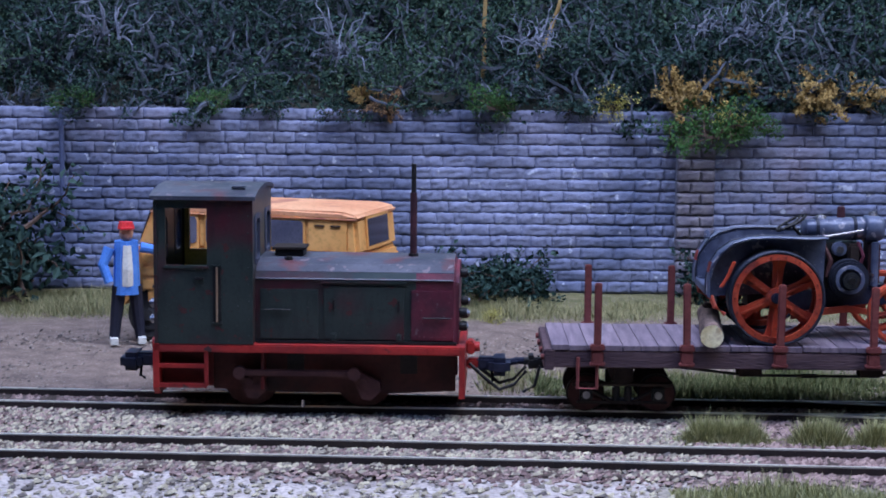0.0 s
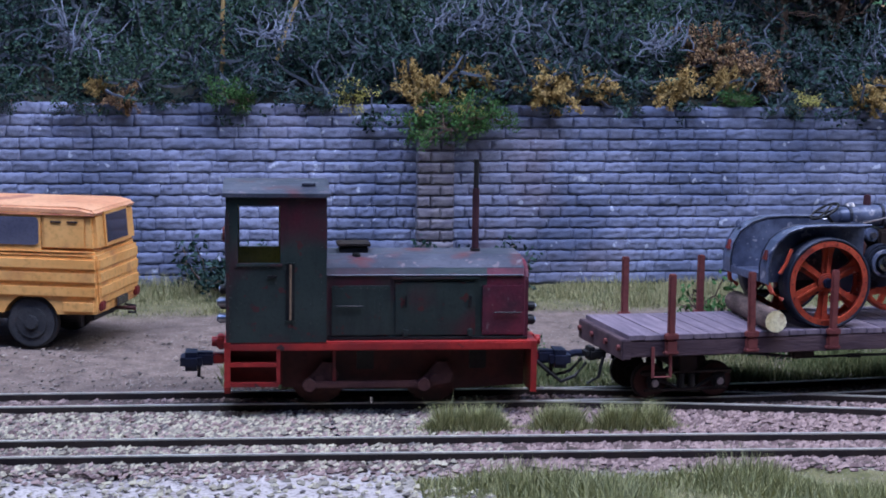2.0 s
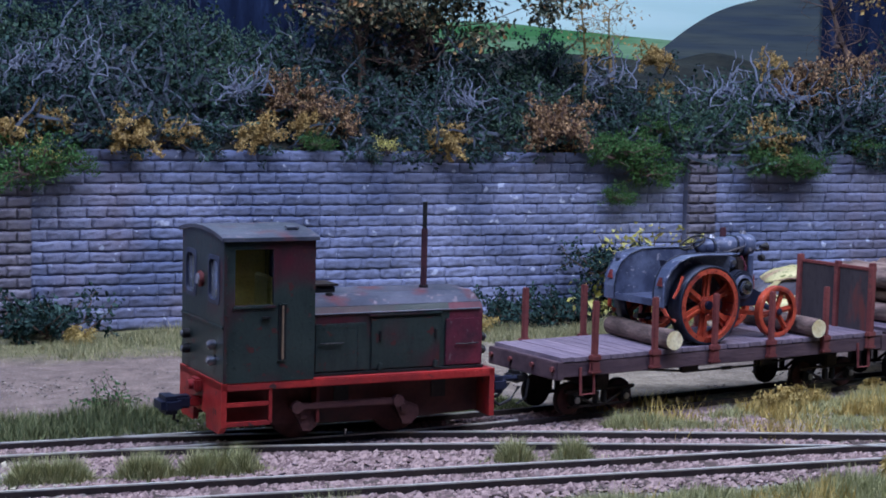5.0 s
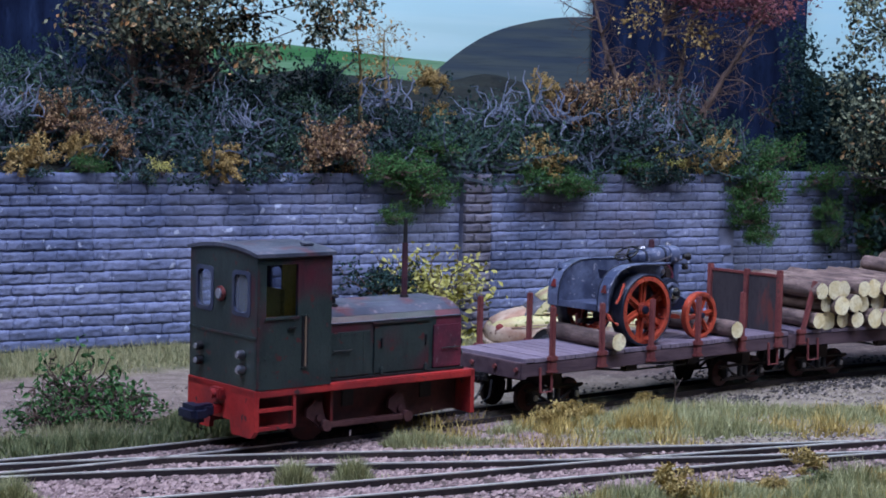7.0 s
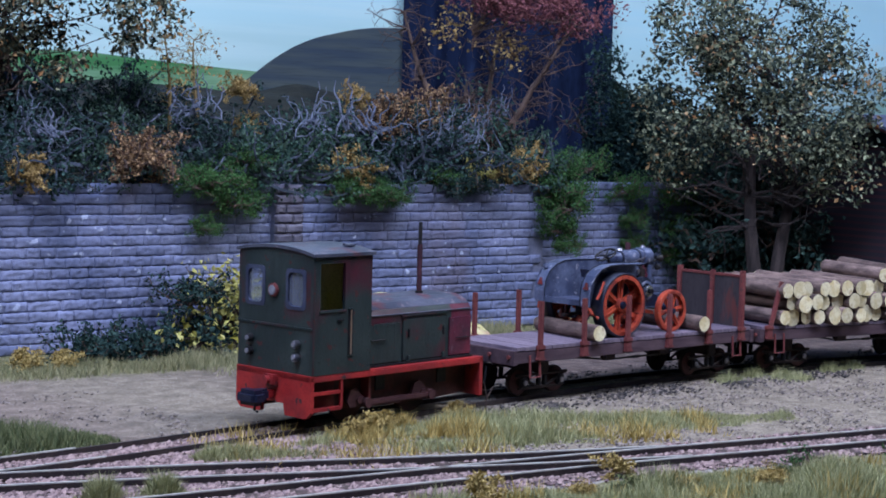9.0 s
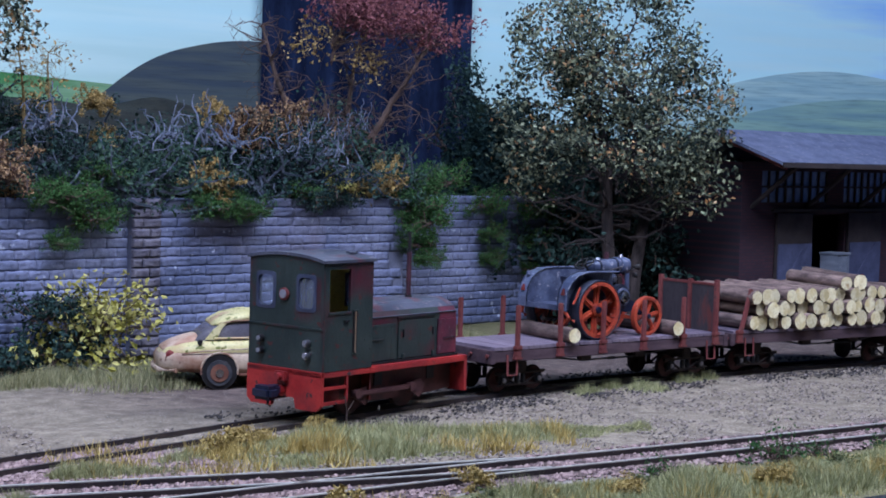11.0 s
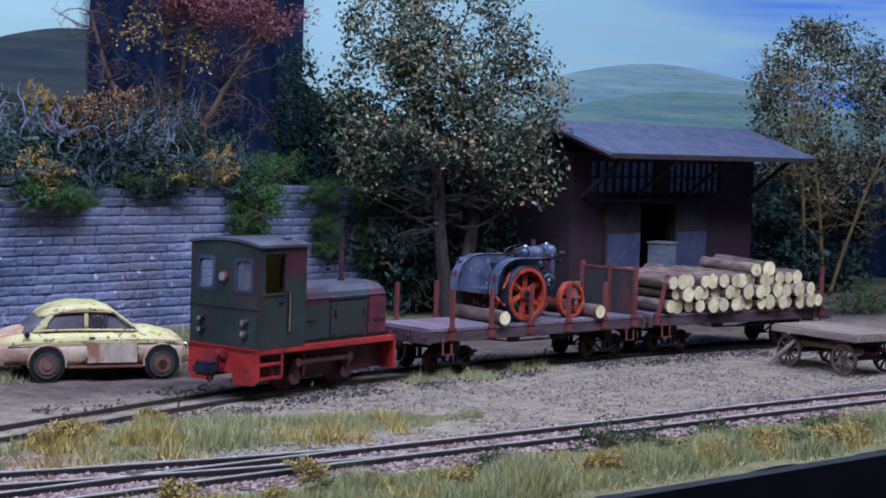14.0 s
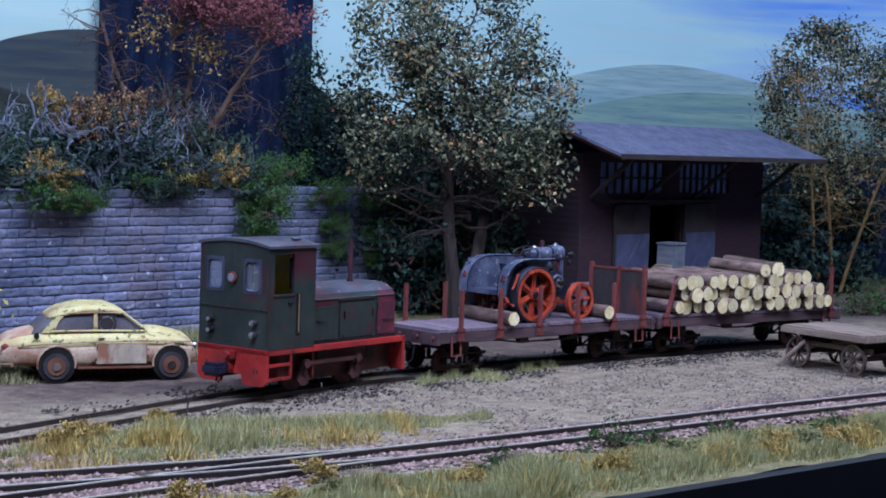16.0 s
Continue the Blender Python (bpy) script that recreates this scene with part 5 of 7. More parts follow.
def motions():
    """All that moves: the train runs to the right and stops at about 13 s."""
    ts = [0, 0.5, 1, 1.5, 2, 2.5, 3, 3.5, 4, 4.5, 5, 7.5, 8, 8.5, 9, 11.5, 12, 12.5, 13, 13.5, 16]
    xs = [-1.50, -0.62, 0.37, 1.43, 2.32, 3.03, 4.06, 5.02, 5.92, 6.49, 7.04, 11.28, 12.31, 13.33, 14.31, 18.09, 18.78, 19.40, 19.96, 19.99, 19.99]
    ss = np.array([s_at_x(x) for x in xs])
    ts = np.array(ts)
    slope = np.gradient(ss, ts)
    slope[-3:] = 0

    def dist(t):
        i = min(max(int(np.searchsorted(ts, t, "right")) - 1, 0), len(ts) - 2)
        h = ts[i + 1] - ts[i]
        u = (t - ts[i]) / h
        return ((2 * u ** 3 - 3 * u ** 2 + 1) * ss[i] + (u ** 3 - 2 * u ** 2 + u) * h * slope[i] + (3 * u ** 2 - 2 * u ** 3) * ss[i + 1] + (u ** 3 - u ** 2) * h * slope[i + 1])

    def on_track(s, half):
        a, b = on_line(s - half), on_line(s + half)
        c = (a + b) / 2
        return pose(c[0] * K, c[1] * K, 0, 0, 0, math.degrees(math.atan2(*(b - a)[::-1])))

    def scaled(m):
        m = m.copy()
        m.translation *= K
        return m

    coarse, fine = np.arange(0, 16.01, 0.25), np.arange(0, 16.01, 0.1)
    flat_gap, timber_gap = 5.79, 11.92
    walk(loco, [(t, on_track(dist(t), 0.7)) for t in coarse])
    walk(flat, [(t, on_track(dist(t) + flat_gap, 2.2)) for t in coarse])
    walk(timber, [(t, on_track(dist(t) + timber_gap, 1.95)) for t in coarse])
    loads = [(tractor_thing, pose(-0.41, 0, DECK)), (chocks[0], pose(-1.08, -0.08, DECK + 0.135, 0, 0, -6)), (chocks[1], pose(1.62, -0.05, DECK + 0.135, 0, 40, -3))]
    for ob, m in loads:
        walk(ob, [(t, on_track(dist(t) + flat_gap, 2.2) @ scaled(m)) for t in coarse])
    for ob, m in stack:
        walk(ob, [(t, on_track(dist(t) + timber_gap, 1.95) @ scaled(m)) for t in coarse])
    d0, d1, roll_r = dist(0), dist(16), 0.3405
    for w in loco_wheels:
        at = w.location.copy()
        walk(w, [(t, pose(*at, 0, math.degrees((dist(t) - d1) / roll_r), 0)) for t in fine])
    for ob in loco_rods:
        at = ob.location.copy()
        rows = []
        for t in fine:
            a = (dist(t) - d1) / roll_r
            rows.append((t, pose(at.x + 0.14 * math.sin(a), at.y, 0.46 + 0.14 * math.cos(a))))
        walk(ob, rows)
    for w in flat_wheels + timber_wheels:
        at = w.location.copy()
        walk(w, [(t, pose(*at, 0, math.degrees((dist(t) - d0) / 0.215), 0)) for t in fine])


# ---- road vehicles, figure, cart, shed ----
def road_wheel(t, r, at, side, hub="rubber"):
    w = part("wheel", cyl(r, 0.18, axis="y", n=28, bevel=0.035), "rubber", t, at=at)
    part("rim", cyl(r * 0.62, 0.05, (0, side * 0.08, 0), "y", 22, bevel=0.01), hub, w)
    part("hubcap", cyl(r * 0.28, 0.05, (0, side * 0.11, 0), "y", 16, bevel=0.015), "chrome" if hub == "rust" else hub, w)


def van():
    t = thing("van", (-2.70, 25.12, 0), (0, 0, 163), "ochre yellow delivery van with ribbed sides and faded roof", "van")
    h, W = 1.9, 0.86
    arch = lambda x: [(x + 0.42 * math.cos(radians(a)), 0.36 + 0.42 * math.sin(radians(a))) for a in range(20, 161, 20)]
    lower = [(-h, 0.62), (-h + 0.03, 1.38), (1.62, 1.38), (h - 0.06, 1.2), (h, 0.7), (h - 0.04, 0.52)] + arch(1.4) + arch(-0.9) + [(-h + 0.04, 0.52)]
    bm = prism(lower, 2 * W)
    bmesh.ops.bevel(bm, geom=[e for e in bm.edges if min(v.co.z for v in e.verts) > 0.6 and max(abs(v.co.x) for v in e.verts) > 1.5], offset=0.05, segments=2, affect="EDGES", clamp_overlap=True)
    part("body", bm, "van", t)
    bm = prism([(-h + 0.03, 1.38), (-h + 0.08, 1.93), (1.36, 1.93), (1.6, 1.38)], 2 * W - 0.05)
    bmesh.ops.bevel(bm, geom=bm.edges[:], offset=0.06, segments=2, affect="EDGES", clamp_overlap=True)
    part("upper_body", bm, "van", t)
    bm = prism([(-h + 0.03, 1.89), (-h + 0.07, 1.96), (-h + 0.3, 2.01), (0.9, 2.01), (1.2, 1.98), (1.42, 1.89)], 2 * W + 0.0)
    bmesh.ops.bevel(bm, geom=bm.edges[:], offset=0.045, segments=3, affect="EDGES", clamp_overlap=True)
    part("roof", bm, "vanroof", t, "roof faded to salmon pink")
    for side in (-1, 1):
        for k, z in enumerate((0.62, 0.83, 1.03, 1.215)):
            for x0, x1 in (((-h + 0.03, 1.5),) if k > 0 else ((-h + 0.05, -1.36), (-0.44, 0.95))):
                part("rib", box(x1 - x0, 0.06, 0.178, ((x0 + x1) / 2, side * (W + 0.002), z), 0.028), "van", t, "broad pressed side rib")
        for z in (1.335, 1.385):
            part("moulding", box(2.66, 0.035, 0.03, (-0.48, side * (W - 0.004), z), 0.012), "van", t)
        part("gutter", box(3.1, 0.04, 0.03, (-0.28, side * (W - 0.005), 1.90), 0.012), "vanroof", t)
        part("sill_shadow_strip", box(1.3, 0.04, 0.06, (0.25, side * (W - 0.03), 0.50), 0.01), "black", t)
        for x0, x1 in ((-1.03, -0.32), (-0.22, 0.47), (0.62, 1.2)):
            part("window_frame", box(x1 - x0 + 0.08, 0.03, 0.56, ((x0 + x1) / 2, side * (W - 0.018), 1.66), 0.03), "van", t)
            part("window", prism([(x0 + 0.05, 1.47), (x1 - 0.05, 1.47), (x1 - 0.01, 1.49), (x1, 1.53), (x1, 1.80), (x1 - 0.01, 1.84), (x1 - 0.05, 1.86), (x0 + 0.05, 1.86), (x0 + 0.01, 1.84), (x0, 1.80), (x0, 1.53), (x0 + 0.01, 1.49)], 0.03, m=pose(0, side * (W - 0.004), 0)), "vanglass", t, "grey-blue rounded side window")
        part("cab_door", box(0.86, 0.03, 0.84, (0.98, side * (W + 0.002), 0.98), 0.02), "van", t)
        part("vent_panel", box(0.6, 0.025, 0.5, (-1.4, side * (W - 0.018), 1.68), 0.03), "van", t)
        for dx in (-0.12, 0.12):
            part("vent_slot", box(0.16, 0.03, 0.025, (-1.4 + dx, side * (W - 0.005), 1.80), 0.008), "darkwood", t)
        for x in (-0.9, 1.4):
            road_wheel(t, 0.37, (x, side * (W - 0.12), 0.37), side)
        part("tail_lamp", box(0.06, 0.16, 0.13, (-h + 0.0, side * 0.74, 0.63), 0.015), "dirtyred", t, "dark red lamp cluster")
        part("door_handle", box(0.14, 0.04, 0.04, (0.72, side * (W + 0.03), 1.34), 0.01), "chrome", t)
        part("mud_flap", box(0.04, 0.14, 0.2, (-h + 0.35, side * 0.62, 0.4), 0.005), "rubber", t)
    part("rear_window_frame", box(0.03, 1.0, 0.52, (-h + 0.052, 0.0, 1.68), 0.02, turn=(0, 4.6, 0)), "van", t)
    part("rear_window", box(0.04, 0.9, 0.43, (-h + 0.050, 0.0, 1.68), 0.03, turn=(0, 4.6, 0)), "glass", t)
    for z in (0.83, 1.03, 1.215):
        part("rear_rib", box(0.06, 2 * W - 0.06, 0.178, (-h + 0.006 + 0.04 * (z - 0.62), 0, z), 0.028), "van", t)
    part("tail_pipe", cyl(0.03, 0.3, (-h + 0.05, -0.4, 0.42), "x", 10), "rodrust", t)
    part("blank_plate", box(0.03, 0.42, 0.13, (-h - 0.02, -0.05, 0.60), 0.01), "glass", t)
    part("tow_hook", tube([(-h + 0.1, -0.5, 0.46), (-h - 0.06, -0.5, 0.44), (-h - 0.06, -0.5, 0.34), (-h + 0.05, -0.5, 0.34)], 0.02), "black", t)
    part("windscreen", box(0.03, 1.5, 0.5, (1.485, 0, 1.71), 0.02, turn=(0, -21, 0)), "glass", t)
    bm = tube([(0.15 * math.cos(a), 0.15 * math.sin(a), 0) for a in np.linspace(0, math.tau, 21)], 0.014)
    part("steering_wheel", bm, "black", t, at=(1.08, W + 0.03 - 0.05, 1.56), turn=(0, -40, 0))
    part("underbody", box(3.4, 1.1, 0.2, (0, 0, 0.46), 0.03), "black", t)
    return t


M["vanglass"] = mat("grey_blue_van_glass", [(0.075, 0.08, 0.125), (0.14, 0.145, 0.20)], 1.4, 0.12, 0, 0.0, spec=0.6)
M["vanroof"] = mat("faded_salmon_roof", [(0.66, 0.29, 0.15), (0.78, 0.42, 0.23)], 1.2, 0.6, 0, 0.1, 14, (0.42, 0.17, 0.11), 0.55, 1.4)


def car():
    t = thing("car", (18.30, 25.53, 0), (0, 0, -25), "rusting cream rounded two-door saloon car, derelict beside the wall", "car")
    low = [(-2.10, 0.42, 0.34, 0.52), (-2.04, 0.58, 0.28, 0.60), (-1.80, 0.68, 0.24, 0.655), (-1.3, 0.735, 0.22, 0.675), (-0.6, 0.755, 0.21, 0.68), (0.1, 0.755, 0.21, 0.68), (0.65, 0.735, 0.21, 0.675), (1.1, 0.70, 0.23, 0.66), (1.42, 0.60, 0.27, 0.60), (1.52, 0.42, 0.34, 0.52)]
    part("lower_body", loft(low, 28, 4.2), "carlow", t, "rust-stained lower panels", smooth=True)
    high = [(-2.06, 0.38, 0.46, 0.58), (-1.95, 0.55, 0.48, 0.68), (-1.7, 0.64, 0.48, 0.77), (-1.3, 0.69, 0.48, 0.85), (-0.6, 0.705, 0.48, 0.875), (0.1, 0.705, 0.48, 0.87), (0.65, 0.69, 0.48, 0.84), (1.1, 0.65, 0.48, 0.78), (1.4, 0.55, 0.48, 0.69), (1.49, 0.40, 0.48, 0.6)]
    part("upper_body", loft(high, 28, 3.2), "car", t, "cream upper body with olive flecks", smooth=True)
    glass = [(-1.46, 0.48, 0.70, 0.84), (-1.22, 0.555, 0.70, 1.04), (-0.98, 0.578, 0.70, 1.19), (-0.55, 0.59, 0.70, 1.26), (-0.1, 0.585, 0.70, 1.25), (0.2, 0.57, 0.70, 1.14), (0.54, 0.54, 0.70, 0.86)]
    part("glasshouse", loft(glass, 28, 5.0), "carglass", t, "dusty wrap-round windows", smooth=True)
    roof = [(-1.16, 0.44, 1.075, 1.10), (-1.08, 0.55, 1.07, 1.17), (-0.90, 0.60, 1.10, 1.27), (-0.55, 0.615, 1.14, 1.35), (-0.1, 0.61, 1.14, 1.34), (0.1, 0.595, 1.13, 1.27), (0.22, 0.54, 1.12, 1.17)]
    part("roof", loft(roof, 28, 2.8), "car", t, "domed cream roof with flaking paint", smooth=True)
    for s in (-1, 1):
        part("windscreen_pillar", tube([(0.58, s * 0.545, 0.84), (0.36, s * 0.572, 1.02), (0.14, s * 0.585, 1.18)], 0.026, 8), "car", t)
        part("door_pillar", box(0.075, 0.03, 0.36, (-0.36, s * 0.60, 1.02), 0.012, turn=(s * 2, 0, 0)), "car", t)
        part("rear_pillar", prism([(-1.10, 0.84), (-1.30, 0.84), (-1.16, 1.02), (-1.02, 1.14), (-0.88, 1.18), (-1.0, 1.05)], 0.03, m=pose(0, s * 0.583, 0)), "car", t)
        part("window_sill", tube([(-1.14, s * 0.60, 0.865), (-0.35, s * 0.615, 0.875), (0.5, s * 0.60, 0.86)], 0.02, 6), "car", t)
        part("gutter", tube([(-1.04, s * 0.58, 1.13), (-0.8, s * 0.605, 1.18), (-0.4, s * 0.612, 1.20), (0.0, s * 0.605, 1.19), (0.16, s * 0.59, 1.165)], 0.014, 6), "carlow", t)
        # the dark inside behind the open pane, as a near-black sheet
        part("open_window", prism([(-0.30, 0.885), (-0.30, 1.17), (-0.04, 1.17), (-0.02, 0.885)], 0.02, m=pose(0, s * 0.592, 0)), "darkwood", t, "dark sheet for the shade behind the open half of the door window")
        part("quarter_light_bar", box(0.018, 0.025, 0.29, (-0.0, s * 0.596, 1.02), 0.004), "dullchrome", t)
        part("door", box(0.90, 0.03, 0.37, (0.09, s * 0.748, 0.47), 0.02), "cardoor", t, "grey-primed rusty door")
        part("door_handle", box(0.11, 0.04, 0.03, (-0.27, s * 0.725, 0.745), 0.01), "dullchrome", t)
        part("waist_line", tube([(-1.72, s * 0.675, 0.60), (-1.3, s * 0.735, 0.655), (-0.6, s * 0.757, 0.69), (0.2, s * 0.757, 0.70), (0.9, s * 0.715, 0.69), (1.36, s * 0.62, 0.66)], 0.013, 6), "carlow", t, "rusty waist moulding")
        part("sill", box(1.36, 0.05, 0.06, (-0.02, s * 0.73, 0.225), 0.02), "rust", t)
        for x in (-1.06, 0.99):
            # no hollow is cut; a black disc paints its shade
            part("wheel_arch", cyl(0.33, 0.05, (x, s * (0.735 if x < 0 else 0.715), 0.29), "y", 28), "black", t, "black disc for the shade inside the wheel arch")
            lip = [(x + 0.335 * math.cos(radians(a)), s * (0.758 if x < 0 else 0.738), 0.29 + 0.335 * math.sin(radians(a))) for a in range(-10, 191, 20)]
            part("arch_lip", tube(lip, 0.02, 6), "carlow", t)
            road_wheel(t, 0.265, (x, s * (0.70 if x < 0 else 0.68), 0.262), s, "rust")
        part("tail_lamp", loft([(-1.99, 0.03, 0.46, 0.62), (-1.93, 0.055, 0.44, 0.66), (-1.86, 0.04, 0.5, 0.64)], 12, 2.2), "dirtyred", t, at=(0, s * 0.55, 0))
        part("headlamp", cyl(0.09, 0.08, (1.46, s * 0.42, 0.56), "x", 16, bevel=0.02), "dullchrome", t)
        part("fuel_cap", cyl(0.05, 0.05, (-1.40, s * 0.66, 0.80), "y", 14, bevel=0.012), "black", t)
    part("bonnet", loft([(0.5, 0.44, 0.70, 0.90), (0.9, 0.40, 0.68, 0.885), (1.3, 0.32, 0.62, 0.79), (1.45, 0.2, 0.58, 0.67)], 20, 2.4), "car", t, smooth=True)
    part("boot_lid", loft([(-2.02, 0.28, 0.52, 0.69), (-1.8, 0.42, 0.6, 0.80), (-1.55, 0.46, 0.66, 0.875), (-1.40, 0.46, 0.7, 0.90)], 20, 2.6), "rusty_cream", t, "rust-pink boot lid", smooth=True)
    part("blank_plate", box(0.02, 0.4, 0.11, (-2.08, 0, 0.46), 0.008, turn=(0, -8, 0)), "black", t)
    part("rear_bumper", tube([(-1.82, -0.72, 0.30), (-2.10, -0.48, 0.30), (-2.15, 0, 0.30), (-2.10, 0.48, 0.30), (-1.82, 0.72, 0.30)], 0.045, 8), "carlow", t)
    part("front_bumper", tube([(1.3, -0.68, 0.3), (1.54, -0.45, 0.3), (1.58, 0, 0.3), (1.54, 0.45, 0.3), (1.3, 0.68, 0.3)], 0.045, 8), "rust", t)
    part("wiper", tube([(0.56, -0.2, 0.86), (0.40, -0.05, 1.0)], 0.008, 5), "black", t)
    bm = tube([(0.13 * math.cos(a), 0.13 * math.sin(a), 0) for a in np.linspace(0, math.tau, 17)], 0.014)
    part("steering_wheel", bm, "dullchrome", t, at=(-0.16, -0.606, 0.99), turn=(84, -14, 0))
    return t


M["carlow"] = mat("rust_run_panels", [(0.40, 0.30, 0.22), (0.52, 0.40, 0.29)], 2.2, 0.6, 0, 0.3, 20, (0.22, 0.095, 0.055), 0.47, 1.7, soft=0.18, chips=(0.13, 0.06, 0.045), chip_at=0.62, chip_scale=8.0)
M["carglass"] = mat("dusty_car_glass", [(0.10, 0.095, 0.12), (0.17, 0.16, 0.18)], 1.6, 0.2, 0, 0.0, spec=0.5)
M["cardoor"] = mat("primer_and_rust", [(0.38, 0.32, 0.25), (0.48, 0.41, 0.32)], 2.0, 0.6, 0, 0.2, 14, (0.28, 0.13, 0.08), 0.56, 1.5, stretch=(1.5, 1, 0.7))
M["rusty_cream"] = mat("rusty_cream", [(0.42, 0.24, 0.16), (0.58, 0.44, 0.32)], 2.0, 0.6, 0, 0.2, 14, (0.30, 0.12, 0.07), 0.5, 1.3)


def figure():
    """A painted miniature figure: one plain mesh."""
    me = bpy.data.meshes.new("figurine")
    bm = bmesh.new()
    spans = []

    def add(fn, k):
        n0 = len(bm.faces)
        fn()
        bm.faces.ensure_lookup_table()
        spans.append((n0, len(bm.faces), k))

    for s in (-1, 1):
        add(lambda: tube([(0.03, s * 0.11, 0.84), (0.0, s * 0.15, 0.45), (-0.02, s * 0.19, 0.06)], 0.105, 10, bm, 0.075), 1)
        add(lambda: box(0.27, 0.11, 0.09, (0.06, s * 0.2, 0.045), 0, bm), 2)
    add(lambda: tube([(0, 0, 0.72), (0, 0, 0.95), (0, 0, 1.2), (0, 0, 1.42), (0, 0, 1.5)], 0.2, 14, bm, 0.17), 0)
    add(lambda: tube([(0.02, -0.24, 1.4), (0.04, -0.34, 1.15), (0.1, -0.26, 0.9)], 0.085, 10, bm, 0.065), 0)
    add(lambda: tube([(0.02, 0.2, 1.4), (0.03, 0.4, 1.36), (0.05, 0.66, 1.4)], 0.08, 10, bm, 0.055), 0)
    add(lambda: tube([(0.1, 0, 0.86), (0.13, 0, 1.1), (0.11, 0, 1.44)], 0.11, 8, bm, 0.08), 2)
    add(lambda: bmesh.ops.create_icosphere(bm, subdivisions=2, radius=0.125, matrix=pose(0.01, 0, 1.62) @ Matrix.Diagonal((1, 0.85, 1.15, 1))), 3)
    add(lambda: bmesh.ops.create_icosphere(bm, subdivisions=2, radius=0.06, matrix=pose(0.06, 0.7, 1.41)), 3)
    add(lambda: cyl(0.125, 0.1, (0, 0, 1.72), n=14, r2=0.1, bm=bm), 4)
    add(lambda: box(0.12, 0.18, 0.025, (0.14, 0, 1.69), 0, bm), 4)
    bmesh.ops.recalc_face_normals(bm, faces=bm.faces[:])
    bm.faces.ensure_lookup_table()
    for a, b, k in spans:
        for i in range(a, min(b, len(bm.faces))):
            bm.faces[i].material_index = k
    bm.to_mesh(me)
    bm.free()
    for c in ("fig_blue", "fig_dark", "fig_white", "fig_skin", "fig_red"):
        me.materials.append(M[c])
    ob = shared("figurine", me, at=(-4.57, 24.5, 0), turn=(0, 0, -75))
    return tagged(ob, "painted miniature figure in blue jacket and red cap", "figurine")


M["fig_blue"] = mat("blue_figure_paint", [(0.06, 0.20, 0.62), (0.09, 0.26, 0.70)], 5, 0.7)
M["fig_dark"] = mat("navy_figure_paint", [(0.012, 0.014, 0.03), (0.02, 0.022, 0.04)], 5, 0.7)
M["fig_white"] = mat("white_figure_paint", [(0.62, 0.62, 0.58), (0.7, 0.7, 0.66)], 5, 0.7)
M["fig_skin"] = mat("flesh_figure_paint", [(0.55, 0.28, 0.19), (0.6, 0.33, 0.23)], 5, 0.7)
M["fig_red"] = mat("red_figure_paint", [(0.55, 0.02, 0.03), (0.6, 0.04, 0.04)], 5, 0.7)


def cart():
    t = thing("hand_cart", (31.17, 17.84, 0), (0, 0, 78), "aged wooden flat-bed cart with spoked wheels on the yard", "cart")
    for k in range(7):
        part("board", box(2.25, 0.2, 0.05, (0, -0.62 + 0.206 * k, 0.83 + random.uniform(-0.003, 0.003)), 0.006), "cartwood", t)
    for s in (-1, 1):
        part("side_rail", box(2.3, 0.07, 0.12, (0, s * 0.73, 0.76), 0.012), "cartwood", t)
        part("end_rail", box(0.07, 1.40, 0.12, (s * 1.12, 0, 0.76), 0.012), "cartwood", t)
        part("chassis_beam", box(2.0, 0.09, 0.1, (0, s * 0.35, 0.5), 0.012), "cartwood", t)
    for x in (-0.75, 0.75):
        part("axle", box(0.1, 1.3, 0.1, (x, 0, 0.33), 0.012), "darkwood", t)
        part("bolster", box(0.12, 0.9, 0.3, (x, 0, 0.62), 0.02), "darkwood", t)
        part("turntable", cyl(0.3, 0.05, (x, 0, 0.44), n=20), "rodrust", t)
        for s in (-1, 1):
            spoked_wheel("wheel", t, 0.32, 0.07, (x, s * 0.62, 0.32), 10, 0.05, "cartdark")
    part("prop", tube([(0.55, 0.66, 0.56), (0.95, 1.02, 0.03)], 0.04, 6), "cartwood", t, "pale wooden prop resting on the ground")
    part("brace", tube([(-0.75, 0.35, 0.62), (0.0, 0.35, 0.5), (0.75, 0.35, 0.62)], 0.03, 6), "darkwood", t)
    return t


def brick_material():
    m = mat("shed_brick", [(0.12, 0.05, 0.045), (0.18, 0.08, 0.07)], 3, 0.9, 0, 0.3, 20)
    n, l = m.node_tree.nodes, m.node_tree.links
    b = n["Principled BSDF"]
    br, tc, mp = n.new("ShaderNodeTexBrick"), n.new("ShaderNodeTexCoord"), n.new("ShaderNodeMapping")
    mp.inputs["Rotation"].default_value = (radians(90), 0, 0)
    br.inputs["Color1"].default_value, br.inputs["Color2"].default_value, br.inputs["Mortar"].default_value = (0.048, 0.019, 0.026, 1), (0.032, 0.015, 0.023, 1), (0.021, 0.018, 0.027, 1)
    br.inputs["Scale"].default_value, br.inputs["Brick Width"].default_value, br.inputs["Row Height"].default_value, br.inputs["Mortar Size"].default_value = 1.0, 0.26, 0.085, 0.01
    l.new(tc.outputs["Object"], mp.inputs[0]), l.new(mp.outputs[0], br.inputs["Vector"]), l.new(br.outputs[0], b.inputs["Base Color"])
    return m


M["shedbrick"] = brick_material()


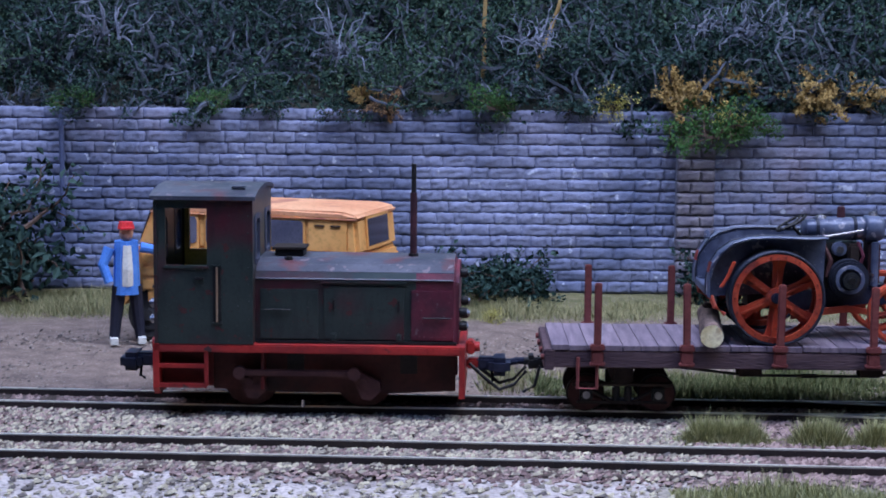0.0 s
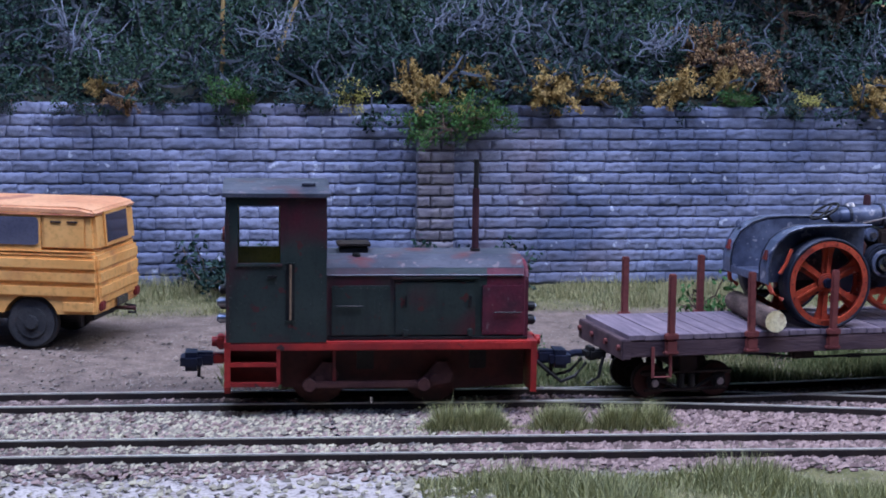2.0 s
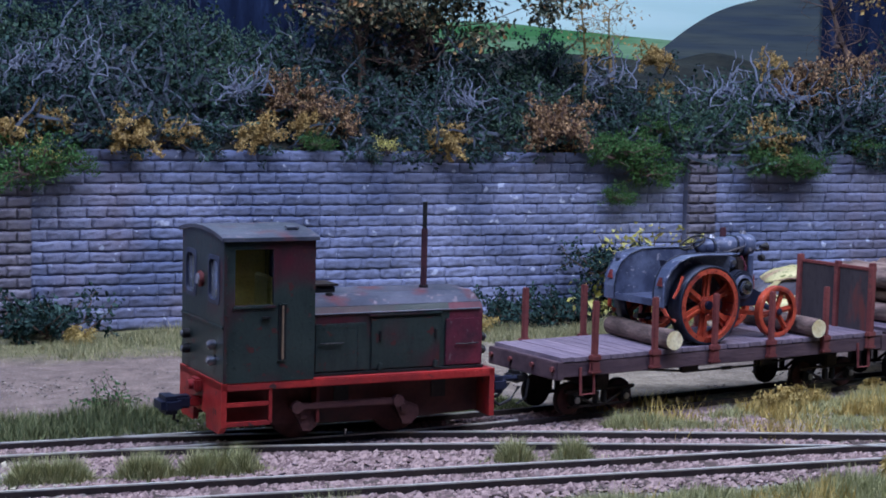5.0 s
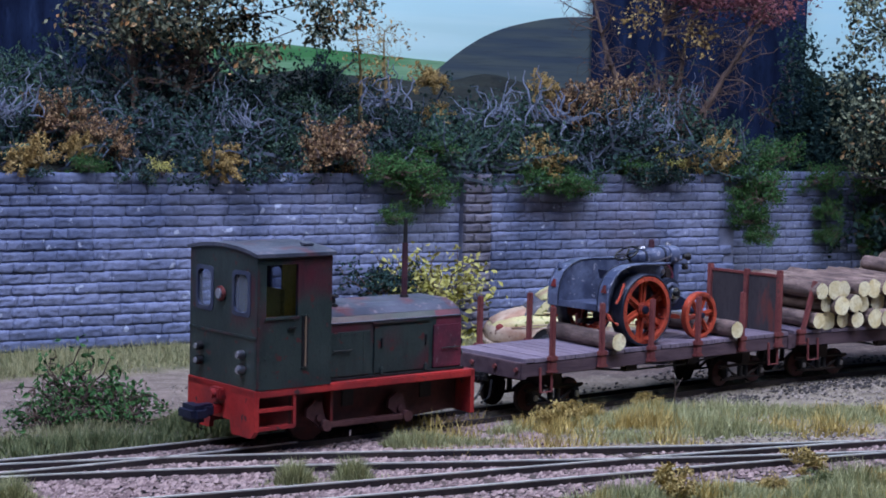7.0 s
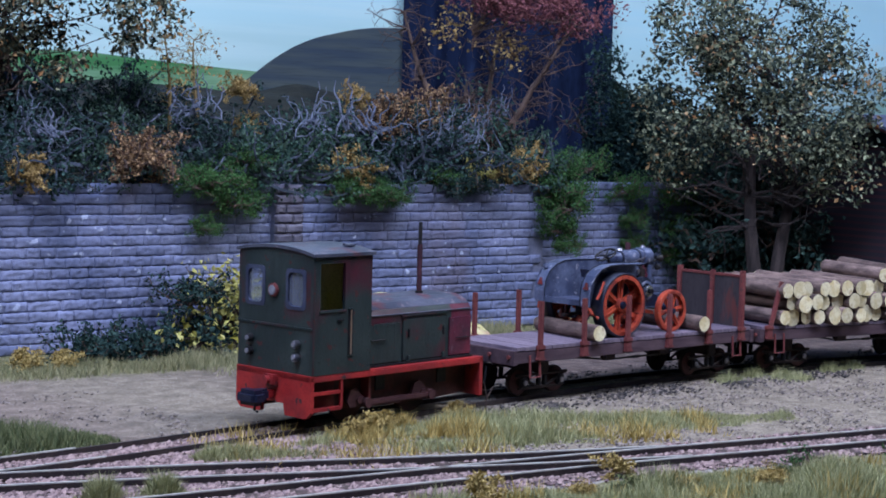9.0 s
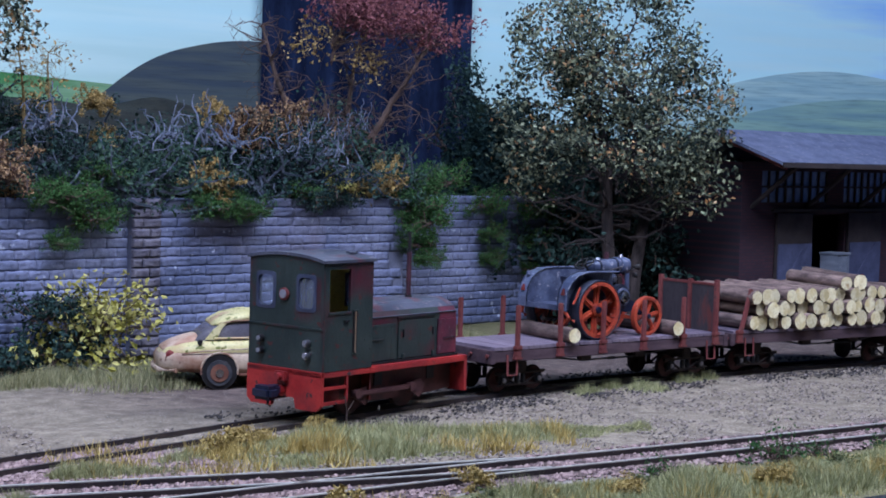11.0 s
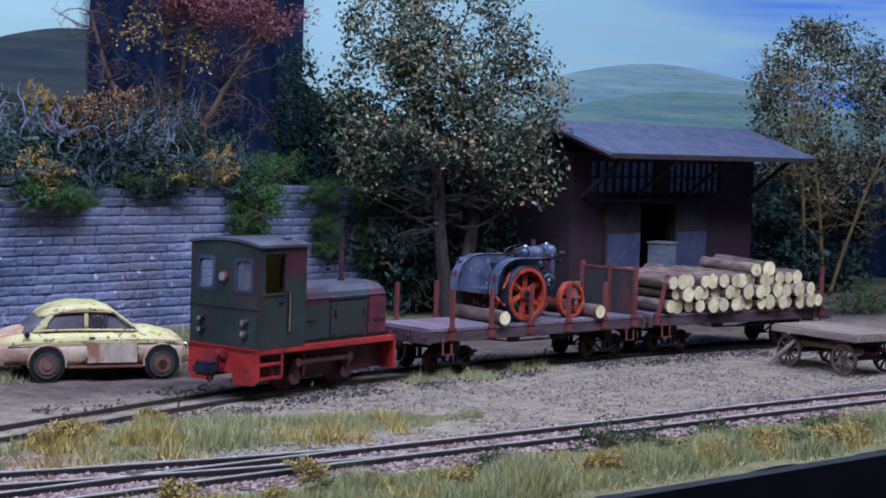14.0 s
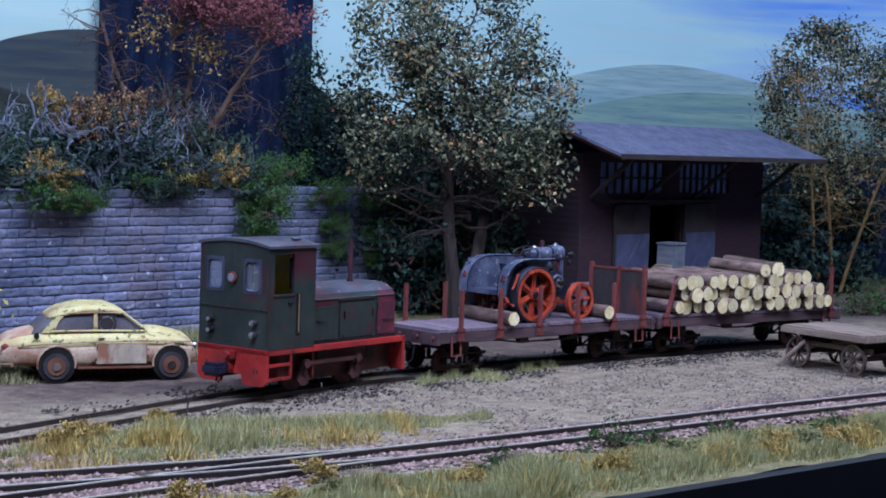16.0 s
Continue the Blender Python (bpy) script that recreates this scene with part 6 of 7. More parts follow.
def shed():
    t = thing("goods_shed", (33.9, 27.2, 0), (0, 0, 0), "dark brick goods shed with wide grey eaves and open doors", "shed")
    w, d, top = 8.4, 3.2, 4.25
    wins = [(0.8, 3.2, 3.6, 4.05), (4.3, 3.2, 6.7, 4.05)]
    door = (2.9, 1.0, 4.4, 2.9)
    part("front_wall", panel(w, top, wins + [door], 0.2, (0, 0.1, 0)), "shedbrick", t)
    part("back_wall", panel(w, top, [], 0.2, (0, d, 0)), "shedbrick", t)
    for x in (0.1, w - 0.1):
        part("side_wall", box(0.2, d - 0.3, top, (x, d / 2 + 0.05, top / 2)), "shedbrick", t)
    part("loading_platform", box(w + 0.6, 1.5, 0.95, (w / 2, -0.76, 0.475), 0.02), "mortar", t)
    part("shed_floor", box(w - 0.4, d - 0.4, 0.95, (w / 2, d / 2 + 0.1, 0.475)), "mortar", t)
    for h in wins:
        wn = part("window", box(h[2] - h[0], 0.03, h[3] - h[1], ((h[0] + h[2]) / 2, 0.1, (h[1] + h[3]) / 2)), "paneblue", t, "small-paned dull window")
        nx = 8
        for k in range(nx + 1):
            part("glazing_bar", box(0.05, 0.06, h[3] - h[1], (h[0] + (h[2] - h[0]) * k / nx, 0.06, (h[1] + h[3]) / 2)), "darkwood", wn)
        for k in range(3):
            part("glazing_bar", box(h[2] - h[0], 0.06, 0.05, ((h[0] + h[2]) / 2, 0.055, h[1] + (h[3] - h[1]) * k / 2)), "darkwood", wn)
    for x in (2.12, 5.2):
        dr = part("sliding_door", box(1.5, 0.08, 1.95, (x, -0.06, 1.97), 0.01), "darkwood", t)
        # light on the lower half of each leaf, put into a paler blue sheet
        part("door_panel", box(1.42, 0.04, 1.1, (x, -0.12, 1.6), 0.01), "litdoor", dr, "blue lower door half, its light put into the colour")
        part("door_brace", box(0.1, 0.03, 1.4, (x, -0.15, 1.6), 0.005, turn=(0, 42, 0)), "litdoor", dr)
    part("door_rail", box(5.0, 0.1, 0.08, (3.65, -0.1, 3.02), 0.01), "darkwood", t)
    # roof
    ridge_y, ez, rz = 0.65, 4.2, 4.98
    for (y0, z0), (y1, z1), nm in (((-1.7, ez), (ridge_y, rz), "roof_slope"), ((ridge_y, rz), (d + 0.6, 4.1), "roof_back")):
        ln, an = math.hypot(y1 - y0, z1 - z0), math.degrees(math.atan2(z1 - z0, y1 - y0))
        part(nm, box(w + 1.2, ln, 0.08, (w / 2, (y0 + y1) / 2, (z0 + z1) / 2 + 0.04), turn=(an, 0, 0)), "slate", t, "grey felted roof")
    part("fascia_board", box(w + 1.2, 0.05, 0.12, (w / 2, -1.72, ez), 0.005), "darkwood", t)
    for x in (-0.45, w + 0.45):
        part("verge_board", box(0.06, 2.5, 0.12, (x, -0.52, 4.55), turn=(18.3, 0, 0)), "stake", t)
    for x in (0.4, 2.7, 5.0, w - 0.3):
        part("eave_bracket", tube([(x, 0, 3.1), (x, -1.4, 4.2)], 0.06, 6), "darkwood", t)
    return t


M["paneblue"] = mat("dull_blue_glass", [(0.10, 0.14, 0.26), (0.16, 0.22, 0.36)], 3, 0.25, 0, 0.0)
van(), car(), figure(), cart(), shed()
crate = thing("crate", (37.3, 26.75, 0.95), (0, 0, 8), "pale wooden crate on the loading platform", "crate")
part("box", box(0.6, 0.55, 0.92, (0, 0, 0.46), 0.02), "cratepaint", crate)
part("lid", box(0.66, 0.61, 0.06, (0, 0, 0.95), 0.012), "cratepaint", crate)
for dx in (-0.2, 0.2):
    part("batten", box(0.08, 0.03, 0.9, (dx, -0.285, 0.46), 0.008), "cratepaint", crate)
crate2 = thing("crate", (37.0, 26.7, 0.95), (0, 0, -4), "small dull crate on the loading platform", "crate")
part("box", box(0.5, 0.4, 0.4, (0, 0, 0.2), 0.02), "cartwood", crate2)
pipe = thing("drain_pipe", (-6.62, WALL_Y - 0.2, 0), label="blue-grey downpipe fixed to the stone wall", category="pipe")
part("pipe", cyl(0.045, 3.1, (0, 0, 1.6), n=12), "pipe", pipe)
for z in (0.4, 1.6, 2.9):
    part("bracket", box(0.16, 0.12, 0.05, (0, 0.03, z), 0.01), "pipe", pipe)


stump = thing("tree_stump", (2.85, 23.2, 0), label="small dark stump standing on the dirt", category="stump")
part("stump", cyl(0.11, 0.2, (0, 0, 0.1), n=14, r2=0.09, bevel=0.02), "black", stump)
plank_thing = thing("loose_board", (2.35, 23.35, 0.0), (0, 0, 8), "brown loose board lying on the dirt", "board")
part("board", box(0.62, 0.14, 0.05, (0, 0, 0.03), 0.008), "cartwood", plank_thing)


# ---- plants ----
rng = np.random.default_rng(5)


def leaves(centres, radius, count, size, flat=0.75):
    """Small crossed leaf facets scattered round clump centres."""
    c = np.array(centres, float)
    n = len(c) * count
    base = np.repeat(c, count, axis=0) + rng.normal(0, 1, (n, 3)) * np.array([radius, radius, radius * flat])
    u = rng.normal(0, 1, (n, 3))
    u /= np.linalg.norm(u, axis=1)[:, None]
    v = np.cross(u, rng.normal(0, 1, (n, 3)))
    v /= np.linalg.norm(v, axis=1)[:, None]
    s = size * rng.uniform(0.6, 1.4, (n, 1))
    bend = np.cross(u, v) * s * 0.3
    p = np.stack([base - u * s, base + v * s * 0.6 + bend, base + u * s, base - v * s * 0.6 + bend], 1).reshape(-1, 3)
    i = np.arange(n) * 4
    return p.tolist(), np.stack([i, i + 1, i + 2, i + 3], 1).tolist()


def curly(p, d, length, steps, wild, pull=0.0):
    pts = [Vector(p)]
    d = Vector(d).normalized()
    for _ in range(steps):
        d = (d + Vector(rng.normal(0, wild, 3)) + Vector((0, 0, pull))).normalized()
        pts.append(pts[-1] + d * length / steps)
    return pts


def twigs(n, spread, high, r, wild=0.45, length=1.2):
    bm = bmesh.new()
    ends = []
    for _ in range(n):
        a = rng.uniform(0, math.tau)
        p = (rng.normal(0, spread * 0.35), rng.normal(0, spread * 0.3), rng.uniform(0, 0.25 * high))
        pts = curly(p, (math.cos(a) * 0.8, math.sin(a) * 0.8, rng.uniform(0.1, 1.0) * high), length * rng.uniform(0.5, 1.2), 7, wild, 0.02)
        for q in pts[1:]:
            q.z = max(q.z, -0.25)
        tube(pts, r * rng.uniform(0.7, 1.3), 4, bm, r * 0.3)
        ends += [tuple(q) for q in pts[3:]]
    return bm, ends


def shrub(name, label, n, spread, high, leaf, twig, count, size, radius, r=0.028, wild=0.45, length=1.2, keep=1.0, group=""):
    t = thing(name, label=label, category="shrub", group=group)
    bm, ends = twigs(n, spread, high, r, wild, length)
    tagged(part("twig_tangle", bm, twig, t), kind="stuff")
    ends = [e for e in ends if rng.random() < keep]
    me = cloud_mesh("foliage", *leaves(ends, radius, count, size), leaf)
    shared("foliage", me, t)
    return t


def scatter(proto, spots, squash=1.0):
    """Copies of one shrub at spots of (x, y, z, size)."""
    first = True
    for x, y, z, s in spots:
        m = pose(x * K, y * K, z * K, 0, 0, rng.uniform(0, 360))
        ob = proto if first else copy_thing(proto, m)
        ob.matrix_basis = m
        ob.scale = (K * s, K * s, K * s * squash * rng.uniform(0.85, 1.15))
        first = False


hedge_kinds = [
    shrub("hedge_bush", "tangled dark green bush with blue-grey twigs on the bank", 34, 1.2, 0.9, "leaf_dark", "twig_grey", 13, 0.048, 0.10, 0.038, 0.62, 1.7, 0.9, "bank hedge"),
    shrub("hedge_bush", "tangled dark green bush with blue-grey twigs on the bank", 30, 1.3, 0.7, "leaf_dark", "twig_grey", 12, 0.048, 0.09, 0.040, 0.7, 1.6, 0.8, "bank hedge"),
    shrub("hedge_bush", "dense blue-green bush on the bank", 40, 1.2, 0.8, "leaf_mid", "twig_grey", 12, 0.046, 0.10, 0.030, 0.55, 1.3, 0.9, "bank hedge"),
]
spots = [[], [], []]
for i, x in enumerate(np.arange(-11, 25.5, 1.15)):
    for row in range(4):
        if row == 3 and x > 9:
            continue
        if x > 17 and row > 1:
            continue
        spots[int(rng.integers(0, 3))].append((x + rng.uniform(-0.4, 0.4), 30.5 + row * 1.15 + rng.uniform(-0.3, 0.3), 3.25 + row * 0.62 + rng.uniform(-0.1, 0.2), rng.uniform(0.7, 1.15)))
for kind, sp in zip(hedge_kinds, spots):
    scatter(kind, sp)
green = shrub("creeper_bush", "green creeper spilling over the wall top", 46, 0.9, 0.4, "leaf_green", "twig_brown", 16, 0.032, 0.075, 0.02, 0.4, 0.8, 0.9, "wall creepers")
scatter(green, [(4.6, 29.55, 2.75, 0.95), (5.2, 29.6, 2.95, 0.7), (-4.1, 29.75, 3.25, 0.5), (-6.4, 29.8, 3.25, 0.5), (0.9, 29.7, 3.2, 0.6), (16.7, 29.6, 2.75, 0.8), (16.4, 29.6, 3.2, 0.8), (19.4, 29.55, 2.95, 0.75),
                (20.1, 29.6, 3.0, 0.6), (15.9, 29.6, 3.1, 0.7), (16.1, 29.55, 2.3, 0.45), (20.6, 29.55, 2.85, 0.6), (17.2, 29.7, 3.6, 0.6), (25.25, 29.55, 2.1, 0.7), (25.5, 29.5, 1.75, 0.55), (25.35, 29.5, 2.6, 0.85), (25.2, 29.6, 3.0, 0.9), (25.6, 29.9, 3.4, 0.8), (26.6, 30.5, 3.5, 0.9), (28.9, 31.2, 2.9, 0.8), (29.0, 31.2, 2.2, 0.6), (29.1, 31.2, 1.6, 0.5), (30.6, 31.2, 2.8, 0.8), (30.6, 31.2, 2.0, 0.7), (30.5, 31.2, 1.3, 0.6), (31.6, 31.1, 2.4, 0.8), (9.9, 29.8, 3.3, 0.45), (22.0, 29.75, 3.3, 0.5)])
moss = shrub("low_bush", "low grey-green clump on the wall top", 30, 0.8, 0.3, "leaf_dark", "twig_brown", 10, 0.04, 0.08, 0.018, 0.4, 0.6, 0.9, "wall clumps")
scatter(moss, [(-3.1, 29.75, 3.2, 0.6), (-0.2, 29.8, 3.2, 0.5), (13.3, 29.75, 3.2, 0.7), (22.2, 29.7, 3.2, 0.8), (22.9, 29.65, 3.15, 0.6), (10.9, 29.7, 3.15, 0.5), (-1.6, 29.75, 3.15, 0.6), (7.9, 29.8, 3.2, 0.5), (2.3, 29.8, 3.2, 0.5)])
dark = shrub("base_shrub", "dark green shrub by the wall, also massed to stand for shade under the tree", 40, 0.7, 1.0, "leaf_dark", "twig_brown", 9, 0.05, 0.08, 0.02, 0.35, 0.8, 0.9, "shrubs below the wall")
# Shrubs at x 31 to 35 are added for the shade under the tree.
scatter(dark, [(0.95, 28.7, 0, 1.2), (1.3, 28.9, 0, 0.8), (4.9, 29.0, 0.0, 1.1), (13.4, 28.7, 0, 0.9), (14.5, 28.7, 0, 0.85), (15.8, 28.9, 0, 1.1), (15.6, 28.9, 0.9, 0.9), (-7.9, 28.3, 0.0, 2.0), (-7.9, 28.5, 1.1, 1.7), (31, 30.6, 1.2, 1.7), (32, 30.4, 0.1, 1.8), (31.5, 30.5, 2.4, 1.8), (33.5, 30.3, 2.8, 1.9), (35, 30, 1.5, 2.0), (35.2, 30, 3.0, 1.8), (33.0, 29.6, 0.0, 1.8), (33.0, 29.8, 1.5, 1.7), (44.5, 28.6, 0, 2.2), (46.4, 29.2, 0, 2.4), (48.6, 28.8, 0, 2.2), (45.4, 29.4, 1.8, 2.2), (47.6, 29.6, 1.9, 2.3), (50.5, 29, 1.5, 2.4)])
yellow = shrub("ochre_bush", "curled ochre-yellow bush on the wall top", 30, 0.5, 0.7, "leaf_yellow", "twig_tan", 16, 0.034, 0.042, 0.035, 0.55, 0.75, 0.95, "ochre bushes")
scatter(yellow, [(4.2, 29.75, 3.3, 0.85), (5.1, 29.9, 3.55, 0.8), (6.5, 29.7, 3.3, 0.9), (7.4, 29.8, 3.4, 0.75), (8.8, 29.75, 3.35, 0.75), (9.8, 30.1, 3.5, 0.6), (12.5, 29.7, 3.25, 0.8), (19.7, 29.8, 3.35, 0.95),
                 (24.2, 29.75, 3.35, 1.0), (23.4, 29.9, 3.3, 0.6), (-1.4, 29.8, 3.4, 0.4), (18.0, 31.2, 4.3, 0.6), (20.6, 31.0, 4.9, 0.6), (17.7, 31.0, 5.0, 0.7)], 1.1)
russet = shrub("russet_bush", "rounded russet dried bush on the wall top", 60, 0.7, 0.6, "leaf_brown", "twig_brown", 12, 0.036, 0.05, 0.026, 0.5, 0.8, 0.9, "russet bushes")
scatter(russet, [(14.8, 29.8, 3.45, 1.1), (10.4, 30.2, 3.6, 0.8), (9.7, 30.6, 4.0, 0.9), (21.2, 30.6, 4.4, 1.0), (22.5, 31.2, 4.4, 1.1), (-1.0, 29.75, 3.15, 0.5)])
lemon = shrub("lemon_bush", "tall bush with pale lemon leaves against the wall", 34, 0.5, 1.5, "leaf_lemon", "twig_brown", 5, 0.065, 0.15, 0.02, 0.3, 1.5, 0.9, "lemon bushes")
scatter(lemon, [(16.35, 28.8, 0.1, 1.2), (16.75, 28.9, 0.4, 0.95), (0.82, 26.6, 0.0, 0.18), (11.3, 29.7, 3.15, 0.25), (3.0, 29.75, 3.15, 0.3), (5.0, 29.45, 3.0, 0.25), (23.0, 29.7, 3.2, 0.35)])
tuft = shrub("yellow_weed", "small yellow weed in the grass", 14, 0.25, 0.9, "leaf_weed", "twig_tan", 22, 0.035, 0.06, 0.010, 0.4, 0.5, 0.95, "yellow weeds")
scatter(tuft, [(5.2, 28.2, 0, 0.7), (11.8, 28.2, 0, 0.8), (13.7, 20.1, 0, 0.7), (14.0, 20.3, 0, 0.6), (12.4, 28.0, 0, 0.7), (14.9, 16.0, 0, 0.6), (12.2, 15.6, 0, 0.7), (15.6, 20.7, 0, 0.5), (17.3, 27.6, 0, 0.8)])
pale = shrub("bare_bush", "leafless pale grey-blue twig bush on the bank", 24, 0.8, 0.8, "leaf_dark", "twig_pale", 4, 0.035, 0.07, 0.030, 0.62, 1.1, 0.35, "bare bushes")
scatter(pale, [(5.4, 30.0, 4.5, 0.9), (4.6, 30.1, 4.6, 0.7), (-1.8, 30.2, 4.1, 0.9), (8.6, 30.2, 4.2, 0.8), (16.1, 30.3, 4.5, 0.9), (20.6, 30.4, 4.2, 1.1), (21.6, 30.2, 4.0, 1.0), (22.6, 30.2, 3.9, 1.0), (-6, 30.3, 4.4, 0.9), (13.2, 30.3, 4.0, 0.8), (18.9, 30.3, 4.3, 0.9), (1.6, 30.2, 4.3, 0.8), (23.4, 31.0, 4.3, 0.8), (24.2, 30.9, 4.6, 0.7)])
bramble = shrub("bramble", "bare brown bramble under the plum tree", 34, 0.8, 1.0, "leaf_mid", "twig_brown", 3, 0.05, 0.10, 0.024, 0.5, 1.4, 0.4, "brambles")
scatter(bramble, [(23.4, 30.8, 3.7, 0.9), (24.3, 30.7, 4.0, 1.0), (25.0, 30.6, 3.6, 0.9), (23.9, 31.3, 4.8, 0.8)])
brush = shrub("brush_bush", "low bush of brown and green twigs by the track", 36, 0.6, 0.7, "leaf_green", "twig_brown", 4, 0.05, 0.07, 0.02, 0.5, 0.9, 0.5, "yard bushes")
scatter(brush, [(7.9, 23.2, 0, 1.0), (8.2, 22.6, 0, 0.7), (7.6, 23.6, 0.1, 1.1), (7.3, 22.9, 0, 0.95), (7.0, 22.6, 0, 0.7), (4.7, 22.4, 0, 0.55), (19.9, 15.1, 0, 0.6), (20.6, 15.0, 0, 0.5), (22.3, 14.8, 0, 0.5), (17.6, 15.3, 0, 0.4), (24.5, 14.2, 0, 0.45), (42.5, 24, 0, 1.0), (43.5, 24, 0, 1.2)])
foam = shrub("moss_clump", "low crumbly clump of ochre and green moss in the front grass", 34, 0.35, 0.35, "leaf_weed", "twig_brown", 14, 0.026, 0.05, 0.012, 0.5, 0.42, 0.95, "moss clumps")
scatter(foam, [(18.6, 14.15, 0, 0.77), (19.5, 13.85, 0, 0.68), (20.7, 13.75, 0, 0.94), (21.5, 13.55, 0, 0.68), (22.3, 13.95, 0, 0.85), (23.1, 13.25, 0, 0.94), (24.0, 13.35, 0, 0.77), (25.0, 13.05, 0, 0.85), (26.1, 12.95, 0, 0.94), (15.2, 15.25, 0, 0.59), (16.4, 14.85, 0, 0.68), (17.5, 14.55, 0, 0.59), (13.8, 15.55, 0, 0.51)], 0.8)
foam_green = shrub("moss_clump", "low crumbly clump of yellow-green moss in the front grass", 34, 0.35, 0.35, "grass_green", "twig_brown", 14, 0.026, 0.05, 0.012, 0.5, 0.42, 0.95, "moss clumps")
scatter(foam_green, [(19.1, 14.45, 0, 0.59), (20.2, 14.25, 0, 0.77), (21.9, 14.25, 0, 0.68), (22.7, 13.55, 0, 0.77), (23.6, 13.85, 0, 0.85), (24.6, 13.55, 0, 0.68), (25.6, 13.45, 0, 0.85), (14.5, 15.45, 0, 0.51), (16.9, 15.15, 0, 0.51)], 0.8)
twig_one = thing("bare_twig", (16.3, 20.7, 0), label="bare brown twig standing in the grass", category="twig")
bm = tube([(0, 0, 0), (0.03, 0, 0.25), (-0.03, 0, 0.5)], 0.018, 5, None, 0.008)
tube([(0.03, 0, 0.25), (0.16, 0, 0.42)], 0.012, 5, bm, 0.006)
part("stem", bm, "twig_brown", twig_one)


def tree(name, at, high, crown_z, rx, rz, leaf, label, clumps, count, size, trunks=1, twig="twig_brown", second=None, tr=0.2, stems_lean=0.15, gap=0.2, tips=0.22, lobes=(), second_lobes=()):
    t = thing(name, at, label=label, category="tree", group="")
    limbs = bmesh.new()
    bm, centres = bmesh.new(), []
    for k in range(trunks):
        a = k * 2.4 + 0.5
        base = (0.35 * math.cos(a) * (trunks > 1), 0.35 * math.sin(a) * (trunks > 1), 0)
        d = (stems_lean * math.cos(a), stems_lean * math.sin(a), 1)
        pts = curly(base, d, high * 0.85, 9, 0.07)
        tube(pts, tr, 9, bm, tr * 0.25)
        for j in range(3, 10):
            for _ in range(5):
                a2 = rng.uniform(0, math.tau)
                ln = rx * rng.uniform(0.3, 0.75)
                limb = curly(pts[j], (math.cos(a2), math.sin(a2), rng.uniform(-0.1, 0.7)), ln, 6, 0.22)
                tube(limb, tr * 0.2, 5, bm, tr * 0.05)
                for q in limb[2:]:
                    if rng.random() < 0.8:
                        s = curly(q, rng.normal(0, 1, 3), rx * 0.35, 4, 0.4)
                        tube(s, tr * 0.08, 3, bm, tr * 0.03)
    part("trunk", bm, twig, t)
    def in_lobe(lobe):
        v = rng.normal(0, 1, 3)
        v = v / np.linalg.norm(v) * rng.uniform(0.35, 1.0) ** 0.5
        return tuple(Vector((lobe[0] + v[0] * lobe[3], lobe[1] + v[1] * lobe[3], lobe[2] + v[2] * lobe[4])))

    total = sum(b[3] * b[3] * b[4] for b in lobes)
    for b in lobes:
        for _ in range(int(clumps * b[3] * b[3] * b[4] / total)):
            c = in_lobe(b)
            if noise.noise(Vector(c) * 0.7 + Vector(at)) > -gap:
                centres.append(c)
        for _ in range(6):
            end = Vector(in_lobe(b))
            foot = Vector((0.1, 0.1, min(high * 0.7, end.z * rng.uniform(0.7, 0.9))))
            mid = foot.lerp(end, 0.5) + Vector(rng.normal(0, 0.22, 3))
            tube([foot, foot.lerp(mid, 0.5) + Vector(rng.normal(0, 0.1, 3)), mid, mid.lerp(end, 0.5) + Vector(rng.normal(0, 0.12, 3)), end], tr * 0.18, 5, limbs, tr * 0.05)
    if lobes:
        part("limb", limbs, twig, t)
    else:
        limbs.free()
    while len(centres) < clumps and not lobes:
        v = rng.normal(0, 1, 3)
        v = v / np.linalg.norm(v) * rng.uniform(0.45, 1.0) ** 0.5
        p = Vector((v[0] * rx, v[1] * rx * 0.85, crown_z + v[2] * rz))
        if noise.noise(p * 0.55 + Vector(at)) > -gap and p.z > 0.8:
            centres.append(tuple(p))
    shared("crown", cloud_mesh("crown", *leaves(centres, 0.17, count, size), leaf), t)
    if second:
        some = [in_lobe(b) for b in second_lobes for _ in range(40)] or [c for c in centres if rng.random() < tips]
        shared("outer_crown", cloud_mesh("outer_crown", *leaves(some, 0.2, max(2, count // 3), size), second), t)
    return t


tree("broad_tree", (31.0, 28.3, 0), 8.0, 5.3, 2.3, 3.6, "leaf_tree", "broad autumn tree with olive leaves and orange tips", 1150, 18, 0.062, 2, "tree_bark", "leaf_berry", 0.2, 0.05, 0.22, 0.2,
     lobes=[(-0.2, 0.3, 6.9, 1.9, 1.9), (-1.3, 1.3, 7.2, 1.25, 1.3), (-1.5, 1.6, 5.2, 1.35, 1.7), (0.85, -0.95, 5.3, 1.25, 1.5), (1.1, -1.2, 3.6, 0.85, 0.95), (-1.75, 1.8, 3.7, 0.75, 0.7), (0, 0, 4.6, 1.9, 0.9), (0.5, -0.5, 3.9, 1.2, 0.5)])
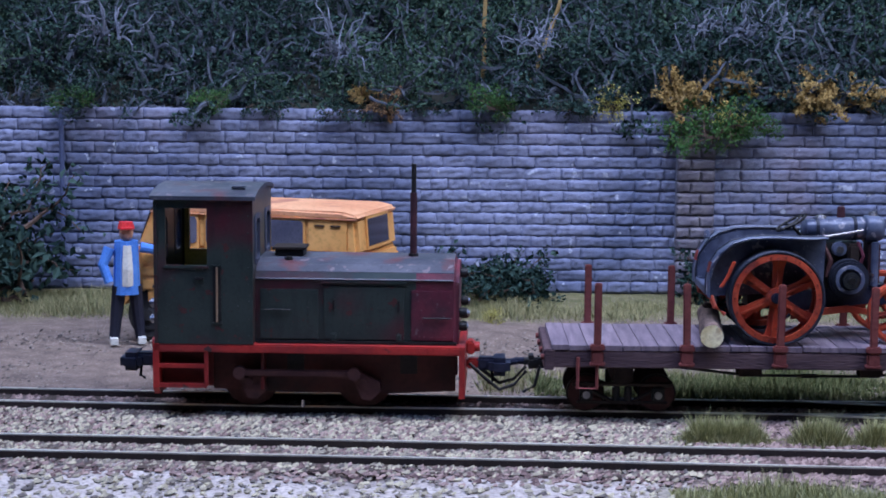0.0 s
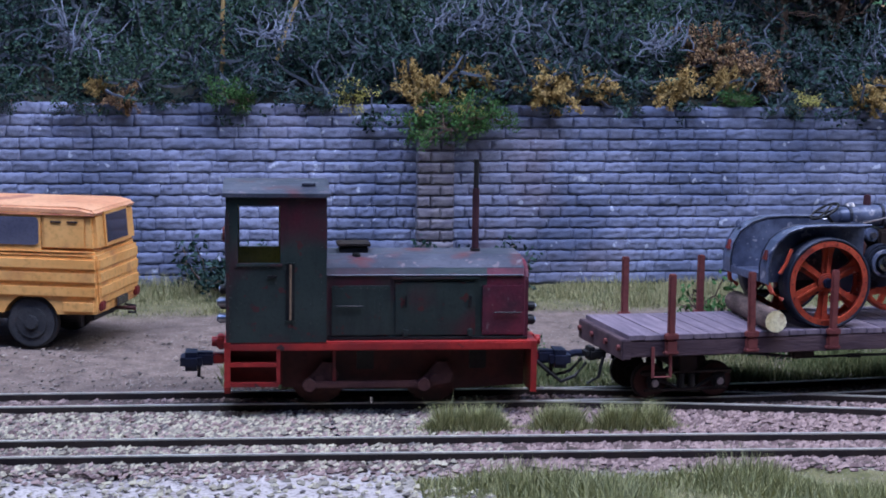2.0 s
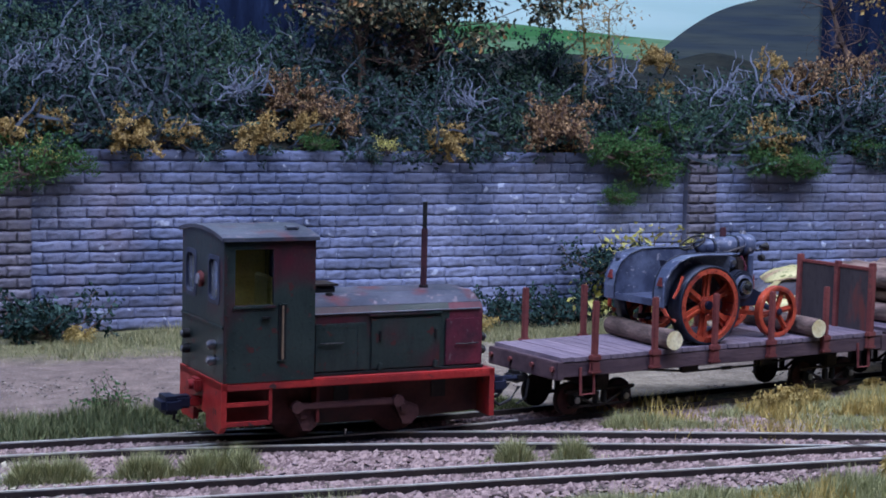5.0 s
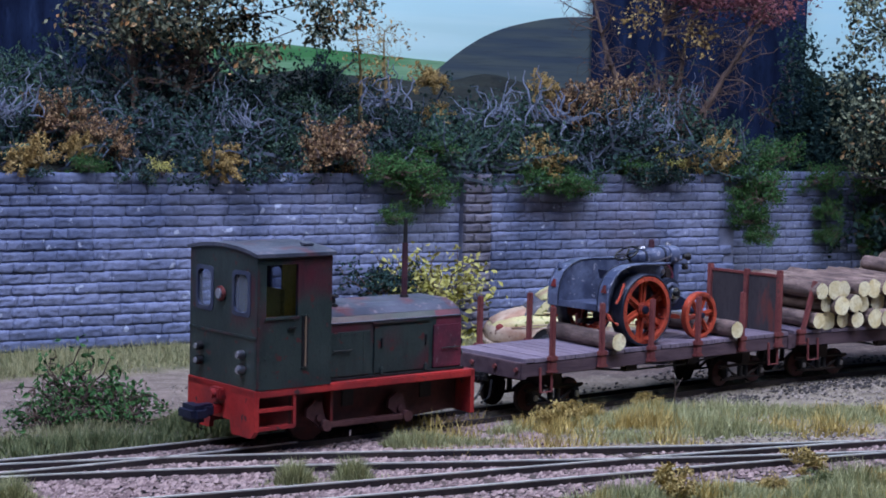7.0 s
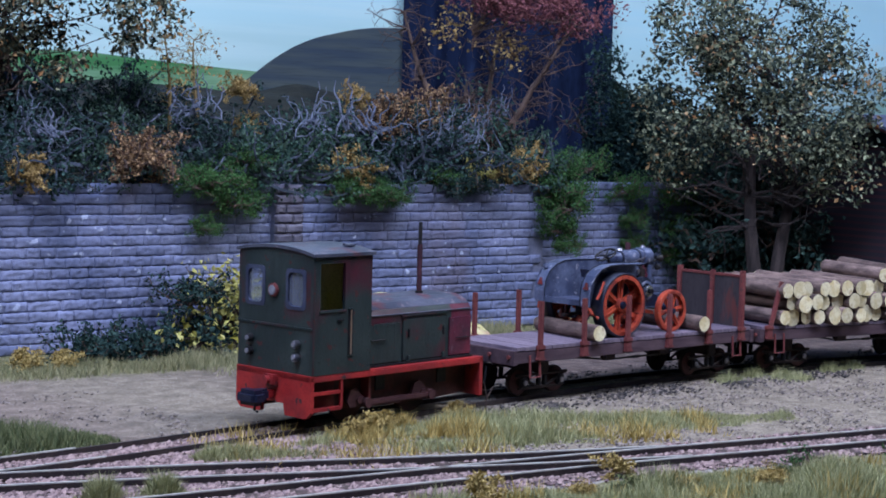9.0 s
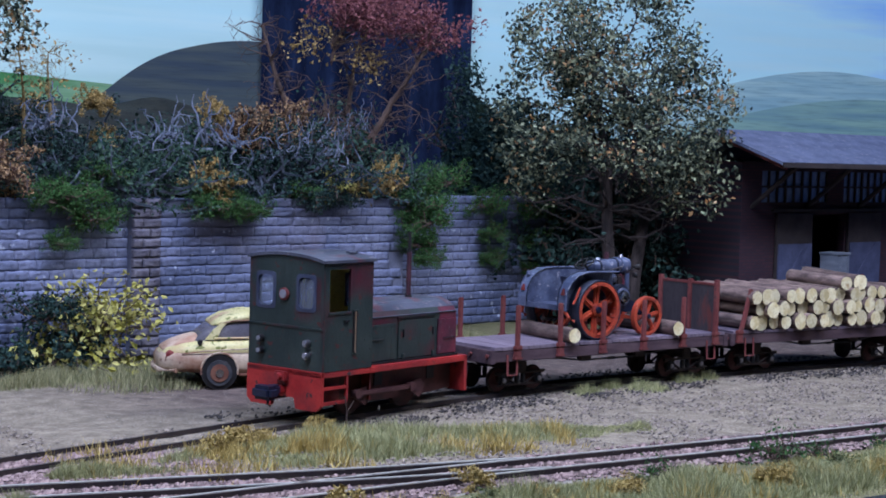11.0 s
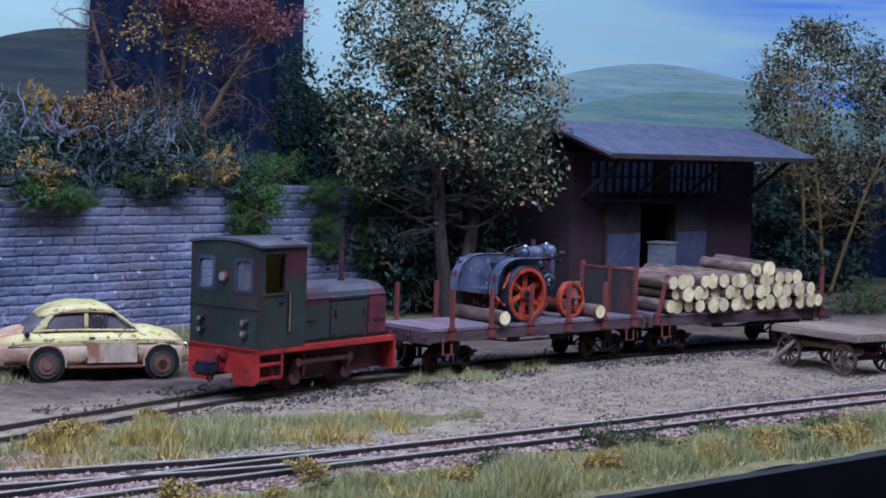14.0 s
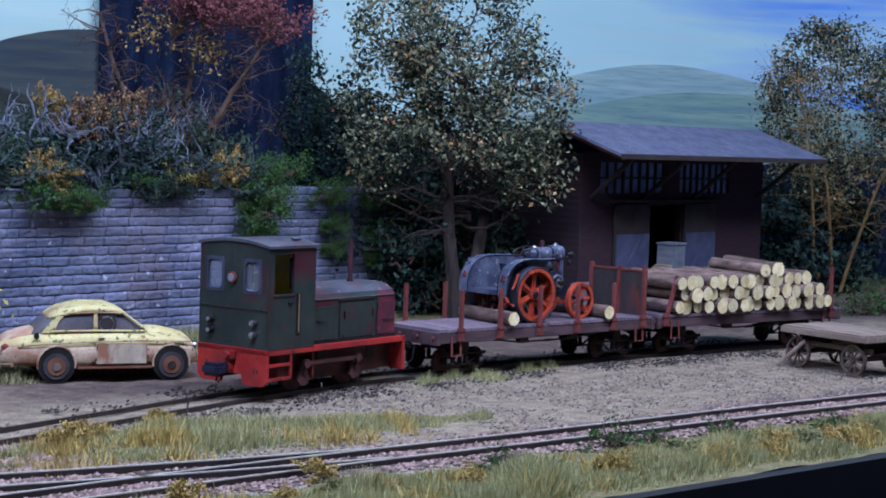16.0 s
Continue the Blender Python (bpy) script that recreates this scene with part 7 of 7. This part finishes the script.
tree("bank_tree", (12.0, 31.6, 3.6), 4.2, 2.9, 1.8, 1.5, "leaf_bank", "small tree with orange-tipped leaves on the bank", 900, 17, 0.060, 2, "twig_brown", "leaf_berry", 0.1, 0.15, 0.25, 0.55,
     lobes=[(0.2, -0.1, 2.95, 1.75, 1.1), (2.0, -0.8, 2.95, 1.15, 0.75), (-1.2, 0.2, 2.6, 0.9, 0.7), (0.9, -0.5, 3.9, 1.5, 0.8), (3.0, -1.0, 2.9, 0.95, 0.85), (1.3, -0.6, 2.1, 1.1, 0.6), (2.3, -0.8, 3.9, 1.1, 0.7)])
tree("shed_tree", (47.6, 28.0, 0), 8.5, 5.8, 2.7, 3.0, "leaf_tree", "autumn tree beside the goods shed", 700, 22, 0.062, 5, "twig_tan", "leaf_berry", 0.065, 0.28, 0.3)
tree("plum_tree", (24.0, 31.4, 3.6), 4.4, 3.5, 1.5, 1.4, "leaf_plum", "twisted brown tree with plum-red leaves on the bank", 360, 20, 0.045, 3, "twig_brown", "leaf_yellow", 0.10, 0.5, 0.25, 0.2,
     lobes=[(1.0, -0.9, 3.75, 1.15, 0.5), (2.0, -1.8, 3.4, 0.85, 0.42), (0.1, -0.2, 4.0, 0.8, 0.4), (0.9, 0.4, 3.9, 0.8, 0.5)], second_lobes=[(-0.45, 0.2, 3.2, 0.35, 0.55), (0.75, -0.5, 2.7, 0.4, 0.4)])
tree("dark_tree", (30.8, 33.0, 0), 6.0, 3.9, 1.5, 2.0, "leaf_dark", "dark green tree behind the set-back wall", 300, 20, 0.075, 1, "twig_brown", None, 0.16)
tree("dark_tree", (34.5, 31.6, 0), 5.5, 2.9, 2.6, 2.4, "leaf_dark", "dark green undergrowth tree beside the shed", 240, 18, 0.075, 2, "twig_brown", None, 0.14)
tree("slim_tree", (29.6, 32.9, 0), 7.2, 4.6, 0.5, 2.4, "leaf_dark", "slim dark tree behind the set-back wall", 150, 18, 0.06, 1, "twig_brown", None, 0.08)
tree("sapling", (16.9, 31.8, 4.1), 2.4, 1.6, 0.8, 0.7, "leaf_yellow", "thin ochre-leaved sapling on the bank", 22, 10, 0.05, 2, "twig_tan", None, 0.05)
for x, h, lean in ((0.72, 2.4, 0.0), (1.55, 2.5, 0.28)):
    st = thing("bare_sapling", (x, 31.0, 3.5), label="tan bare stem rising from the bank", category="stem", group="bare stems")
    part("stem", tube(curly((0, 0, 0), (lean, 0, 1), h, 6, 0.05), 0.05, 6, None, 0.03), "twig_tan", st)


# ---- grass and grit, too many to count ----
def y_front(x):
    return np.interp(x, [p[0] for p in LINE_FRONT], [p[1] for p in LINE_FRONT])


def y_train(x):
    return np.interp(x, TRAIN_XY[:, 0], TRAIN_XY[:, 1])


def grass(name, pts, high, material, label, width=0.009):
    n = len(pts)
    x, y = pts[:, 0], pts[:, 1]
    h = high * rng.uniform(0.5, 1.25, n) * (pts[:, 2] if pts.shape[1] > 2 else 1)
    a, lean = rng.uniform(0, math.tau, n), rng.normal(0, 0.34, (n, 2)) * h[:, None]
    dx, dy = np.cos(a) * width, np.sin(a) * width
    z = np.full(n, -0.03)
    p = np.stack([np.stack([x - dx, y - dy, z], 1), np.stack([x + dx, y + dy, z], 1), np.stack([x + lean[:, 0], y + lean[:, 1], z + h], 1)], 1).reshape(-1, 3)
    i = np.arange(n) * 3
    ob = shared(name, cloud_mesh(name, p.tolist(), np.stack([i, i + 1, i + 2], 1).tolist(), material))
    return tagged(ob, label, "grass", kind="stuff")


def patch(n, x0, x1, y0, y1, cut=0.0, f=0.8, seed=0):
    """Points in a band between two lines of y, kept where a slow noise allows."""
    x = rng.uniform(x0, x1, n)
    lo = y0(x) if callable(y0) else np.full(n, float(y0))
    hi = y1(x) if callable(y1) else np.full(n, float(y1))
    y = lo + (hi - lo) * rng.uniform(0, 1, n)
    k = np.array([noise.noise(Vector((a * f, b * f, seed))) for a, b in zip(x, y)])
    edge = np.clip(np.minimum(y - lo, hi - y) / 0.35, 0.25, 1)
    keep = (k > cut + rng.normal(0, 0.13, n)) & (rng.random(n) < np.clip(edge * 1.15, 0.35, 1))
    return np.stack([x, y, edge * np.clip(0.55 + 1.3 * k, 0.3, 1.35)], 1)[keep]


def tufts(spots, count, radius):
    out = []
    for x, y in spots:
        d = rng.normal(0, 1, (count, 2)) * radius * np.array([1.35, 0.6])
        hh = np.clip(1.15 - np.hypot(*d.T) / (2.2 * radius), 0.25, 1.2)
        out.append(np.stack([x + d[:, 0], y + d[:, 1], hh], 1))
    return np.vstack(out)


grass("front_grass", np.vstack([patch(150000, 2.3, 34, lambda x: np.interp(x, [p[0] for p in EDGE], [p[1] for p in EDGE]) + 0.1, lambda x: y_front(x) - 0.95, -0.32, 0.9)]), 0.26, "grass", "pale straw-green grass along the front of the layout")
grass("track_grass", tufts([(2.95, 18.62), (3.2, 18.6), (3.42, 18.6), (4.15, 18.55), (4.35, 18.53), (4.85, 18.5), (5.1, 18.5), (5.35, 18.5), (8.6, 18.1), (9.3, 17.95)], 1900, 0.13), 0.31, "grass", "tufts of straw-green grass between the tracks")
grass("strip_grass", np.vstack([patch(44000, 10.6, 20.5, lambda x: np.maximum(np.interp(x, [10.6, 14, 17, 20.5], [19.2, 18.3, 17.9, 17.9]), y_front(x) + 0.95), lambda x: np.minimum(np.interp(x, [10.6, 16, 18, 20.5], [21.5, 20.75, 19.7, 18.6]), y_train(x) - 0.62), -0.35),
                               patch(7000, 12, 17, 19.4, lambda x: y_train(x) - 0.75, 0.0, 1.2, 3),
                               tufts([(22.51, 21.46), (23.31, 21.63), (23.77, 21.33), (23.81, 20.94), (25.3, 21.52), (25.97, 21.57)], 500, 0.18)]), 0.22, "grass", "straw-green grass strip between the lines")
grass("verge_grass", np.vstack([patch(70000, -10, 27, 26.7, 29.6, -0.22, 0.6, 7), patch(13000, 0.5, 9.5, lambda x: y_train(x) + 0.85, lambda x: y_train(x) + 2.6, 0.02, 0.5, 9), patch(6000, 14.5, 22, 25.3, 27.4, -0.1, 0.6, 2)]), 0.26, "grass_far", "olive grass verge at the foot of the wall")

grass("yellow_grass", np.vstack([patch(16000, 8, 34, lambda x: np.interp(x, [p[0] for p in EDGE], [p[1] for p in EDGE]) + 0.1, lambda x: y_front(x) - 0.95, 0.12, 1.3, 21), patch(9000, 11, 19, lambda x: y_front(x) + 1.0, lambda x: np.interp(x, [10.6, 16, 18, 20.5], [21.4, 20.6, 19.6, 18.5]), 0.15, 1.3, 23), tufts([(13.44, 19.81), (14.52, 20.4), (14.51, 19.56), (15.6, 20.21), (13.02, 19.86)], 260, 0.16)]), 0.27, "grass_yellow", "yellowed straw grass among the green", 0.012)

grass("lush_grass", np.vstack([patch(16000, 1.2, 7.5, lambda x: y_train(x) + 0.6, lambda x: y_train(x) + 2.1, -0.3, 0.8, 41), patch(11000, 7.0, 10.4, lambda x: y_train(x) + 0.55, lambda x: np.interp(x, [7, 8.4, 10.4], [23.6, 23.0, 21.9]), -0.3, 0.8, 43)]), 0.30, "grass_green", "soft green grass on the far side of the track", 0.011)


def grit(name, pts, size, material, label, flat=0.6):
    n = len(pts)
    base = np.array([(1, 0, 0), (-1, 0, 0), (0, 1, 0), (0, -1, 0), (0, 0, 1), (0, 0, -1)], float)
    s = size * rng.uniform(0.5, 1.5, (n, 1, 1))
    v = base[None] * s * rng.uniform(0.6, 1.3, (n, 6, 1))
    a = rng.uniform(0, math.tau, n)
    ca, sa = np.cos(a)[:, None], np.sin(a)[:, None]
    x, y = v[..., 0] * ca - v[..., 1] * sa + 0.4 * v[..., 2], v[..., 0] * sa + v[..., 1] * ca
    p = np.stack([x + pts[:, :1], y + pts[:, 1:2], v[..., 2] * flat + size * 0.25], 2).reshape(-1, 3)
    f = np.array([(0, 2, 4), (2, 1, 4), (1, 3, 4), (3, 0, 4), (2, 0, 5), (1, 2, 5), (3, 1, 5), (0, 3, 5)])
    faces = (np.arange(n)[:, None, None] * 6 + f[None]).reshape(-1, 3)
    return tagged(shared(name, cloud_mesh(name, p.tolist(), faces.tolist(), material)), label, "gravel", kind="stuff")


grit("pale_ballast", np.vstack([patch(14000, -9, 3.4, lambda x: y_front(x) - 0.75, lambda x: y_train(x) - 0.1, -1), patch(2200, -9, 3.0, 15.0, lambda x: y_front(x) - 0.8, -1)]), 0.036, "gravel_white", "pale yellow-white ballast stones")
grit("brown_ballast", np.vstack([patch(9000, -9, 3.4, lambda x: y_front(x) - 1.1, lambda x: y_train(x) + 0.7, -1), patch(20000, 2.8, 13, lambda x: y_front(x) - 0.95, lambda x: y_train(x) + 0.55, -1), patch(12000, 12, 34, lambda x: y_front(x) - 0.9, lambda x: y_front(x) + 0.95, -1)]), 0.036, "gravel_pink", "pink-brown ballast stones round the sleepers")
grit("yard_grit", np.vstack([patch(16000, 11, 36, lambda x: y_front(x) + 0.8, lambda x: y_train(x) + 0.9, -0.25), patch(5000, -9, 12, lambda x: y_train(x) + 0.6, 25.5, -0.1)]), 0.024, "gravel_yard", "grey grit scattered over the yard")
grit("cinders", np.vstack([patch(2600, 16, 34, lambda x: y_train(x) - 1.5, lambda x: y_train(x) - 0.35, -0.1, 0.9, 31), patch(1400, 15, 34, lambda x: y_train(x) + 0.4, lambda x: y_train(x) + 1.6, -0.1, 0.9, 33)]), 0.032, "coal", "dark cinders beside the train's track")


# ---- facing stones of the walls ----
def face_wall(wall, x0, x1, y, near, label, skip=()):
    kinds = stone_meshes("stone", "stone", 16)
    courses = 16
    hgt = WALL_TOP / courses
    rest_v, rest_f = [], []
    made = 0
    for c in range(courses):
        x = x0 - random.uniform(0, 0.4)
        while x < x1:
            ln = random.uniform(0.28, 0.72)
            cx = x + ln / 2
            x += ln
            if cx + ln / 2 > x1 + 0.1 or any(a < cx < b for a, b in skip):
                continue
            cz = (c + 0.5) * hgt
            me = random.choice(kinds)
            dy = random.uniform(-0.012, 0.012)
            sc = (ln * 1.012, 1.0, hgt * 1.0)
            if near[0] < cx < near[1] and made < 300 and c > 3:
                shared("stone", me, wall, (cx, y - 0.02 + dy, cz), (0, 0, 0), sc)
                made += 1
            else:
                k = len(rest_v)
                rest_v += [(cx + v.co.x * sc[0], y - 0.02 + dy + v.co.y, cz + v.co.z * sc[2]) for v in me.vertices]
                rest_f += [[i + k for i in p.vertices] for p in me.polygons]
    me = cloud_mesh("facing_stones", rest_v, rest_f, "stone_rest")
    for p in me.polygons:
        p.use_smooth = True
    ob = shared("facing_stones", me, wall)
    tagged(ob, kind="stuff")


def stone_rest():
    m = M["stone"].copy()
    m.name = "weathered_stone_face"
    n, l = m.node_tree.nodes, m.node_tree.links
    g = n.new("ShaderNodeNewGeometry")
    for link in list(l):
        if link.from_node.bl_idname == "ShaderNodeObjectInfo" and link.to_node.bl_idname == "ShaderNodeMapRange":
            sock = link.to_socket
            l.remove(link)
            l.new(g.outputs["Random Per Island"], sock)
    return m


def pilaster(x0, x1, y, name):
    t = thing(name, (0, 0, 0), label="brownish stone buttress strip standing proud of the wall", category="buttress", kind="structure")
    kinds = stone_meshes("stone", "stone_brown", 4)
    n = 16
    part("core", box(x1 - x0, 0.3, WALL_TOP - 0.05, ((x0 + x1) / 2, y - 0.05, WALL_TOP / 2)), "mortar", t)
    for c in range(n):
        cut = x0 + (x1 - x0) * (0.36 if c % 2 else 0.62)
        for a, b in ((x0, cut), (cut, x1)):
            shared("stone", random.choice(kinds), t, ((a + b) / 2, y - 0.24, (c + 0.5) * WALL_TOP / n), (0, 0, 0), ((b - a) * 0.97, 1, WALL_TOP / n * 0.94))


M["stone_rest"] = stone_rest()
face_wall(wall_main, -20, 25, WALL_Y, (2.2, 9.5), "")
face_wall(wall_recess, 25, 35, 31.4, (99, 100), "")
pilaster(4.1, 4.76, WALL_Y, "buttress")
pilaster(17.75, 18.4, WALL_Y, "buttress")

motions()
